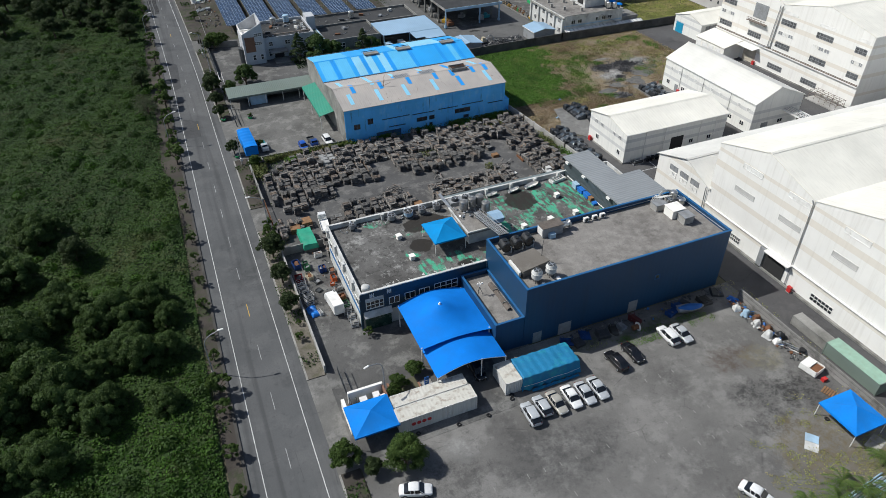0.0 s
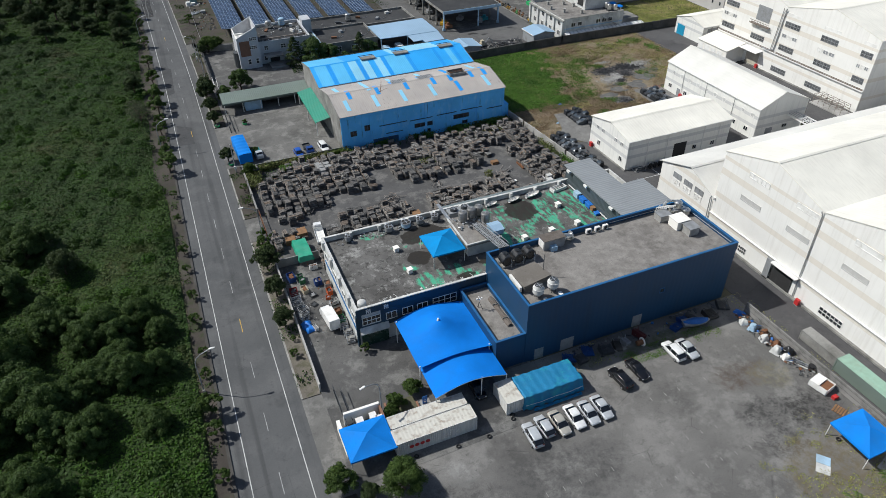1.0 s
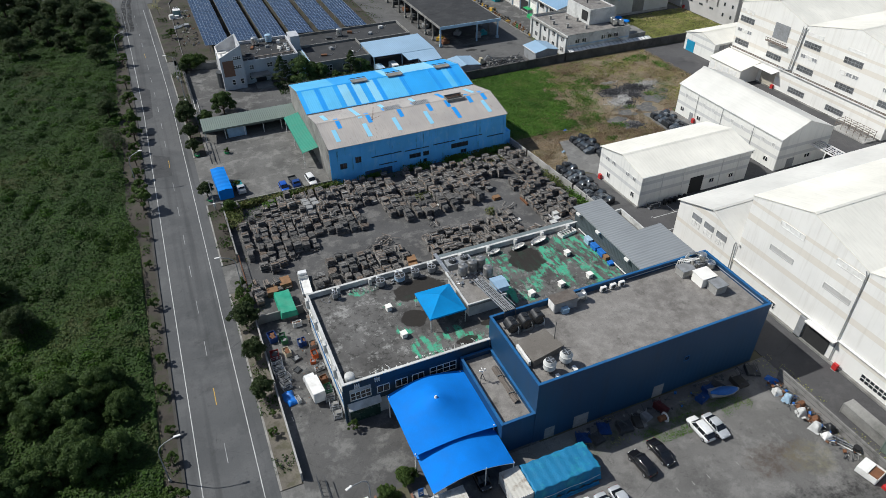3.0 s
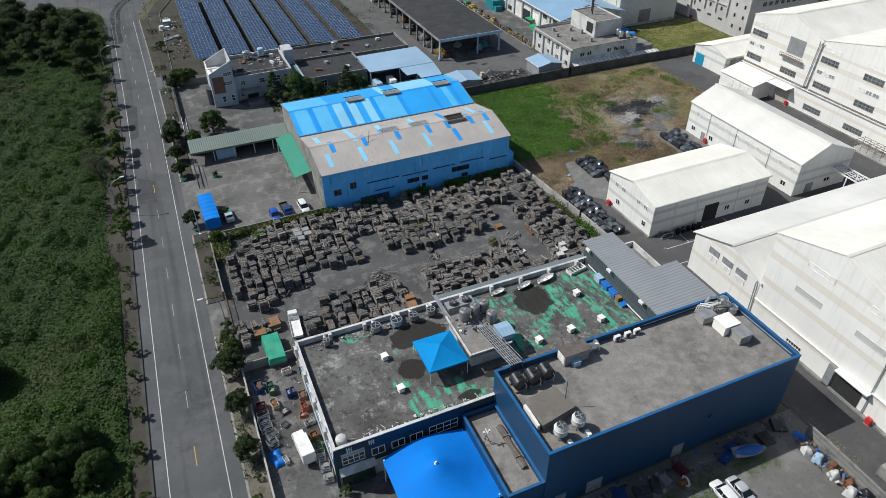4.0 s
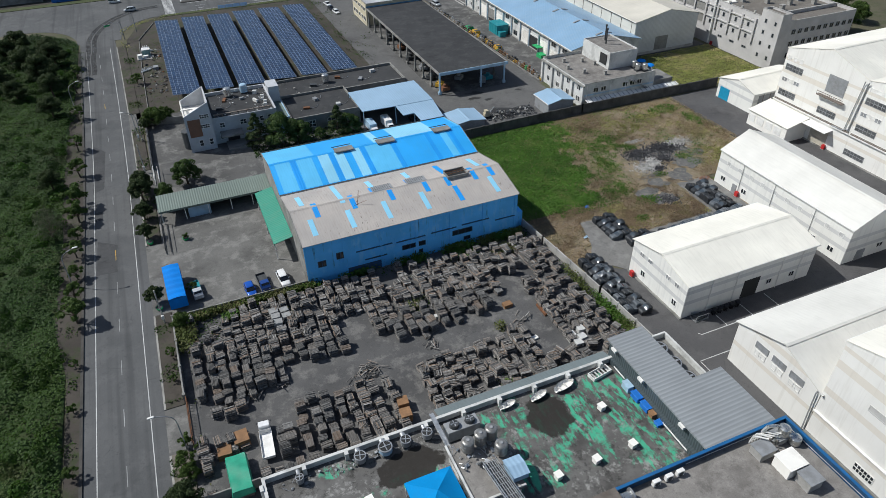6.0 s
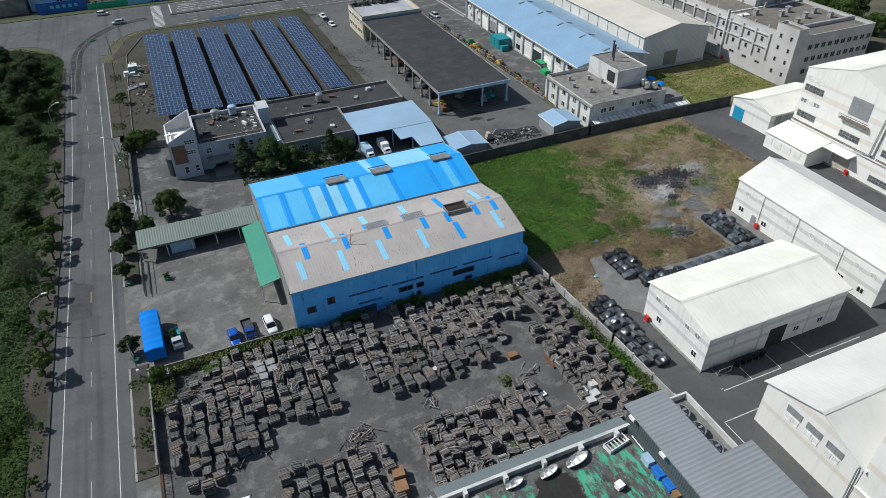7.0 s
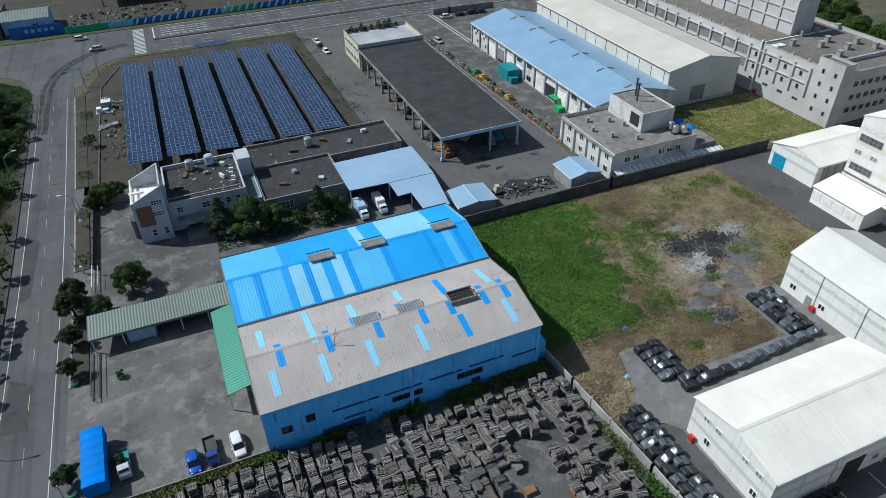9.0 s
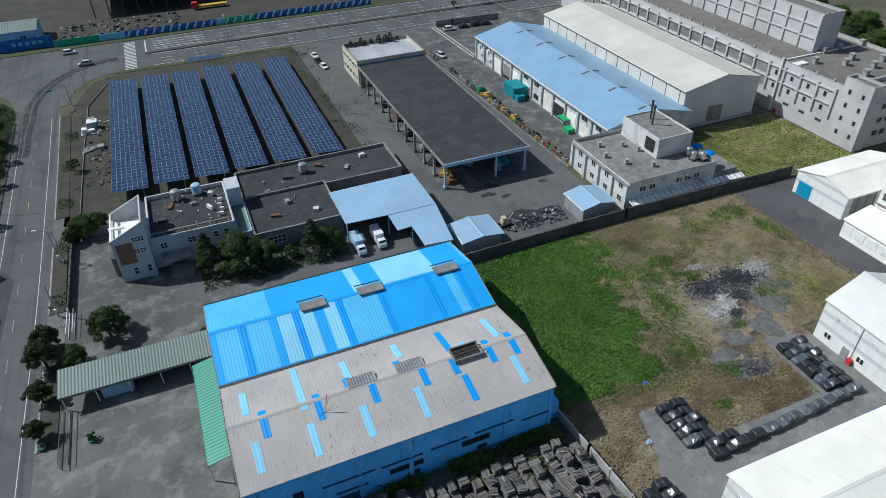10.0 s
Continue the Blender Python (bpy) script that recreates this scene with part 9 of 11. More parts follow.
TREES = [tree("tree", 1, 2.6, 3.2, 1.2, "leaf", "dense round green tree with a short trunk", 48, 240, 0.12), tree("tree", 2, 2.4, 3.0, 1.6, "leaf_dark", "dark green broadleaf tree", 44, 240, 0.12), tree("tree", 3, 3.8, 4.6, 1.4, "leaf", "large spreading green tree", 105, 280, 0.12), tree("tree", 4, 1.3, 1.6, 0.9, "leaf", "small young roadside tree", 16, 110, 0.12), tree("tree", 5, 3.2, 4.4, 2.0, "leaf_dark", "tall dark tree with uneven crown", 70, 240, 0.12), tree("tree", 6, 3.6, 5.6, 1.4, "leaf_wood", "broad woodland tree with rounded leafy lobes", 34, 420, 0.13, "lobes"), tree("tree", 7, 3.0, 4.6, 1.2, "leaf_wood", "leafy woodland tree with an uneven crown", 26, 420, 0.13, "lobes"), tree("tree", 8, 2.3, 7.0, 0.8, "leaf_dark", "dark conical evergreen tree", 40, 220, 0.12, "cone"), tree("tree", 9, 3.4, 4.2, 2.0, "leaf_thin", "thin greyish tree with sparse leaves", 40, 60, 0.11, "lobes")]
first = [True] * 9


def plant(i, x, y, s=1.0, z=0.0, turn=None):
    m = pose(x, y, z, 0, 0, rng.uniform(0, 360) if turn is None else turn)
    if first[i]:
        TREES[i].matrix_basis = m @ Matrix.Scale(s, 4)
        first[i] = False
    else:
        copy_thing(TREES[i], m @ Matrix.Scale(s / TREES[i].scale.x, 4))


for i, (px, ps) in enumerate(((92.2, 0.7), (93.6, 1.1), (95.2, 0.8), (97.0, 1.4), (98.4, 0.9), (100.6, 1.0), (103.2, 1.5), (105.4, 1.3), (107.0, 1.6), (109.6, 0.8))):
    o = thing("roof_planter", (px, 299.4 + 0.3 * (i % 2), 7.0), "dark potted shrub on an office roof edge", "planter", "pots on the office roof")
    o.scale = (ps, ps, ps)
    part("pot", MB().box(-0.4, -0.4, 0, 0.4, 0.4, 0.6), M["dark_steel"], o)
    part("shrub", quad_mesh("shrub", lobed_crown(i, 0.6, 1.5, 9, 26, 0.18, 0.5)), M["leaf_dark"], o)
rng = random.Random(33)
for i, x, y, s in ((0, 8.9, 56.6, 0.95), (2, 16.6, 53.2, 0.82), (4, 12.0, 53.6, 0.45), (0, 20.2, 66.6, 0.62), (0, 23.4, 68.2, 0.62), (0, 18.6, 64.9, 0.5), (1, 8.9, 107.2, 1.15), (1, 9.0, 98.6, 1.0), (1, 8.7, 90.6, 0.92), (3, 8.6, 82.7, 0.7), (3, 9.6, 114.2, 1.2), (3, 10.0, 118.0, 0.9), (1, 8.4, 152.6, 0.85), (1, 8.2, 174.6, 0.85), (1, 8.0, 182.4, 0.95), (1, 8.2, 190.6, 1.35), (1, 8.6, 194.6, 1.2), (6, 18.2, 194.4, 1.12), (5, 12.9, 189.2, 0.62), (0, 23.2, 186.0, 0.45), (2, 13.4, 230.0, 0.85), (0, 16.2, 231.6, 1.0), (1, 11.2, 227.6, 0.8)):
    plant(i, x, y, s, 0.03)
for i, x, y, s in ((7, 37.0, 206.4, 1.2), (5, 42.8, 204.4, 1.25), (6, 47.6, 203.6, 1.05), (7, 57.2, 203.2, 1.15), (6, 60.2, 203.8, 1.0), (3, 32.6, 186.0, 0.9), (6, 52.6, 204.6, 0.5), (3, 10.6, 262.0, 1.4), (3, 14.8, 153.2, 0.9), (3, 15.4, 171.4, 0.6), (3, 33.9, 186.4, 1.1), (3, 9.6, 137.5, 0.8), (3, 9.4, 131.4, 0.6), (0, 12.2, 143.8, 0.8), (3, 19.4, 79.2, 0.75), (3, 9.2, 86.4, 0.5), (0, 10.0, 112.4, 0.6), (3, 11.8, 116.0, 0.8)):
    plant(i, x, y, s, 0.03)
for i, x, y, s in ((2, -26.8, 84.0, 1.9), (2, -17.6, 88.6, 1.7), (2, -12.6, 75.6, 1.15), (2, -11.6, 87.6, 1.1), (2, -19.6, 98.6, 1.7), (4, -34.2, 95.4, 1.9), (4, -33.0, 130.0, 1.6), (4, -38.0, 116.0, 2.0), (2, -27.4, 104.0, 1.4), (2, -14.0, 100.4, 1.25), (2, -35.0, 84.0, 1.7), (2, -30.0, 72.0, 1.3), (4, -43.0, 104.0, 1.9), (2, -22.4, 78.0, 1.35), (2, -38.0, 72.0, 1.5), (1, -10.6, 96.0, 1.1), (4, -26.0, 120.0, 1.0), (4, -10.4, 203.0, 0.95), (8, -9.6, 181.5, 0.95), (8, -10.6, 187.0, 0.8)):
    if s < 1.05:
        plant(i, x, y, s, 0.2)
        continue
    for k in range(2 if s < 1.3 else 4):
        a = 2.1 * k + x
        d = 0.0 if k == 0 else 1.75 * s
        plant(5 + k % 2, x + d * math.cos(a), y + d * math.sin(a), s * rng.uniform(0.52, 0.68), 0.2)
for i, x, y, s in ((4, -26.0, 294.0, 1.5), (4, -15.0, 272.2, 1.6), (4, -34.0, 286.0, 1.6), (4, -20.0, 282.0, 1.6), (4, -12.6, 286.0, 1.4), (4, -40.0, 276.0, 1.5), (4, -28.0, 272.0, 1.4), (4, -12.6, 262.0, 1.2), (4, -46.0, 292.0, 1.5), (4, -46.0, 127.0, 1.6), (2, -46.0, 90.0, 1.6), (4, -22.0, 262.0, 1.1), (4, -36.0, 262.0, 1.2), (4, -12.0, 246.0, 1.1), (4, -52.0, 270.0, 1.5), (4, -34.0, 304.0, 1.5), (4, -44.0, 310.0, 1.6), (4, -24.0, 306.0, 1.3), (4, -54.0, 300.0, 1.6), (4, -14.5, 297.0, 1.2), (4, -36.0, 317.0, 1.4)):
    plant(i, x, y, s, 0.2)
for y, q in ((242.5, 1.1), (222.5, 1.2), (208, 1.3), (193.6, 1.6), (187.2, 1.4), (180, 0.9), (173.5, 1.1), (166, 0.9), (159, 1.1), (152.6, 1.5), (141, 0.5), (131, 0.6), (118.5, 0.8), (112.5, 0.6), (104, 0.7), (97, 0.8), (89, 0.6), (83.6, 0.7), (76.2, 1.35), (71.8, 1.0), (63.5, 0.9), (57, 0.7), (262, 1.2), (275, 1.2)):
    plant(3, road_mid(y) - 6.9 + rng.uniform(-0.2, 0.2), y, q * (1.45 if y > 140 else 1.2), 0.13)
for k in range(34):
    plant(2 if k % 3 else 4, 227 + (k * 7.3) % 38, 204 + (k * 13.7) % 92, 1.1 + 0.7 * ((k * 0.37) % 1), 0)
for k in range(5):
    plant(3, 150 + k * 13, 345.7, rng.uniform(1.0, 1.5), 0.2)


def carpet(name, x0, y0, x1, y1, count, size, mat, label, keep, hump=0.0, seed=5, rise=0.25, flat_n=0.5):
    """Scattered leaf clumps over a stretch of ground; one uncountable plant cover."""
    rs = np.random.RandomState(seed)
    p = np.stack([rs.uniform(x0, x1, count), rs.uniform(y0, y1, count), np.zeros(count)], axis=1)
    k = keep(p[:, 0], p[:, 1], rs)
    p = p[k]
    p[:, 2] = ground_h(p[:, 0], p[:, 1]) * hump + rs.uniform(0.02, rise, len(p))
    nrm = rs.normal(size=p.shape) * flat_n + np.array([0, 0, 1.0])
    me = quad_mesh(name, quads(p, nrm, size, rs, 0.75))
    me.materials.append(M[mat])
    return tagged(new(name, me), label, "plants", "", "stuff")


def blot(x, y, fx, fy, ph):
    return np.sin(x * fx + 1.7 * np.sin(y * fy * 0.7 + ph)) * np.sin(y * fy + 1.3 * np.sin(x * fx * 0.6 + ph))


def on_mud(x, y):
    """Whether a place lies on the wet grey ground round the rubble."""
    wob = 0.25 * np.sin(x * 1.7 + y) + 0.2 * np.sin(y * 2.3 - x)
    hit = x < -1e9
    for cx, cy, rx, ry in ((114.8, 143.6, 3.2, 2.4), (112.4, 147.2, 2.4, 2.2), (117.6, 149.8, 2.4, 1.6), (124.6, 150.4, 3.2, 2.2), (130.4, 154.6, 3.2, 2.8), (120.5, 157.0, 3.6, 2.6), (122.0, 162.4, 3.0, 2.0), (129.0, 162.6, 4.4, 2.4), (134.6, 162.0, 3.4, 2.6)):
        hit = hit | (((x - cx) / rx) ** 2 + ((y - cy) / ry) ** 2 < 1 + wob)
    return hit


def on_apron(x, y):
    """Whether a place lies on the concrete where the wrapped cars stand."""
    return ((x > 90.4 + (y - 136) * 0.28) & (x < 100.6) & (y < 143.2)) | ((y < 135.2) & (x > 88.6)) | ((x > 120.8) & (y < 147.6)) | ((y < 131) & (x > 85)) | on_mud(x, y)


def ground_h(x, y):
    """Rolling height of the overgrown field, with tussocks."""
    h = 0.6 * np.sin(x * 0.31 + 1.3 * np.sin(y * 0.11)) * np.sin(y * 0.23 + 0.7) + 0.3 * np.sin(x * 0.83 + y * 0.37) * np.sin(y * 0.71 - x * 0.29) + 0.1 * np.sin(1.9 * x + 0.6 * y) * np.sin(1.6 * y - 0.9 * x)
    return np.maximum(0.05, 0.75 + h)


rows_x, rows_y = np.arange(-110.2, -6.2, 0.9), np.arange(-40, 327, 0.9)
gx, gy = np.meshgrid(rows_x, rows_y)
out = np.hypot(np.maximum(0, gx + 27.8), np.maximum(0, gy - 303))
edge_x = -6.1 - 2.0 * np.clip((gy - 136) / 16, 0, 1) * np.clip((262 - gy) / 20, 0, 1)
gz = ground_h(gx, gy) * np.minimum(1.0, np.maximum(0.0, (edge_x - gx) / 2.0)) * np.clip((21.7 - out) / 2.0, 0, 1) - 0.12 * (out > 21.7)
fv = np.stack([gx, gy, gz], axis=2).reshape(-1, 3)
nx_, ny_ = len(rows_x), len(rows_y)
fi = np.arange(nx_ * ny_).reshape(ny_, nx_)
ff = np.stack([fi[:-1, :-1], fi[:-1, 1:], fi[1:, 1:], fi[1:, :-1]], axis=2).reshape(-1, 4)
fme = bpy.data.meshes.new("field")
fme.from_pydata(fv.tolist(), [], ff.tolist())
fme.shade_smooth()
M["field"] = ground_mat("overgrown_field", (0.018, 0.04, 0.008), (0.032, 0.062, 0.013), (0.06, 0.06, 0.024), 0.1, cracks=False, amt=0.5)
fme.materials.append(M["field"])
tagged(new("overgrown_field", fme), "uneven ground of an overgrown green field", "field", "", "structure")
carpet("field_scrub", -75, 20, -6.6, 325, 300000, 0.195, "scrub", "thick green scrub and creepers over a field", lambda x, y, r: (np.hypot(np.maximum(0, x + 27.8), np.maximum(0, y - 303)) < 21.1) & ((y < 190) | (x > -66)) & (x < -6.5 - 2.0 * np.clip((y - 136) / 16, 0, 1) * np.clip((262 - y) / 20, 0, 1) + 0.5 * r.normal(size=len(x))), 1.0, 6, 0.3, 0.42)
carpet("bright_creepers", -50, 24, -7, 84, 70000, 0.2, "lush_field", "bright green creepers over low scrub", lambda x, y, r: (r.uniform(size=len(x)) < np.clip((82 - y) / 30, 0.05, 1)) & (blot(x, y, 0.22, 0.2, 0.4) + 0.6 * blot(x, y, 0.7, 0.6, 1.2) > -0.45), 1.0, 41, 0.42, 0.5)
def mounds(name, count, seed, mat, label):
    """Low leafy shrubs scattered over a field; one uncountable plant cover."""
    rs = np.random.RandomState(seed)
    out = []
    for _ in range(count):
        x, y = rs.uniform(-70, -7.5), rs.uniform(60, 300)
        r = rs.uniform(0.5, 1.5) * (1.3 if x > -20 else 1.0)
        n = int(150 * r)
        d = rs.normal(size=(n, 3))
        d /= np.linalg.norm(d, axis=1, keepdims=True)
        d[:, 2] = np.abs(d[:, 2])
        p = np.array([x, y, ground_h(np.array([x]), np.array([y]))[0]]) + d * np.array([r, r * rs.uniform(0.7, 1.4), r * 0.7]) * rs.uniform(0.7, 1.05, n)[:, None]
        p[:, 0] = np.minimum(p[:, 0], -6.4)
        out.append(quads(p, d + rs.normal(size=d.shape) * 0.35, 0.2, rs))
    me = quad_mesh(name, np.concatenate(out))
    me.materials.append(M[mat])
    return tagged(new(name, me), label, "plants", "", "stuff")


mounds("field_shrubs", 620, 71, "scrub", "low leafy shrubs dotted over an overgrown field")
mounds("bright_shrubs", 160, 72, "lush_field", "bright green creeper mounds in an overgrown field")
carpet("footpath_weeds", -6.9, 20, -4.3, 300, 11000, 0.16, "scrub", "weeds growing along a footpath", lambda x, y, r: (np.sin(y * 0.7) * np.sin(y * 0.23 + 1) > 0.35) & (x < -4.8) & (r.uniform(size=len(x)) < 0.6), 0.0, 7, 0.45, 0.7)


carpet("vacant_lot_weeds", 80.5, 148, 116, 187, 125000, 0.17, "lush", "lush bright green creepers on a vacant lot", lambda x, y, r: (x < 111 - (186 - y) * 0.26 + 4.2 * blot(x, y, 0.37, 0.41, 0.3) + 2.8 * blot(x, y, 1.1, 0.9, 2.3) - 3.6 * r.exponential(size=len(x))) & (x > 80.2), 0.0, 8, 0.4, 0.5)
carpet("vacant_lot_tufts", 92, 146, 150, 187, 34000, 0.13, "lush", "scattered green tufts on dry ground", lambda x, y, r: (r.uniform(size=len(x)) < 1.5 * (blot(x, y, 0.33, 0.29, 2.0) + blot(x, y, 0.9, 0.8, 0.4) * 0.5 - 0.15)) & ~((x > 113) & (x < 130) & (y > 146) & (y < 169)), 0.0, 9, 0.14, 0.5)
carpet("vacant_lot_grass", 82, 127, 151, 187, 150000, 0.11, "dry", "dry brown grass over a vacant lot", lambda x, y, r: (r.uniform(size=len(x)) < np.clip(0.55 + 0.45 * blot(x, y, 0.21, 0.25, 0.7) + 0.35 * blot(x, y, 0.7, 0.6, 3.1), 0.06, 1)) & ~((x > 113) & (x < 129) & (y > 145) & (y < 167) & (blot(x, y, 0.4, 0.4, 1) + 0.4 * blot(x, y, 1.1, 1.0, 1) > -0.4)) & ~on_apron(x, y), 0.0, 10, 0.09, 0.45)
carpet("lush_fringe", 90, 146, 124, 187, 100000, 0.14, "lush", "creepers thinning out into dry grass", lambda x, y, r: (r.uniform(size=len(x)) < np.clip(1 - (x - (103 - (186 - y) * 0.26)) / 21, 0, 0.9)) & (x > 101 - (186 - y) * 0.3) & (blot(x, y, 0.42, 0.38, 2.1) + 0.7 * blot(x, y, 1.2, 1.0, 0.6) + 0.5 * r.normal(size=len(x)) > 0.1 + 0.035 * (x - 100)), 0.0, 43, 0.2, 0.5)
M["russet"] = foliage("russet_weeds", (0.17, 0.118, 0.08), (0.33, 0.24, 0.155), (0.19, 0.18, 0.08), 0.3, 0.5, 0.65)
carpet("russet_weeds", 92, 128, 150, 187, 100000, 0.11, "russet", "russet dried weeds standing in patches", lambda x, y, r: (blot(x, y, 0.31, 0.27, 1.1) + 0.8 * blot(x, y, 0.9, 1.0, 2.6) + 0.35 * r.normal(size=len(x)) > 0.62) & ~((x > 113) & (x < 130) & (y > 143) & (y < 167)) & ~on_apron(x, y) & (x > 96 + (y - 146) * 0.2), 0.0, 81, 0.28, 0.5)
carpet("dry_brush", 81, 131, 150, 187, 60000, 0.13, "dry", "dry brown brush standing in patches on a vacant lot", lambda x, y, r: (blot(x, y, 0.24, 0.3, 0.5) + 0.7 * blot(x, y, 0.8, 0.9, 1.9) + 0.5 * r.normal(size=len(x)) > 0.2 - 0.9 * ((x < 93) & (y < 150)) - 0.8 * ((x < 121) & (y < 146))) & ~on_apron(x, y) & (x > 80.6 + (160 - y) * 0.07) & ~((x > 111) & (x < 137) & (y > 143) & (y < 168) & (r.uniform(size=len(x)) < 0.75)), 0.0, 88, 0.28, 0.5)
carpet("russet_brush", 82, 131, 122, 150, 60000, 0.1, "russet", "russet dried brush around parked wrapped cars", lambda x, y, r: (blot(x, y, 0.36, 0.4, 2.2) + 0.6 * blot(x, y, 1.1, 0.9, 0.2) + 0.5 * r.normal(size=len(x)) > 0.25) & ~on_apron(x, y), 0.0, 89, 0.4, 0.6)
carpet("yellow_tufts", 94, 128, 150, 187, 60000, 0.13, "lawn", "yellow-green grass tufts over a vacant lot", lambda x, y, r: (blot(x, y, 0.26, 0.33, 2.9) + 0.7 * blot(x, y, 1.0, 0.8, 0.2) + 0.4 * r.normal(size=len(x)) > 0.45 - 0.3 * (y > 172)) & ~((x > 113) & (x < 130) & (y > 143) & (y < 167)) & ~on_apron(x, y), 0.0, 83, 0.22, 0.6)
for i, (x, y, rx, ry, n, mat) in enumerate(((143.8, 181.0, 4.6, 2.6, 2600, "lush"), (147.2, 173.0, 1.8, 4.0, 1500, "lush"), (139.5, 154.6, 3.2, 4.0, 2200, "lawn"), (115.6, 168.4, 5.0, 4.6, 3000, "lush"), (118.6, 172.6, 3.4, 2.2, 1300, "lush"), (111.6, 160.6, 3.0, 4.0, 1800, "lush"), (121.4, 166.6, 2.6, 1.6, 900, "lush"), (131.0, 157.6, 2.0, 1.4, 600, "lush"), (107.5, 151.0, 4.2, 2.6, 2000, "lush"), (111.0, 144.6, 2.8, 1.8, 1000, "lush"), (102.6, 144.8, 3.6, 1.4, 1000, "lawn"), (105.6, 139.2, 2.2, 1.2, 700, "lush"), (136.0, 179.6, 6.0, 2.0, 1400, "lawn"), (129.0, 174.6, 5.0, 2.6, 1500, "lawn"), (120.6, 152.6, 1.6, 1.2, 500, "lush"), (117.6, 180.6, 4.6, 2.6, 2400, "russet"), (148.0, 166.0, 1.2, 6.0, 1400, "russet"))):
    carpet("lot_clump", x - rx * 1.3, y - ry * 1.3, x + rx * 1.3, y + ry * 1.3, int(n * 1.5), 0.15, mat, {"lush": "patch of fresh green weeds on dry ground", "lawn": "patch of yellow-green grass on dry ground", "russet": "patch of russet dead weeds on dry ground"}[mat], lambda px, py, r: (((px - x) / rx) ** 2 + ((py - y) / ry) ** 2 < r.uniform(0.1, 1.5, len(px))) & (blot(px, py, 1.1, 1.0, 0.7) + r.normal(size=len(px)) * 0.5 > -0.35), 0.0, 300 + i, 0.35, 0.6)
carpet("second_lawn", 148, 189, 190, 217, 26000, 0.2, "lawn", "rough yellow-green grass plot", lambda x, y, r: (y < 216.5) & (y > 189), 0.0, 11, 0.14, 0.35)
carpet("wall_weeds", 11, 143.4, 82, 147, 34000, 0.17, "lush", "weeds and creepers along a wall", lambda x, y, r: (np.abs(y - 145.3) < (0.5 + 0.7 * np.abs(np.sin(x * 0.8)) + 0.9 * (x > 56)) * r.uniform(0.3, 1, len(x))) & (x < 79) & (r.uniform(size=len(x)) < 0.45 + 0.5 * np.sin(x * 0.6)), 0.0, 12, 1.3, 0.9)
carpet("wall_reeds", 60, 140.4, 81, 146, 9000, 0.2, "straw", "tall yellow-green grass at the foot of a wall", lambda x, y, r: (y > 145.2 - 2.6 * np.clip((x - 60) / 9, 0, 1) * r.uniform(size=len(x))) & (x < 79.5) & (np.sin(x * 0.9) + r.normal(size=len(x)) * 0.4 > -0.1), 0.0, 29, 1.3, 1.1)
carpet("wall_grass", 11, 142.0, 36, 147.4, 15000, 0.18, "straw", "tall dry grass along a low wall", lambda x, y, r: np.abs(y - 145.2) < 0.5 + 0.8 * np.abs(np.sin(x * 0.5)) * r.uniform(size=len(x)), 0.0, 19, 1.5, 1.2)
carpet("corner_bush", 10.8, 128, 18, 146, 9000, 0.18, "straw", "tall weeds in the corner of a yard", lambda x, y, r: ((x - 11.6) / 3.0) ** 2 + ((y - 141.5) / 5.0) ** 2 < r.uniform(0.2, 1.1, len(x)), 0.0, 51, 1.9, 0.9)
carpet("yard_reeds", 12, 104, 84, 143, 7000, 0.16, "straw", "yellow-green weeds between pallet stacks", lambda x, y, r: (np.abs(x - (82.6 - (y - 107) * 0.085)) < 0.9 + 0.8 * np.sin(y * 0.7)) | ((x - 51) ** 2 + (y - 133.5) ** 2 < 7) | ((x - 58) ** 2 + (y - 109) ** 2 < 4) | ((x - 62.5) ** 2 + (y - 121.5) ** 2 < 2.5) | ((x - 73) ** 2 + (y - 140) ** 2 < 5) | ((x - 11.6) ** 2 < 0.5), 0.0, 52, 0.9, 1.0)
for i, (x, y, rx, ry, n, mat) in enumerate(((82.0, 116.5, 1.1, 6.0, 3200, "lush"), (81.2, 126.5, 0.8, 4.5, 1600, "straw"), (82.2, 112.0, 1.3, 3.0, 1500, "straw"), (51.0, 133.6, 1.8, 2.4, 1600, "straw"), (62.4, 121.4, 1.0, 0.9, 500, "straw"), (58.0, 108.8, 1.6, 1.3, 800, "lush"), (73.0, 140.6, 2.6, 1.6, 1500, "straw"), (66.0, 142.4, 3.0, 1.4, 1600, "lush"), (20.5, 142.8, 2.0, 1.0, 900, "lush"))):
    carpet("weed_clump", x - rx * 1.3, y - ry * 1.3, x + rx * 1.3, y + ry * 1.3, n, 0.17, mat, "tall yellow-green weeds in a pallet yard" if mat == "straw" else "bushy bright green weeds in a pallet yard", lambda px, py, r: ((px - x) / rx) ** 2 + ((py - y) / ry) ** 2 < r.uniform(0.2, 1.4, len(px)), 0.0, 70 + i, 1.4, 0.9)
carpet("yard_weeds", 11, 104, 84.4, 146, 16000, 0.17, "scrub", "weeds growing among pallet stacks", lambda x, y, r: ((x - (84.2 - (y - 107) * 0.09) > -2.2) & (x < 83.6 - (y - 107) * 0.08)) | (((x - 51) ** 2 + (y - 133) ** 2 < 9)) | (((x - 58) ** 2 + (y - 109) ** 2 < 5)) | ((y > 140) & (blot(x, y, 0.5, 0.6, 1) > 0.55)) | (((x - 15) ** 2 + (y - 141) ** 2) < 12), 0.0, 13, 0.9, 0.9)
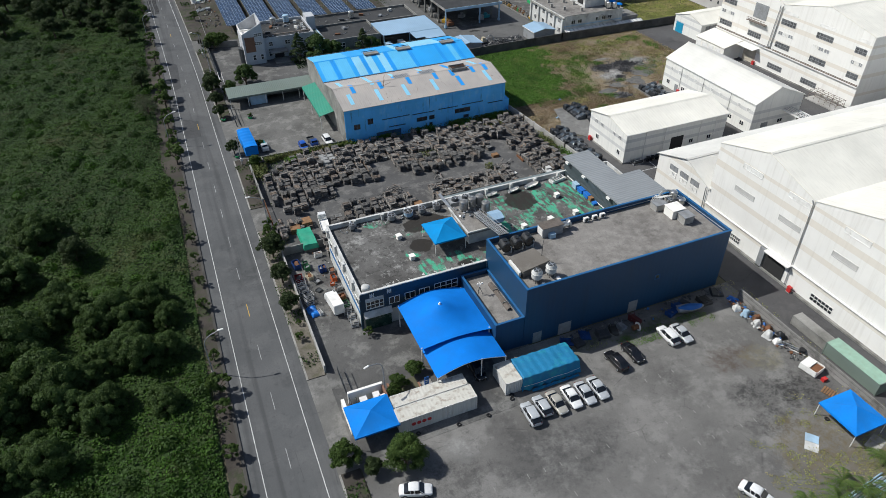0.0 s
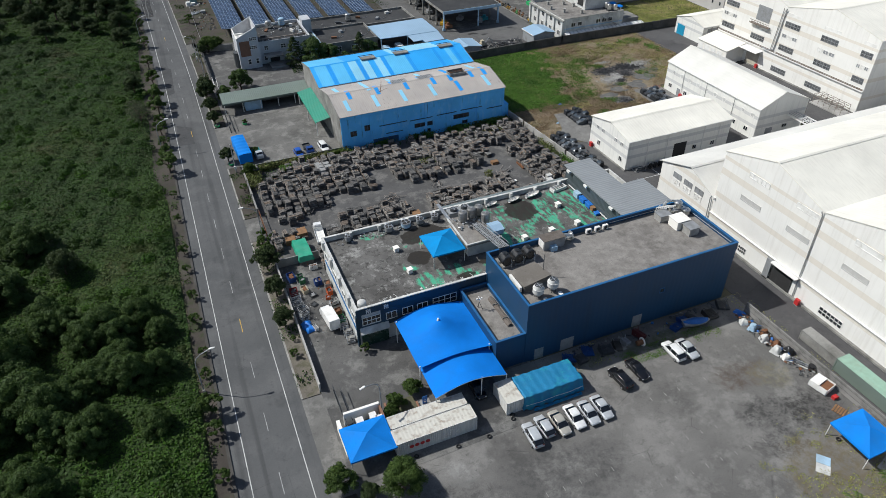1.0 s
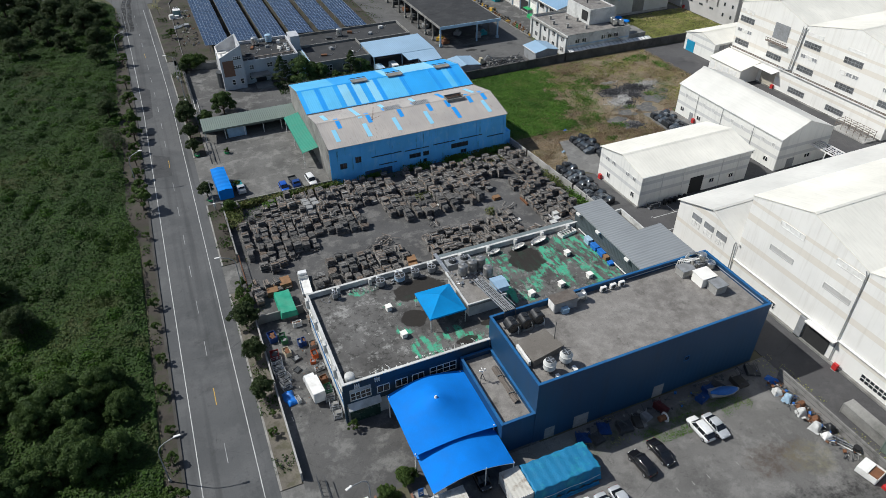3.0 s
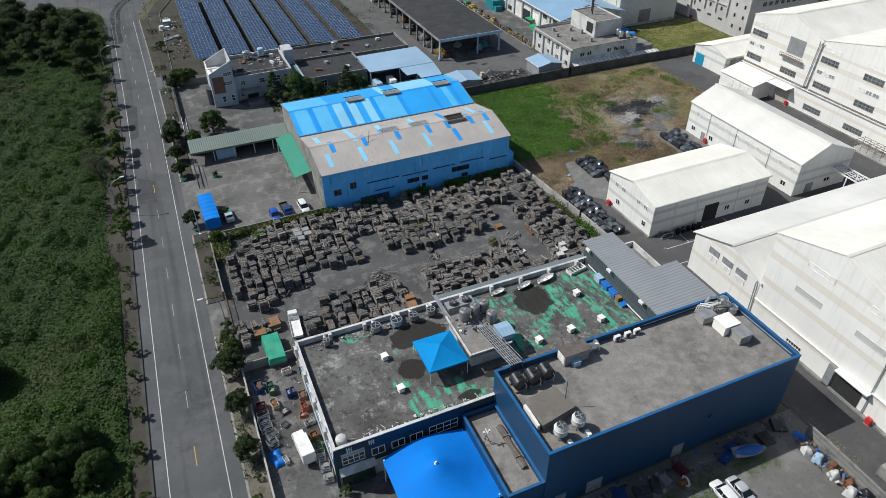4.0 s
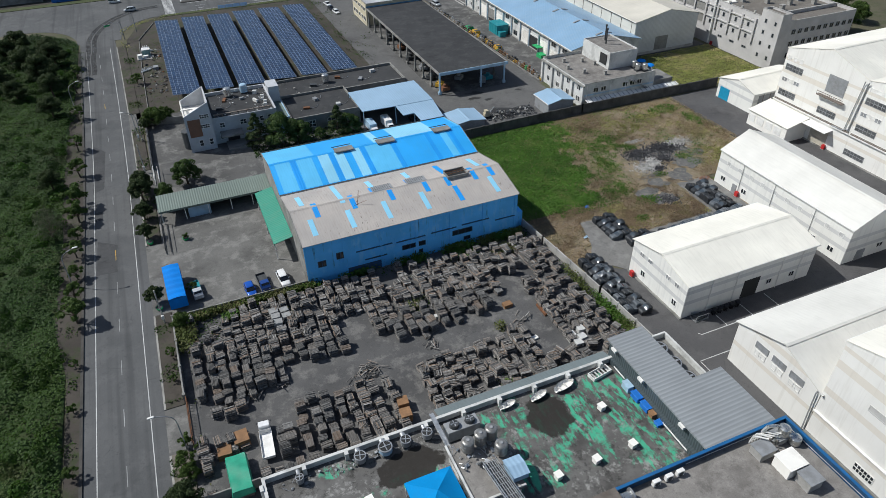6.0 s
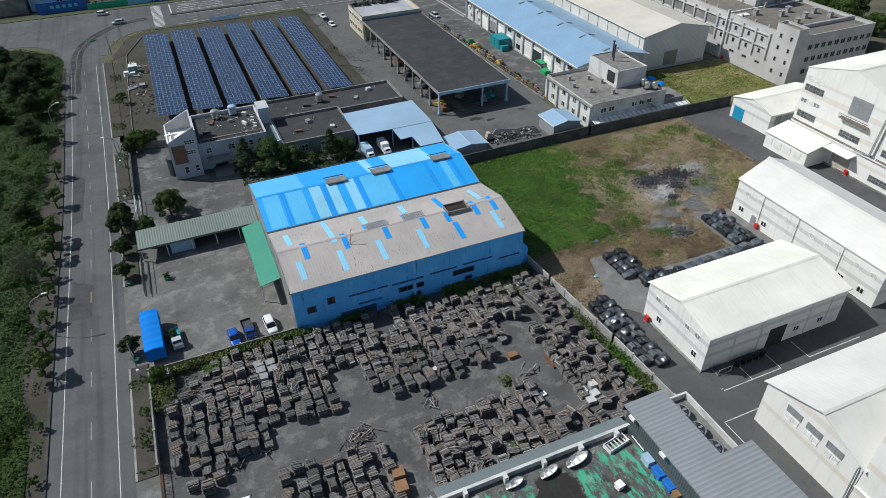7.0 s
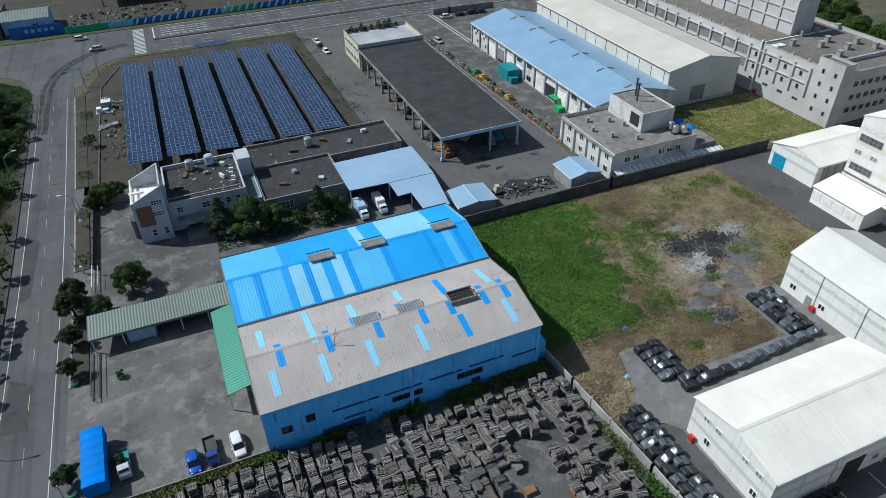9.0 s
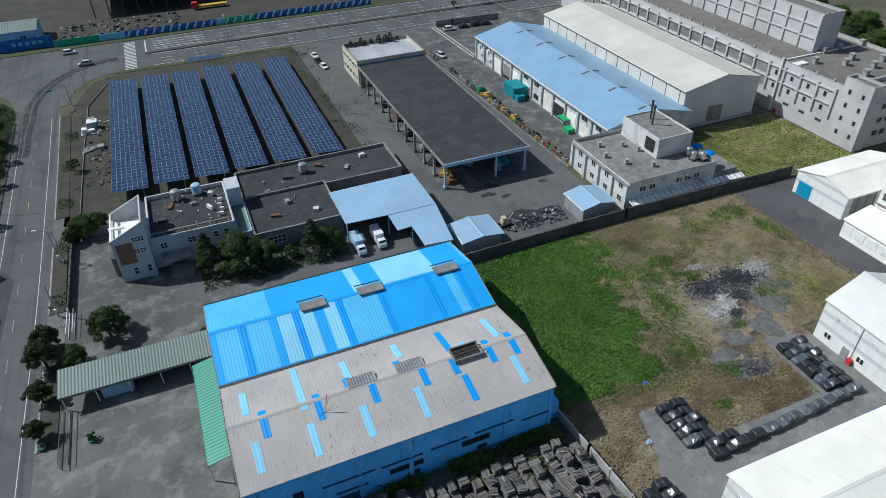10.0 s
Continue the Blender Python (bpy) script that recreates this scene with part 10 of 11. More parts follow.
carpet("verge_weeds", 7.4, 20, 10.6, 300, 12000, 0.16, "scrub", "weeds on a roadside verge", lambda x, y, r: (np.sin(y * 0.5 + 1) * np.sin(y * 0.17) > 0.3) & ~((y > 55) & (y < 76)) & ~((y > 116) & (y < 127)) & ~((y > 148) & (y < 173)), 0.0, 14, 0.5, 0.8)
carpet("lot_edge_weeds", 52, 18, 86, 66.6, 15000, 0.09, "lawn", "thin weeds at the edge of a parking lot", lambda x, y, r: ((y < 30 + 3 * np.sin(x * 0.5)) & (blot(x, y, 0.3, 0.4, 1) > -0.1)) | ((x > 82.5) & (blot(x, y, 0.4, 0.3, 2) > 0.2)) | ((y > 61.5) & (blot(x, y, 0.3, 0.9, 0.3) > 0.55)) | ((x > 69) & (y < 42) & (blot(x, y, 0.8, 0.9, 0.3) > 0.5)), 0.0, 15, 0.1, 0.6)
carpet("villa_lawn", 33, 186, 64, 210, 9000, 0.2, "scrub", "shaded grass strip behind a hall", lambda x, y, r: (y < 189 + 2 * np.sin(x)) | ((x > 35) & (y > 200)), 0.0, 16, 0.3, 0.5)
def frond_mesh(seed, count, length, trunk):
    """Arching fronds with rows of narrow leaflets."""
    rr = random.Random(seed)
    mb = MB()
    for i in range(count):
        a, up = i * 2.4 + rr.uniform(-0.2, 0.2), rr.uniform(0.1, 1.1)
        d = Vector((math.cos(a), math.sin(a), 0))
        side = Vector((-d.y, d.x, 0))
        pts = [Vector((0, 0, trunk)) + d * length * q * (1 - 0.25 * q * up) + Vector((0, 0, length * (up * q - (0.55 + 0.35 * up) * q * q))) for q in [j / 9 for j in range(10)]]
        for j in range(1, 10):
            p = pts[j]
            ln = length * 0.26 * (1 - abs(j / 9 - 0.45) ** 2 * 1.6)
            for s in (-1, 1):
                tip = p + side * s * ln * 0.8 + d * ln * 0.5 - Vector((0, 0, ln * 0.3))
                w = d * 0.09
                mb.add([tuple(p - w), tuple(p + w), tuple(tip)], [(0, 1, 2)])
        for j in range(9):
            w = side * 0.03
            mb.add([tuple(pts[j] - w), tuple(pts[j] + w), tuple(pts[j + 1] + w), tuple(pts[j + 1] - w)], [(0, 1, 2, 3)])
    return mb


M["palm"] = foliage("palm_fronds", (0.05, 0.1, 0.02), (0.14, 0.2, 0.05), (0.2, 0.17, 0.07), 0.6, 0.55, 0.7)
for i, (x, y, s_) in enumerate(((61.6, 26.9, 1.3), (68.3, 27.4, 1.5), (65.6, 25.6, 1.5), (76.2, 27.4, 1.7), (70.0, 25.4, 1.5), (72.0, 23.6, 1.6), (63.4, 24.0, 1.4), (74.0, 21.8, 1.6), (78.6, 24.4, 1.5))):
    p_ = thing("palm", (x, y, 0.0), "low green palm with arching fronds at a lot edge", "palm", "palms at the lot edge", turn=i * 37)
    part("trunk", MB().rod((0, 0, -0.1), (0.05, 0.03, 0.8 * s_), 0.16, 8, 0, 0.1), M["bark"], p_)
    part("crown", frond_mesh(i, 15, 1.7 * s_, 0.8 * s_), M["palm"], p_)
pb = thing("pipe_stack", (70.5, 24.5, 0.0), "stack of long grey-blue pipes lying under palms", "pipes", turn=8)
for i in range(12):
    part("pipe", MB().rod((-4.5 + 0.3 * (i % 3), -1.6 + 0.3 * i, 0.15 + 0.15 * (i % 2)), (4.2 + 0.4 * (i % 2), -1.9 + 0.3 * i, 0.15 + 0.15 * (i % 2)), 0.12, 6), M["pale_blue" if i % 3 else "steel"], pb)
carpet("shade_moss", 56, 57, 76, 64, 14000, 0.08, "lush", "thin green moss along the edge of a wall's shade", lambda x, y, r: (blot(x, y, 0.5, 0.7, 1.4) + 0.5 * blot(x, y, 1.6, 1.4, 0.3) + 0.4 * r.normal(size=len(x)) > 0.45) & (np.abs(y - 60.9) < 1.6), 0.0, 47, 0.05, 0.6)
carpet("lot_tufts", 58, 26, 82, 40, 9000, 0.09, "lawn", "thin yellow-green grass at a lot edge", lambda x, y, r: (blot(x, y, 0.45, 0.5, 0.8) + 0.5 * blot(x, y, 1.3, 1.2, 2.0) > 0.25 + 0.1 * (y - 30) - 0.06 * (x - 66)), 0.0, 37, 0.08, 0.6)
carpet("works_weeds", 72, 238, 90, 328, 9000, 0.2, "scrub", "weeds along the edge of a works yard", lambda x, y, r: (blot(x, y, 0.5, 0.3, 0.9) + 0.5 * r.normal(size=len(x)) > 0.35 + 0.12 * np.abs(x - 79)), 0.0, 121, 0.35, 0.6)
carpet("solar_weeds", 9.5, 238, 80, 330, 11000, 0.15, "scrub", "low weeds under and around solar tables", lambda x, y, r: (blot(x, y, 0.3, 0.25, 1.9) + 0.6 * r.normal(size=len(x)) > 0.25) & ((x < 19) | (x > 73) | (y < 240) | (y > 316)) & ((y < 300) | (x > 22)), 0.0, 122, 0.3, 0.6)
carpet("curve_lawn", 7, 298, 80, 331, 12000, 0.18, "lawn", "grass strip round a junction corner", lambda x, y, r: (np.abs(np.hypot((x - 25) / 1.05, (y - 309)) - 18.5) < 1.2) & (x < 24) | ((x > 22) & (np.abs(y - 329.6) < 1.0)), 0.0, 18, 0.2, 0.5)

# rubble on the vacant lot
rs = random.Random(8)
M["rubble"] = plain("rubble", (0.24, 0.235, 0.225), 0.9, vary=0.35, scale=0.8, dirt=(0.07, 0.068, 0.065), dirt_amt=0.9)
M["pale_rubble"] = plain("pale_rubble", (0.42, 0.41, 0.39), 0.9, vary=0.3, scale=0.8, dirt=(0.12, 0.115, 0.11), dirt_amt=0.8)
M["rubble_dark"] = plain("dark_rubble", (0.05, 0.05, 0.055), 0.85, vary=0.4, scale=1.5)
HEAPS = [("rubble_heap", 126.0, 160.5, 8.0, 4.4, 500, "rubble", "low spread of grey broken concrete and stones", 0.3, 0.24),
         ("tile_heap", 121.6, 162.6, 3.2, 2.4, 520, "rubble_dark", "heap of dark broken slates and rubble", 0.9, 0.34),
         ("tile_heap", 129.0, 162.6, 4.2, 2.6, 900, "rubble_dark", "long heap of dark broken slates and rubble", 1.1, 0.34),
         ("tile_heap", 126.0, 158.4, 2.0, 1.8, 300, "rubble_dark", "small heap of dark broken slates", 0.7, 0.32),
         ("tile_heap", 122.0, 154.8, 1.8, 1.0, 180, "rubble_dark", "small heap of dark broken slates beside mud", 0.5, 0.32),
         ("gravel_patch", 115.3, 142.6, 2.6, 2.4, 320, "rubble_dark", "scattered dark gravel on bare ground", 0.1, 0.2),
         ("mortar_heap", 119.6, 156.4, 2.6, 1.9, 520, "pale_rubble", "pale broken mortar and stones on a heap", 0.6, 0.26),
         ("mortar_heap", 122.4, 158.0, 1.3, 1.5, 140, "pale_rubble", "pale mortar slabs on a heap", 0.9, 0.5),
         ("mortar_ridge", 134.6, 163.8, 3.6, 1.8, 520, "pale_rubble", "pale broken mortar along a rubble heap", 0.6, 0.26),
         ("mortar_ridge", 124.4, 168.6, 2.6, 0.8, 180, "pale_rubble", "thin pale ridge of broken mortar", 0.4, 0.22),
         ("gravel_patch", 119.4, 152.6, 3.4, 1.2, 260, "rubble", "grey heap of crushed stone", 0.6, 0.12),
         ("brick_scraps", 128.7, 146.9, 1.6, 0.8, 70, "terracotta", "few broken red bricks on bare ground", 0.2, 0.2),
         ("scrap_heap", 103.0, 195.6, 6.0, 1.6, 320, "rubble_dark", "heap of scrap metal and debris by a wall", 1.3, 0.35)]
for nm, cx, cy, sx, sy, n, mat, lab, tall, big in HEAPS:
    mb = MB()
    for i in range(int(n * 1.8)):
        a, b = rs.gauss(0, 1), rs.gauss(0, 1)
        z = 0.7 * tall * math.exp(-(a * a + b * b) / 1.6) * rs.random() * (0.6 + 0.4 * math.sin(a * 5) * math.sin(b * 4))
        s = rs.uniform(0.05, 1.0) ** 2 * big * 0.75 + 0.06
        m = Matrix.Translation((cx + a * sx * 0.6, cy + b * sy * 0.6, z + 0.04)) @ Euler((rs.gauss(0, 0.5), rs.gauss(0, 0.5), rs.uniform(0, 6))).to_matrix().to_4x4()
        mb.cbox(0, 0, 0, s * rs.uniform(1.1, 2.2), s, s * rs.uniform(0.3, 0.6), m=m)
    tagged(shape(nm, mb, M[mat]), lab, "rubble", "", "stuff")
M["mud"] = ground_mat("grey_mud", (0.1, 0.098, 0.097), (0.15, 0.147, 0.142), (0.24, 0.225, 0.19), 0.3, amt=0.6, cracks=False)
M["lot_soil"] = ground_mat("vacant_lot_soil", (0.2, 0.155, 0.11), (0.33, 0.27, 0.19), (0.12, 0.115, 0.06), 0.14, amt=0.6, cracks=False, lo=0.46, hi=0.6)
slab("vacant_lot", [(80, 160), (82.6, 131.0), (130.0, 131.0), (130.0, 147.7), (149.6, 147.7), (149.6, 187.4), (80, 187)], 0.005, M["lot_soil"], "dry weedy soil of a vacant lot", "ground")


def puddle_edge(cx, cy, rx, ry, seed):
    """An uneven closed outline round a place."""
    rr = random.Random(seed)
    ph = [rr.uniform(0, 6.28) for _ in range(4)]
    out = []
    for i in range(48):
        a = i / 48 * 2 * math.pi
        q = 1 + 0.22 * math.sin(2 * a + ph[0]) + 0.16 * math.sin(3 * a + ph[1]) + 0.12 * math.sin(5 * a + ph[2]) + 0.08 * math.sin(9 * a + ph[3]) + rr.uniform(-0.05, 0.05)
        out.append((cx + rx * q * math.cos(a), cy + ry * q * math.sin(a)))
    return out


for i, (x, y, rx, ry) in enumerate(((114.8, 143.6, 3.2, 2.4), (112.4, 147.2, 2.6, 2.4), (117.6, 149.8, 2.6, 1.8), (124.6, 150.4, 3.4, 2.4), (130.4, 154.6, 3.4, 3.0), (126.4, 161.4, 7.0, 3.4), (134.4, 158.4, 2.6, 2.4))):
    slab("bare_patch", puddle_edge(x, y, rx, ry, i + 3), 0.012 + 0.004 * i, M["mud"], "bare grey ground with puddled mud", "ground")

# ---- lamps and poles ----
lamp0 = None


def street_lamp(x, y, turn, z=0.13):
    global lamp0
    if lamp0:
        return copy_thing(lamp0, pose(x, y, z, 0, 0, turn))
    t = thing("street_lamp", (x, y, z), "tall grey street lamp with a curved arm", "street lamp", "street lamps along the road", turn=turn)
    part("pole", MB().rod((0, 0, 0), (0, 0, 5.6), 0.1, 8, 0, 0.075), M["grey_metal"], t)
    part("arm", MB().path([(0, 0, 5.6), (0.08, 0, 6.5), (0.4, 0, 7.2), (1.1, 0, 7.75), (2.6, 0, 8.35)], 0.07, 8), M["grey_metal"], t)
    part("head", MB().box(2.4, -0.16, 8.28, 3.3, 0.16, 8.44), M["white_metal"], t, "pale lamp head", bevel=0.04)
    part("base", MB().cyl((0, 0, 0), 0.2, 0.5, 8), M["concrete"], t)
    lamp0 = t
    return t


for y in (-3, 80.9, 164, 249):
    street_lamp(road_mid(y) - 7.6, y, 0)
for y in (38, 117.2, 222.0):
    street_lamp(road_mid(y) + 8.2, y, 180)
street_lamp(17.8, 65.8, 200, 0.03)
for x in (60, 102, 144):
    street_lamp(x, 345.6, 90, 0.2)
for x, y in ((9.2, 146.5), (9.3, 204.0), (8.9, 222)):
    t = thing("utility_pole", (x, y, 0), "grey concrete utility pole with a box", "pole", "poles at the roadside")
    part("pole", MB().cyl((0, 0, 0), 0.14, 7.5, 9, 0, 0.1), M["concrete"], t)
    part("box", MB().box(-0.25, -0.45, 1.2, 0.25, -0.14, 2.0), M["white_metal"], t)
sg = thing("traffic_signal", (8.4, 307.4, 0.1), "traffic signal on a long arm over a road", "traffic signal")
part("pole", MB().cyl((0, 0, 0), 0.13, 6.4, 8, 0, 0.1), M["grey_metal"], sg)
part("arm", MB().rod((0, 0, 6.0), (-4.9, -2.6, 6.3), 0.07), M["grey_metal"], sg)
part("head", MB().box(-0.95, -0.14, -0.25, 0.95, 0.14, 0.25, m=pose(-4.2, -2.3, 6.0, 0, 0, 28)), M["green"], sg)
part("visor", MB().box(-0.85, 0.14, 0.05, 0.85, 0.34, 0.12, m=pose(-4.2, -2.3, 6.0, 0, 0, 28)), M["dark_steel"], sg)
cn = thing("camera_pole", (12.7, 314.5, 0.0), "thin grey steel pole at a street corner", "pole")
part("pole", MB().cyl((0, 0, 0), 0.1, 7.0, 8, 0, 0.07), M["grey_metal"], cn)
part("arm", MB().rod((0, 0, 6.8), (-1.4, 0.3, 6.95), 0.045), M["grey_metal"], cn)

# ---- loose things ----
def junk(name, x, y, z, parts, label, category, turn=0.0, group=""):
    t = thing(name, (x, y, z), label, category, group, turn=turn)
    for nm, mb, mat in parts:
        part(nm, mb, M[mat], t)
    return t


for x, y in ((91.6, 124.0), (129.6, 137.8), (92.3, 60.0), (164.6, 146.0), (190.4, 215.6)):
    junk("hydrant_cabinet", x, y, 0.02, [("case", MB().box(-0.25, -0.4, 0, 0.25, 0.4, 1.2), "red"), ("plinth", MB().box(-0.3, -0.45, -0.05, 0.3, 0.45, 0.08), "concrete")], "red fire hydrant cabinet beside a white wall", "hydrant cabinet")
for x, y, turn in ((30.6, 56.2, 0), (25.9, 56.4, 30), (35.2, 57.6, 10), (35.5, 58.3, 60), (19.9, 57.2, 0), (75.6, 36.2, 0)):
    tm = MB()
    n = 14
    for i in range(n):
        a, b = 2 * math.pi * i / n, 2 * math.pi * (i + 1) / n
        tm.rod((0.26 * math.cos(a), 0.26 * math.sin(a), 0.11), (0.26 * math.cos(b), 0.26 * math.sin(b), 0.11), 0.11, 6)
    tagged(shape("tyre", tm, M["rubber"]), "old black tyre lying on the ground", "tyre", "loose tyres").location = (x, y, 0.03)
rng = random.Random(77)
def litter(name, x0, y0, x1, y1, n, mat, label, seed, size=(0.15, 0.7), dens=None):
    """A spread of small broken pieces."""
    rr = random.Random(seed)
    mb = MB()
    for i in range(n):
        s = rr.uniform(*size)
        m = Matrix.Translation((rr.uniform(x0, x1), rr.uniform(y0, y1), 0.05 + rr.random() ** 2 * 0.6)) @ Euler((rr.gauss(0, 0.4), rr.gauss(0, 0.4), rr.uniform(0, 6))).to_matrix().to_4x4()
        if rr.random() < 0.35:
            mb.rod(m @ Vector((-s * 1.4, 0, 0)), m @ Vector((s * 1.4, 0, 0.1)), 0.04, 5)
        else:
            mb.cbox(0, 0, 0, s, s * rr.uniform(0.3, 1), s * rr.uniform(0.1, 0.6), m=m)
    return tagged(shape(name, mb, mat), label, "scrap", "", "stuff")


for i, (mat, n, lab) in enumerate((("rust", 40, "rusty scrap pieces"), ("dark_steel", 90, "dark scrap metal pieces"), ("hoard_blue", 12, "dark blue plastic scraps"), ("off_white", 26, "pale broken boards"), ("old_wall", 60, "grey debris pieces"))):
    # pale and rusty pieces take dark steel here, the wall's shade put into their colour
    litter("wall_scrap", 48.5, 62.8, 82.5, 66.4, n // 2, M["dark_steel" if mat in ("off_white", "rust") else mat], lab + " along the shaded foot of a factory wall, colours darkened for shade", 100 + i)
    litter("lot_scrap", 80.0, 46.5, 82.6, 62.0, n, M[mat], lab + " heaped beside a block wall", 120 + i, (0.12, 0.6))
    litter("corner_scrap", 11.4, 84, 18.6, 106, n // 3, M["old_wall" if mat == "hoard_blue" else mat], lab + " scattered in a storage corner", 140 + i, (0.1, 0.4))
    litter("works_scrap", 97, 193.6, 111, 198.5, n, M["dark_steel" if mat in ("hoard_blue", "rust") else mat], lab + " heaped before a dark wall", 160 + i, (0.2, 0.9))
    litter("solar_scrap", 13.2, 252, 19, 296, n // 2, M["grey_metal" if mat == "hoard_blue" else mat], lab + " beside solar tables", 180 + i, (0.15, 0.8))
    litter("site_scrap", 2, 370, 46, 392, n, M["dark_steel" if mat in ("hoard_blue", "off_white") else "rib_brown" if mat == "rust" else mat], ("brown scrap pieces" if mat == "rust" else lab) + " heaped on a building site", 220 + i, (0.4, 1.8))
litter("parapet_scrap", 20.5, 81.6, 41, 82.4, 60, M["off_white"], "small pale pipes and boxes along a roof parapet", 201, (0.1, 0.45)).location.z = 6.95
litter("roof_scrap", 20, 99.6, 41, 101, 50, M["grey_metal"], "small grey fittings along a roof parapet", 202, (0.1, 0.5)).location.z = 6.95
litter("penthouse_pipes", 41.8, 91.8, 47.6, 95.8, 50, M["steel"], "tangled pipes and valves between steel tanks", 203, (0.15, 0.7)).location.z = 9.55
litter("villa_roof_scrap", 28, 213, 43, 228.5, 40, M["off_white"], "small pale fittings on a dark roof", 204, (0.1, 0.5)).location.z = 6.1
litter("wing_roof_scrap", 47.5, 210, 64, 237, 60, M["old_wall"], "odds and ends on a dark flat roof", 205, (0.1, 0.6)).location.z = 3.0
# along the shaded foot of the blue factory; the wall's shade is put into crate colours
M["shade_navy"] = plain("shade_navy_plastic", (0.012, 0.055, 0.2), 0.55, vary=0.3, scale=1.5)
M["shade_maroon"] = plain("shade_maroon_paint", (0.09, 0.018, 0.02), 0.6, vary=0.25)
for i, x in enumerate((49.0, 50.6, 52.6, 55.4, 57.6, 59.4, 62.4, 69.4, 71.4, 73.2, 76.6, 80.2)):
    mats = ("shade_navy", "dark_steel", "shade_navy", "dark_steel", "dark_kerb", "grey_metal", "shade_maroon", "shade_navy", "shade_navy", "dark_steel", "dark_kerb", "dark_steel")
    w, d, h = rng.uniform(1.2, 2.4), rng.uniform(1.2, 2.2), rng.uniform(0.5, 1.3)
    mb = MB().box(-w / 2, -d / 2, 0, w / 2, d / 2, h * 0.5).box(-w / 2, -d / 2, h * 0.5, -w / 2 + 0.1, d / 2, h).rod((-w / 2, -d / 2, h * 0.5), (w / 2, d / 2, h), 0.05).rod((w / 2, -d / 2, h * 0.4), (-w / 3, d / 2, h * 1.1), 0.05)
    o = tagged(shape("scrap_crate", mb, M[mats[i]]), "battered crate of scrap, its colour darkened for a wall's shade", "crate", "scrap along the factory wall")
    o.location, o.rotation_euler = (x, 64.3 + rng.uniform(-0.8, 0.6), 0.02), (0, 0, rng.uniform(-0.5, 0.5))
rl = junk("cable_reel", 61.0, 62.6, 0.02, [("drum", MB().cyl((0, 0, -0.5), 0.45, 1.0, 14, m=Matrix.Translation((0, 0, 0.8)) @ Matrix.Rotation(math.pi / 2, 4, "Y")), "rust"), ("flange", MB().cyl((0, 0, 0.5), 0.8, 0.08, 16, m=Matrix.Translation((0, 0, 0.8)) @ Matrix.Rotation(math.pi / 2, 4, "Y")), "white_metal")], "rusty cable reel with a pale flange", "cable reel")
boat = thing("covered_boat", (72.6, 63.0, 0.02), "boat hull with a blue cover on blocks", "boat", turn=78)
part("hull", loft([(-2.6, 0.15, 0.5, 1.0), (-1.6, 0.75, 0.25, 0.95), (0, 0.95, 0.2, 0.9), (2.2, 0.85, 0.25, 0.9)], lambda w, lo, hi: [(-w, hi), (-w * 0.7, lo + 0.1), (0, lo), (w * 0.7, lo + 0.1), (w, hi)]), M["grey_metal"], boat)
part("cover", MB().sheet(lambda u, v: ((u - 0.5) * 1.7 * math.sin(math.pi * min(0.95, v * 0.85 + 0.12)), -2.2 + 4.4 * v, 0.95 + 0.35 * math.sin(math.pi * u)), 8, 12), M["hoard_blue"], boat)
# beside the block wall
for i, (x, y, w, d, h, mat) in enumerate(((82.6, 62.8, 1.2, 2.0, 0.5, "bright_blue"), (81.4, 60.6, 1.4, 1.4, 0.9, "off_white"), (81.8, 59.0, 1.8, 1.3, 1.0, "pale_blue"), (82.6, 57.2, 1.4, 1.2, 1.1, "rust"), (81.6, 56.2, 1.5, 1.3, 1.1, "off_white"), (82.4, 54.4, 1.3, 1.3, 1.0, "rust"), (81.4, 53.4, 1.7, 1.4, 1.2, "off_white"), (83.0, 52.4, 1.4, 1.6, 1.2, "black_plastic"), (81.7, 51.6, 1.4, 1.2, 0.9, "white_metal"))):
    rr = random.Random(i)
    mb = MB().sheet(lambda u, v: ((u - 0.5) * w, (v - 0.5) * d, max(0.0, h * (1 - (2 * abs(u - 0.5)) ** 4) * (1 - (2 * abs(v - 0.5)) ** 4) + 0.12 * math.sin(9 * u + i) * math.sin(8 * v))), 9, 9)
    o = tagged(shape("bulk_bag", mb, M[mat], smooth=False), "slumped bulk bag of scrap beside a wall", "bulk bag", "bulk bags by the block wall")
    o.location, o.rotation_euler = (x - 0.9, y - 0.6, 0.01), (0, 0, rr.uniform(-0.5, 0.5))
junk("aluminium_frames", 82.0, 49.2, 0.01, [("bar", MB().rod((-1.2, 2.0, 0.2), (1.0, -2.2, 0.3), 0.07), "steel"), ("bar", MB().rod((-0.8, 2.0, 0.3), (1.3, -2.0, 0.25), 0.07), "steel"), ("bar", MB().rod((-1.4, 1.6, 0.15), (0.5, -2.4, 0.2), 0.07), "white_metal"), ("bar", MB().rod((-0.9, 2.2, 0.4), (0.9, -1.8, 0.5), 0.06), "steel")], "loose bundle of pale metal frame bars", "metal bars")
junk("black_drum", 82.5, 47.6, 0.01, [("drum", MB().cyl((0, 0, 0), 0.5, 0.9, 14), "black_plastic"), ("lid", MB().cyl((0, 0, 0.9), 0.52, 0.05, 14), "rubber")], "black plastic drum beside metal bars", "drum")
tr_ = thing("skip_trailer", (81.1, 43.8, 0.01), "white trailer box with a rusty tank", "trailer", turn=12)
tr_.scale = (0.8, 0.8, 0.8)
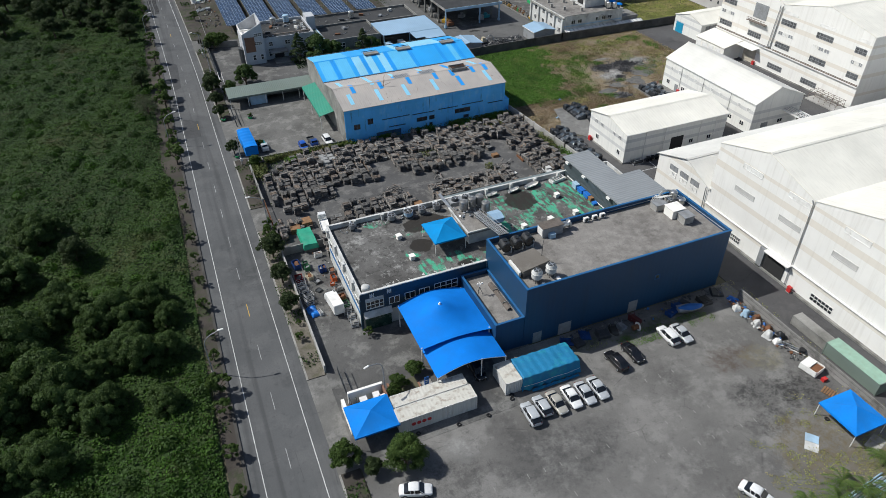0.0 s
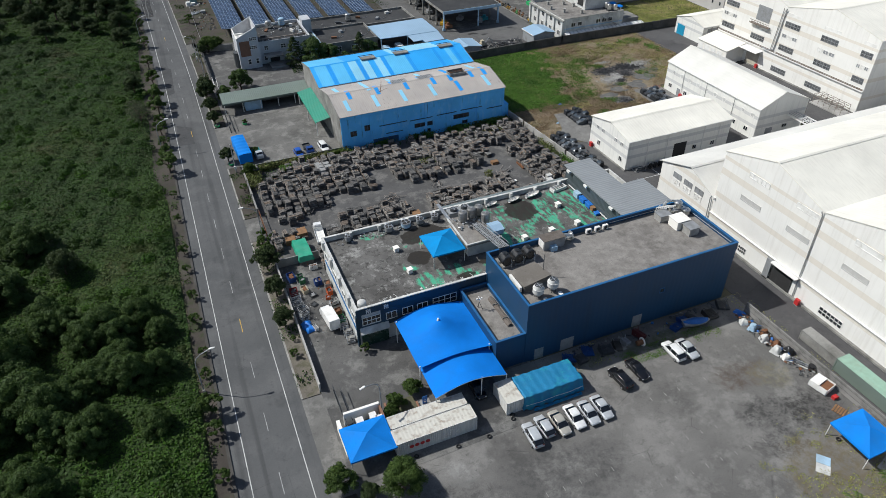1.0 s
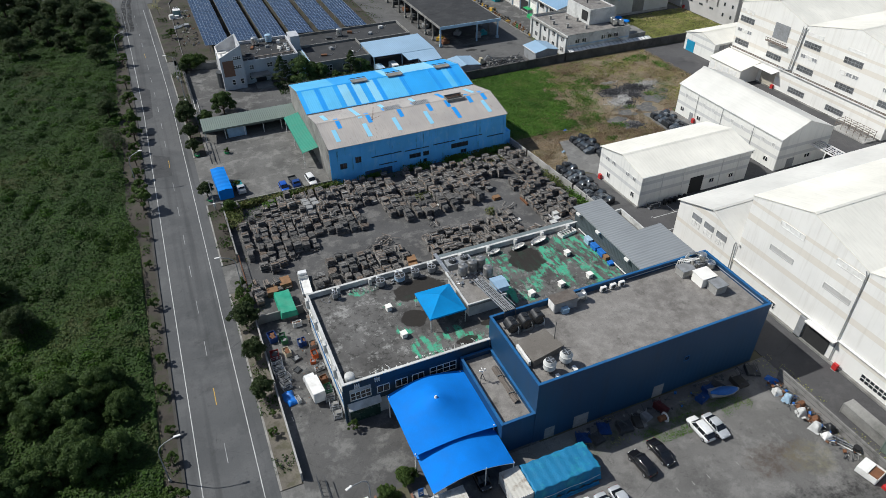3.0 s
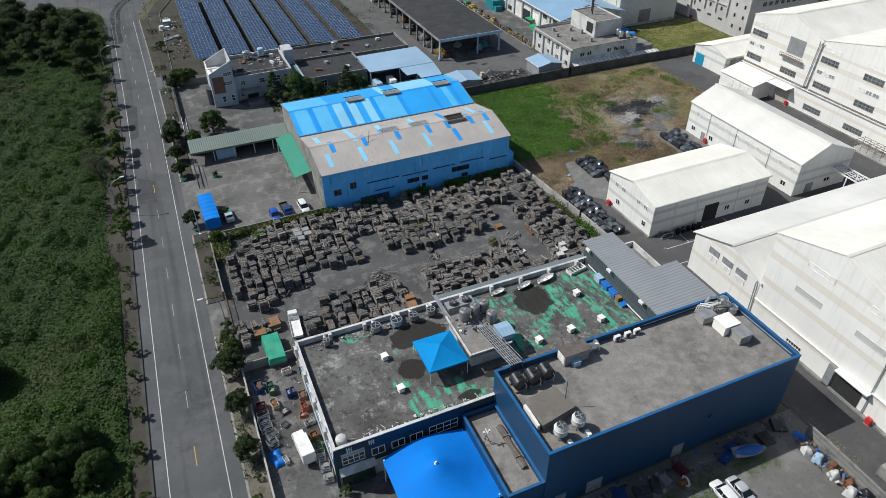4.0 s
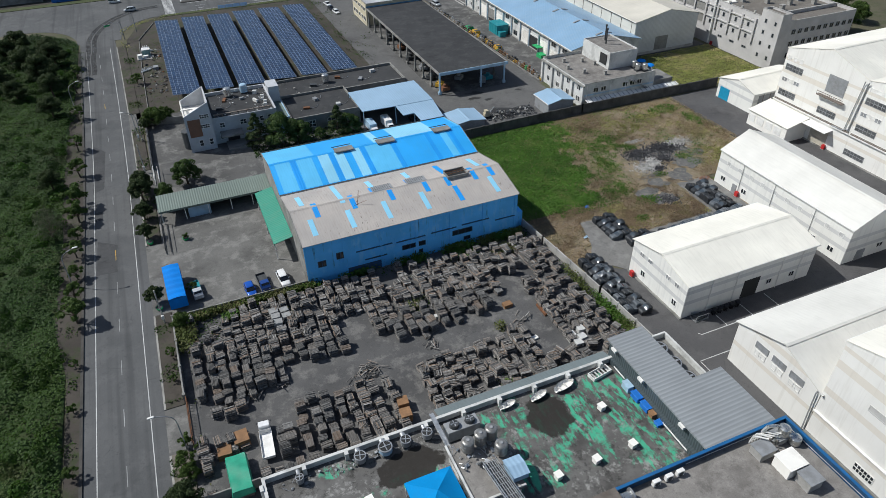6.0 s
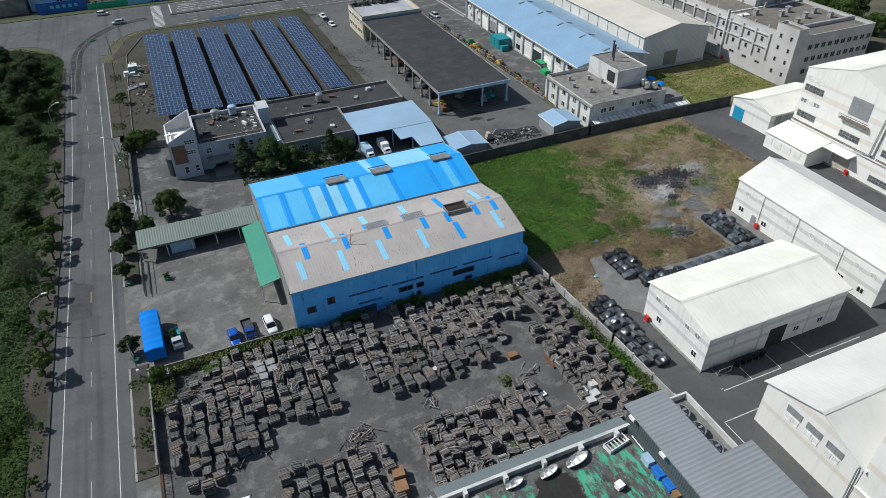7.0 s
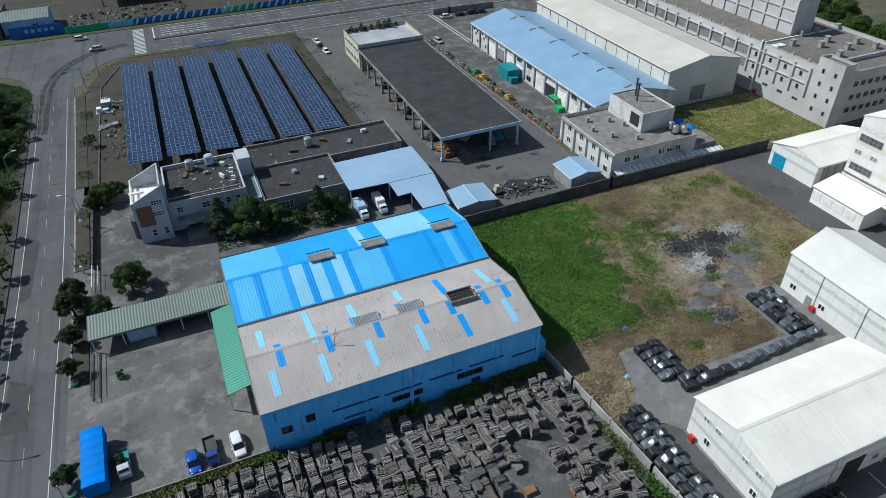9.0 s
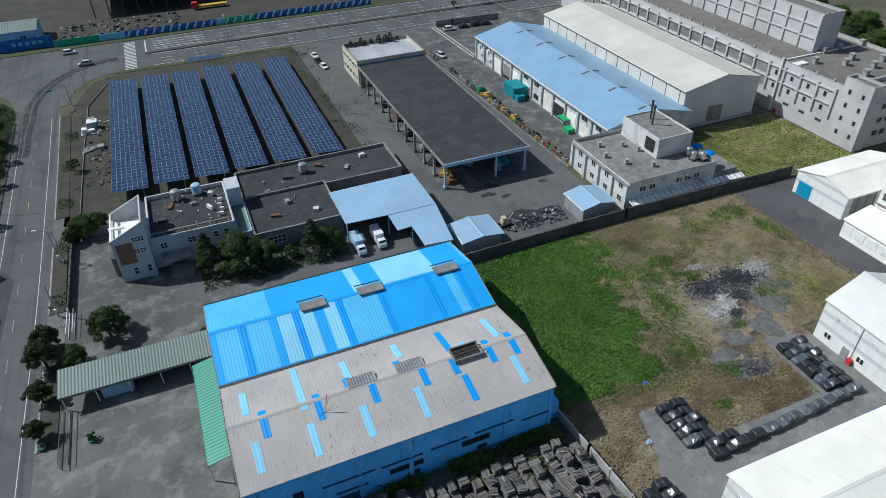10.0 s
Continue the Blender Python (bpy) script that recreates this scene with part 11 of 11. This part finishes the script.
part("box", MB().box(-1.5, -1.0, 0.3, 1.5, 2.4, 0.4).box(-1.5, -1.0, 0.4, -1.4, 2.4, 1.6).box(1.4, -1.0, 0.4, 1.5, 2.4, 1.6).box(-1.4, 2.3, 0.4, 1.4, 2.4, 1.6).box(-1.4, 0.6, 0.4, 1.4, 2.3, 1.58), M["white_metal"], tr_)
part("tank", MB().box(-1.35, -0.95, 0.4, 1.35, 0.5, 1.3), M["rust"], tr_)
part("front", MB().box(-1.4, -1.1, 0.3, 1.4, -1.0, 1.5), M["white_metal"], tr_)
for s in (-1, 1):
    wheel(tr_, s * 1.35, 0.6, 0.34)
junk("red_can", 81.2, 41.9, 0.01, [("can", MB().box(-0.4, -0.3, 0, 0.4, 0.3, 0.55), "red"), ("cap", MB().cyl((0.2, 0, 0.55), 0.1, 0.12, 8), "red")], "red fuel can on the ground", "can")
junk("slatted_board", 80.0, 40.0, 0.01, [("slat", MB().box(-0.8, -0.9 + 0.36 * i, 0.0, 0.8, -0.65 + 0.36 * i, 0.1), "fresh_wood") for i in range(5)], "yellowed slatted pallet on asphalt", "pallet", 20)
for x, y, turn, mat in ((70.4, 34.0, 40, "off_white"), (78.5, 30.4, 15, "concrete")):
    junk("flat_panel", x, y, 0.01, [("sheet", MB().box(-1.6, -0.9, 0, 0.0, 0.9, 0.05), mat), ("sheet", MB().box(0.05, -0.85, 0, 1.5, 0.95, 0.05), "pale_blue" if mat == "off_white" else mat)], "pale flat sheets lying on weedy ground", "sheets", turn)
M["dull_red"] = plain("dull_red_paint", (0.22, 0.02, 0.02), 0.6, vary=0.2)
M["dull_green"] = plain("dull_green_paint", (0.04, 0.16, 0.07), 0.6, vary=0.2)


def open_box(w, d, h, t=0.07, fill=0.7):
    """A crate open at the top, filled part of the way."""
    q = [(-w / 2, -d / 2), (w / 2, -d / 2), (w / 2, d / 2), (-w / 2, d / 2)]
    i_ = [(x - math.copysign(t, x), y - math.copysign(t, y)) for x, y in q]
    vs = [(x, y, 0) for x, y in q] + [(x, y, h) for x, y in q] + [(x, y, h) for x, y in i_] + [(x, y, h * fill) for x, y in i_]
    fs = [(3, 2, 1, 0), (12, 13, 14, 15)]
    for a in range(4):
        b = (a + 1) % 4
        fs += [(a, b, 4 + b, 4 + a), (4 + a, 4 + b, 8 + b, 8 + a), (8 + a, 8 + b, 12 + b, 12 + a)]
    return MB().add(vs, fs)


# storage corner beside the office factory
def wire_cage(w, d, h):
    """A steel storage cage: posts, rails and a solid floor."""
    mb = MB().box(-w / 2, -d / 2, 0.1, w / 2, d / 2, 0.2)
    for sx in (-1, 1):
        for sy in (-1, 1):
            mb.rod((sx * w / 2, sy * d / 2, 0), (sx * w / 2, sy * d / 2, h), 0.04, 5)
    for z in (0.35 * h, 0.7 * h, h):
        mb.path([(-w / 2, -d / 2, z), (w / 2, -d / 2, z), (w / 2, d / 2, z), (-w / 2, d / 2, z), (-w / 2, -d / 2, z)], 0.03, 4)
    return mb


M["navy"] = plain("navy_plastic", (0.012, 0.05, 0.2), 0.5, vary=0.2, dirt=(0.05, 0.06, 0.1))
M["cream"] = plain("cream_plastic", (0.5, 0.44, 0.32), 0.6, vary=0.15, dirt=(0.25, 0.2, 0.14))
M["dull_orange"] = plain("worn_orange_plastic", (0.5, 0.1, 0.025), 0.6, vary=0.2, dirt=(0.25, 0.08, 0.04))
M["tarp_blue"] = plain("blue_plastic_sheet", (0.01, 0.17, 0.6), 0.5, vary=0.2, scale=2, bump=0.4, dist=0.05)
for i, (x, y, w, d, h, mat, turn) in enumerate(((12.4, 102.4, 1.3, 1.9, 1.1, "navy", 8), (14.0, 102.0, 1.0, 0.9, 1.0, "dull_green", -5), (14.1, 100.8, 1.0, 0.9, 0.9, "dull_green", 3), (13.9, 98.2, 1.0, 1.7, 0.8, "cream", 12), (11.9, 98.2, 1.4, 1.5, 1.0, "dull_red", -4), (16.3, 99.2, 0.6, 1.2, 1.1, "navy", 2), (17.0, 99.3, 0.6, 1.2, 1.1, "navy", 4), (17.9, 95.8, 0.9, 1.3, 1.0, "dull_orange", 6), (17.3, 94.5, 0.8, 0.7, 0.6, "dull_orange", -14), (18.2, 98.2, 1.2, 1.4, 0.8, "old_wall", 0), (18.0, 88.0, 1.0, 1.4, 0.9, "dull_green", 4), (13.3, 87.7, 0.6, 1.2, 0.7, "off_white", 15), (17.0, 104.0, 1.5, 0.6, 1.0, "white_metal", 4), (14.6, 93.9, 1.0, 1.0, 0.3, "dark_steel", 30), (15.0, 96.4, 1.2, 1.1, 0.4, "dark_steel", 20), (17.9, 90.0, 1.1, 1.0, 1.0, "rust", 8))):
    o = thing("storage_crate", (x, y, 0.03), "open storage crate or bin in a factory yard", "crate", "crates in the storage corner", turn=turn)
    part("shell", open_box(w, d, h, 0.05, 0.55), M[mat], o)
    part("filling", MB().box(-w * 0.3, -d * 0.36, h * 0.45, w * 0.22, d * 0.1, h * 0.85, m=Matrix.Rotation(0.3, 4, "Z")).box(-w * 0.1, d * 0.08, h * 0.4, w * 0.38, d * 0.38, h * 0.8), M["rust" if i % 3 == 0 else "dark_steel" if i % 3 == 1 else "grey_metal"], o, "scrap inside the crate")
for x, y, w, d, h, turn in ((11.9, 96.4, 1.7, 1.0, 1.3, 3), (11.8, 95.2, 1.7, 1.0, 1.3, -4), (11.9, 94.0, 1.7, 1.0, 1.2, 6), (12.4, 92.4, 1.5, 1.3, 1.3, 22), (12.2, 91.0, 1.4, 1.2, 1.3, 15), (17.9, 92.7, 1.5, 0.8, 0.9, 10), (17.8, 86.2, 1.4, 1.3, 1.4, -6), (18.0, 84.4, 1.3, 1.3, 1.4, -10), (18.0, 82.6, 1.3, 1.4, 1.4, -8)):
    o = thing("wire_cage", (x, y, 0.03), "grey steel storage cage half full of parts", "cage", "cages in the storage corner", turn=turn)
    part("frame", wire_cage(w, d, h), M["steel"], o)
    part("load", MB().box(-w * 0.4, -d * 0.4, 0.2, w * 0.3, d * 0.35, h * 0.5).box(-w * 0.1, -d * 0.3, h * 0.5, w * 0.42, d * 0.2, h * 0.75), M["dark_steel" if x < 15 else "old_wall"], o)
bt = thing("blue_sheet_pile", (12.2, 88.6, 0.03), "crumpled blue plastic sheet over a pile", "tarpaulin", turn=12)
part("sheet", MB().sheet(lambda u, v: (-0.85 + 1.7 * u + 0.1 * math.sin(9 * v), -1.5 + 3.0 * v, 0.12 + 0.75 * (1 - abs(2 * u - 1) ** 3) * (0.8 + 0.25 * math.sin(7 * v + 5 * u)) * (1 - abs(2 * v - 1) ** 6)), 12, 18), M["tarp_blue"], bt)
# small things elsewhere
junk("transformer", 13.9, 286.0, 0.02, [("base", MB().box(-2.4, -3.0, 0, 2.2, 2.8, 0.25), "pale_pad"), ("tank", MB().box(-0.4, -0.3, 0.25, 2.0, 2.3, 2.3), "teal_grey"), ("lid", MB().box(-0.5, -0.4, 2.3, 2.1, 2.4, 2.42), "white_metal"), ("fin", MB().box(-0.8, 0.0, 0.5, -0.45, 0.4, 2.0).box(-0.8, 0.7, 0.5, -0.45, 1.1, 2.0).box(-0.8, 1.4, 0.5, -0.45, 1.8, 2.0), "grey_metal"), ("cabinet", MB().box(-2.0, -2.4, 0.25, -0.7, -0.9, 1.5).box(-0.3, -2.2, 0.25, 1.2, -1.0, 1.0), "white_metal"), ("bushing", MB().cyl((0.2, 1.8, 2.42), 0.14, 0.7, 8).cyl((0.8, 1.8, 2.42), 0.14, 0.7, 8).cyl((1.4, 1.8, 2.42), 0.14, 0.7, 8), "white_metal"), ("conduit", MB().rod((2.0, 0.6, 1.6), (5.2, 0.9, 1.6), 0.09), "white_metal")], "grey-teal transformer with pale cabinets on a concrete pad", "transformer")
junk("pipe_bundle", 14.6, 272.6, 0.02, [("pipe", MB().rod((-2.6 + 0.4 * i, -1.6 + 0.25 * i, 0.2), (-1.9 + 0.55 * i, 2.2, 0.25 + 0.1 * (i % 3)), 0.16), "stainless") for i in range(7)] + [("box", MB().box(1.2, -0.4, 0, 2.8, 1.6, 0.9), "grey_metal")], "bundle of pale steel pipes on dark earth", "pipes")
junk("teal_cabin", 131.6, 257.6, 0.02, [("body", MB().box(-2.2, -3.2, 0, 2.2, 3.2, 3.2), "teal"), ("lid", MB().box(-2.3, -3.3, 3.2, 2.3, 3.3, 3.35), "teal"), ("rib", MB().box(-2.26, -2.2, 0, -2.2, -2.0, 3.2).box(-2.26, 0, 0, -2.2, 0.2, 3.2).box(-2.26, 2.0, 0, -2.2, 2.2, 3.2), "teal"), ("annex", MB().box(-2.0, -5.4, 0, 0.4, -3.4, 1.7), "teal")], "teal steel cabin beside a workshop", "cabin")
junk("green_bin", 133.0, 229.6, 0.02, [("body", MB().box(-1.0, -1.4, 0, 1.0, 1.4, 1.2), "green"), ("awning", MB().box(-0.6, 1.8, 2.4, 1.4, 5.6, 2.5), "green"), ("leg", MB().rod((-0.5, 2, 0), (-0.5, 2, 2.4), 0.05).rod((-0.5, 5.4, 0), (-0.5, 5.4, 2.4), 0.05), "steel")], "bright green bin and awning beside a doorway", "bin")
junk("mini_excavator", 97.0, 196.8, 0.02, [("cab", MB().box(-0.8, -0.7, 0.6, 0.8, 0.7, 1.4).box(-0.6, -0.6, 1.4, 0.3, 0.6, 2.2), "cream"), ("track", MB().box(-1.0, -0.9, 0, 1.0, -0.5, 0.6), "rubber"), ("track", MB().box(-1.0, 0.5, 0, 1.0, 0.9, 0.6), "rubber"), ("boom", MB().path([(0.8, 0, 1.2), (2.2, 0.2, 2.6), (3.6, 0.4, 1.6), (3.9, 0.4, 0.4)], 0.14, 6), "grey_metal")], "small cream excavator among scrap", "excavator")
for x, y, mat in ((93.6, 221.6, "yellow"), (93.8, 218.0, "rust"), (93.4, 228, "dark_steel"), (94, 236, "grey_metal"), (93.6, 246, "dark_steel"), (94, 256, "rust"), (93.5, 266, "dark_steel"), (106.5, 219, "grey_metal"), (109, 220.5, "teal"), (101, 224, "grey_metal")):
    junk("stored_machine", x, y, 0.12, [("body", MB().box(-1.2, -1.0, 0.3, 1.2, 1.0, 1.3), mat), ("top", MB().cyl((0, 0, 1.3), 0.6, 0.7, 12), mat), ("skid", MB().box(-1.4, -0.9, 0, 1.4, -0.6, 0.3).box(-1.4, 0.6, 0, 1.4, 0.9, 0.3), "dark_steel")], "used industrial machine under an open shed roof", "machine", rng.uniform(0, 90), "machines in the open shed")
junk("pallet_rack", 95.4, 109.6, 0.01, [("frame", MB().box(-1.4, -0.8, 0, 1.4, 0.8, 0.15).rod((-1.3, -0.7, 0), (-1.3, -0.7, 1.2), 0.05).rod((1.3, -0.7, 0), (1.3, -0.7, 1.2), 0.05).rod((-1.3, -0.7, 1.2), (1.3, -0.7, 1.2), 0.05).rod((-1.3, 0.7, 0), (-1.3, 0.7, 1.2), 0.05), "steel"), ("bars", MB().box(-1.2, -0.6, 0.2, 1.2, 0.6, 0.6), "dark_steel")], "steel rack with bars beside a shed wall", "rack")
for i in range(5):
    junk("drum_stack", 98.4 + i * 1.3, 109.4, 0.01, [("drum", MB().cyl((0, 0, 0), 0.45, 1.0, 12), "black_plastic"), ("lid", MB().cyl((0, 0, 1.0), 0.47, 0.06, 12), "rubber")], "dark drum in a row beside a shed", "drum", 0, "drums by the shed")
junk("blue_scrap", 124.4, 128.6, 0.02, [("piece", MB().box(-1.0 + 0.5 * i, -0.4, 0, -0.7 + 0.5 * i, 0.6, 0.6), "hoard_blue") for i in range(4)], "row of dark blue containers by a shed", "containers")
for x, y, mat in ((97.0, 147.6, "bright_blue"), (90.6, 138.0, "pale_blue")):
    junk("plastic_litter", x, y, 0.05, [("sheet", MB().sheet(lambda u, v: ((u - 0.5) * 1.0, (v - 0.5) * 0.7, 0.15 + 0.15 * math.sin(6 * u) * math.sin(5 * v)), 6, 6), mat)], "crumpled blue plastic on dry grass", "litter")
for x, y in ((15.3, 171.3), (8.5, 172.6), (8.7, 150.6)):
    junk("planter_tub", x, y, 0.14 if x < 10 else 0.03, [("tub", MB().cyl((0, 0, 0), 0.5, 0.5, 10, 0, 0.65), "green"), ("soil", MB().cyl((0, 0, 0.5), 0.55, 0.04, 10), "rubble_dark")], "bright green planter tub under a small tree", "planter", 0, "green planter tubs")
rt = thing("red_truck", (53.0, 392.0, 0), "red truck cab with a long flatbed", "truck", turn=90)
part("cab", MB().box(-1.2, -1.2, 0.6, 1.2, 1.2, 3.0), M["red"], rt, bevel=0.15)
part("bed", MB().box(-1.2, -13.0, 0.9, 1.2, -1.4, 1.5), M["yellow"], rt)
for s in (-1, 1):
    for y in (0, -9, -11):
        wheel(rt, s * 1.0, y, 0.5)


# low sign and tyre marks at the junction
lsn = thing("low_sign", (49.5, 328.6, 0.0), "pale blue low sign board on short posts", "sign", turn=-2)
M["sign_blue"] = plain("pale_blue_board", (0.5, 0.7, 0.93), 0.5, vary=0.12, scale=0.8)
for x0 in (-5.6, -2.75, 0.1, 2.95):
    part("board", MB().box(x0, -0.06, 0.35, x0 + 2.7, 0.0, 1.6, m=Matrix.Rotation(-0.3, 4, "X")), M["sign_blue"], lsn)
for x in (-5.0, 0.0, 5.0):
    part("post", MB().box(x - 0.05, 0.06, -0.1, x + 0.05, 0.14, 1.45), M["steel"], lsn)


def tyre_marks():
    k = Nodes("tyre_rubber_film")
    col = k.mix(k.ramp(k.noise(0.3, 5), 0.3, 0.7), (0.03, 0.031, 0.032), (0.055, 0.056, 0.058))
    k.done(col, 0.85, 0, 0.3)
    clear, both = k.n("BsdfTransparent"), k.n("MixShader")
    k.link(k.ramp(k.noise(0.45, 6, 0.7, off=5), 0.35, 0.7, 0.25, 0.8), both.inputs[0])
    k.link(clear.outputs[0], both.inputs[1])
    k.link(k.bsdf.outputs[0], both.inputs[2])
    k.link(both.outputs[0], k.t.nodes["Material Output"].inputs["Surface"])
    return k.mat


M["tyre_film"] = tyre_marks()
for off in (-0.6, 1.3):
    centre = [(-2.4 + 0.2 * math.sin(j), 276 + j * 3.2) for j in range(10)] + [(22 - 24.4 * math.cos(q * math.pi / 24), 306 + 37.5 * math.sin(q * math.pi / 24)) for q in range(1, 13)]
    vs, fs = [], []
    for j, (x, y) in enumerate(centre):
        nx, ny = centre[min(j + 1, len(centre) - 1)], centre[max(j - 1, 0)]
        d = Vector((nx[0] - ny[0], nx[1] - ny[1], 0)).normalized()
        for w in (-0.75, 0.75):
            vs.append((x - d.y * (off + w), y + d.x * (off + w), 0.019))
        if j:
            fs.append((2 * j - 2, 2 * j - 1, 2 * j + 1, 2 * j))
    setting("tyre_mark", MB().add(vs, fs), M["tyre_film"], "dark curved tyre mark on grey asphalt", "road marking")
M["old_paint"] = plain("worn_road_paint", (0.27, 0.265, 0.25), 0.85, vary=0.25, scale=1.0, dirt=(0.13, 0.13, 0.12), dirt_amt=0.9)
rr = random.Random(12)
for y, xa, xb in ((32.4, 38, 60), (40.3, 28, 68), (45.0, 26, 62), (52.8, 56, 70)):
    x = xa
    while x < xb:
        if rr.random() < 0.75:
            setting("bay_tick", MB().box(x - 0.05, y - 0.45 + rr.uniform(-0.1, 0.1), -0.01, x + 0.05, y + 0.2, 0.006), M["old_paint"], "worn white parking tick on asphalt", "road marking")
        x += 2.53
# worn things on the villa's dark roofs
for i, (x, y, z, w, d, h, mat) in enumerate(((30.0, 219.0, 6.12, 1.6, 1.0, 0.5, "dark_steel"), (32.0, 224.0, 6.12, 0.8, 2.2, 0.4, "rust"), (36.5, 223.0, 6.12, 1.2, 0.6, 0.6, "grey_metal"), (39.6, 220.0, 6.12, 0.5, 1.8, 0.8, "white_metal"), (40.4, 225.4, 6.12, 1.0, 1.0, 0.9, "off_white"), (52.0, 215.0, 3.72, 1.8, 0.8, 0.5, "rust"), (55.5, 219.5, 3.72, 1.0, 1.4, 0.7, "grey_metal"), (60.5, 214.0, 3.72, 1.2, 1.2, 0.6, "off_white"), (58.0, 232.0, 2.62, 2.0, 1.2, 0.6, "dark_steel"), (66.0, 234.5, 2.62, 1.6, 0.8, 0.7, "rust"), (72.0, 231.0, 2.62, 1.0, 2.0, 0.5, "grey_metal"), (77.0, 235.0, 2.62, 1.4, 1.0, 0.8, "off_white"))):
    junk("roof_junk", x, y, z, [("box", MB().box(-w / 2, -d / 2, 0, w / 2, d / 2, h), mat), ("pipe", MB().path([(w / 2, 0, 0.1), (w / 2 + 1.5, 0.4, 0.1), (w / 2 + 2.2, 2.0, 0.1)], 0.05, 5), "steel")], "worn box and pipe on a dark flat roof", "roof clutter", rr.uniform(-30, 30), "clutter on the villa roofs")

M["oil"] = plain("oil_stained_ground", (0.035, 0.034, 0.033), 0.6, vary=0.3, scale=0.8, spec=0.4)
for i, (x, y, rx, ry) in enumerate(((99.4, 209.6, 1.6, 1.0), (101.6, 213.0, 1.8, 1.1), (102.8, 207.4, 1.3, 0.6), (98.8, 213.4, 0.8, 0.4), (113.8, 210.0, 0.9, 0.6), (104.5, 198.6, 6.0, 2.0))):
    slab("oil_stain", puddle_edge(x, y, rx, ry, 60 + i), 0.02, M["oil"], "dark oil stain on a concrete yard", "stain")
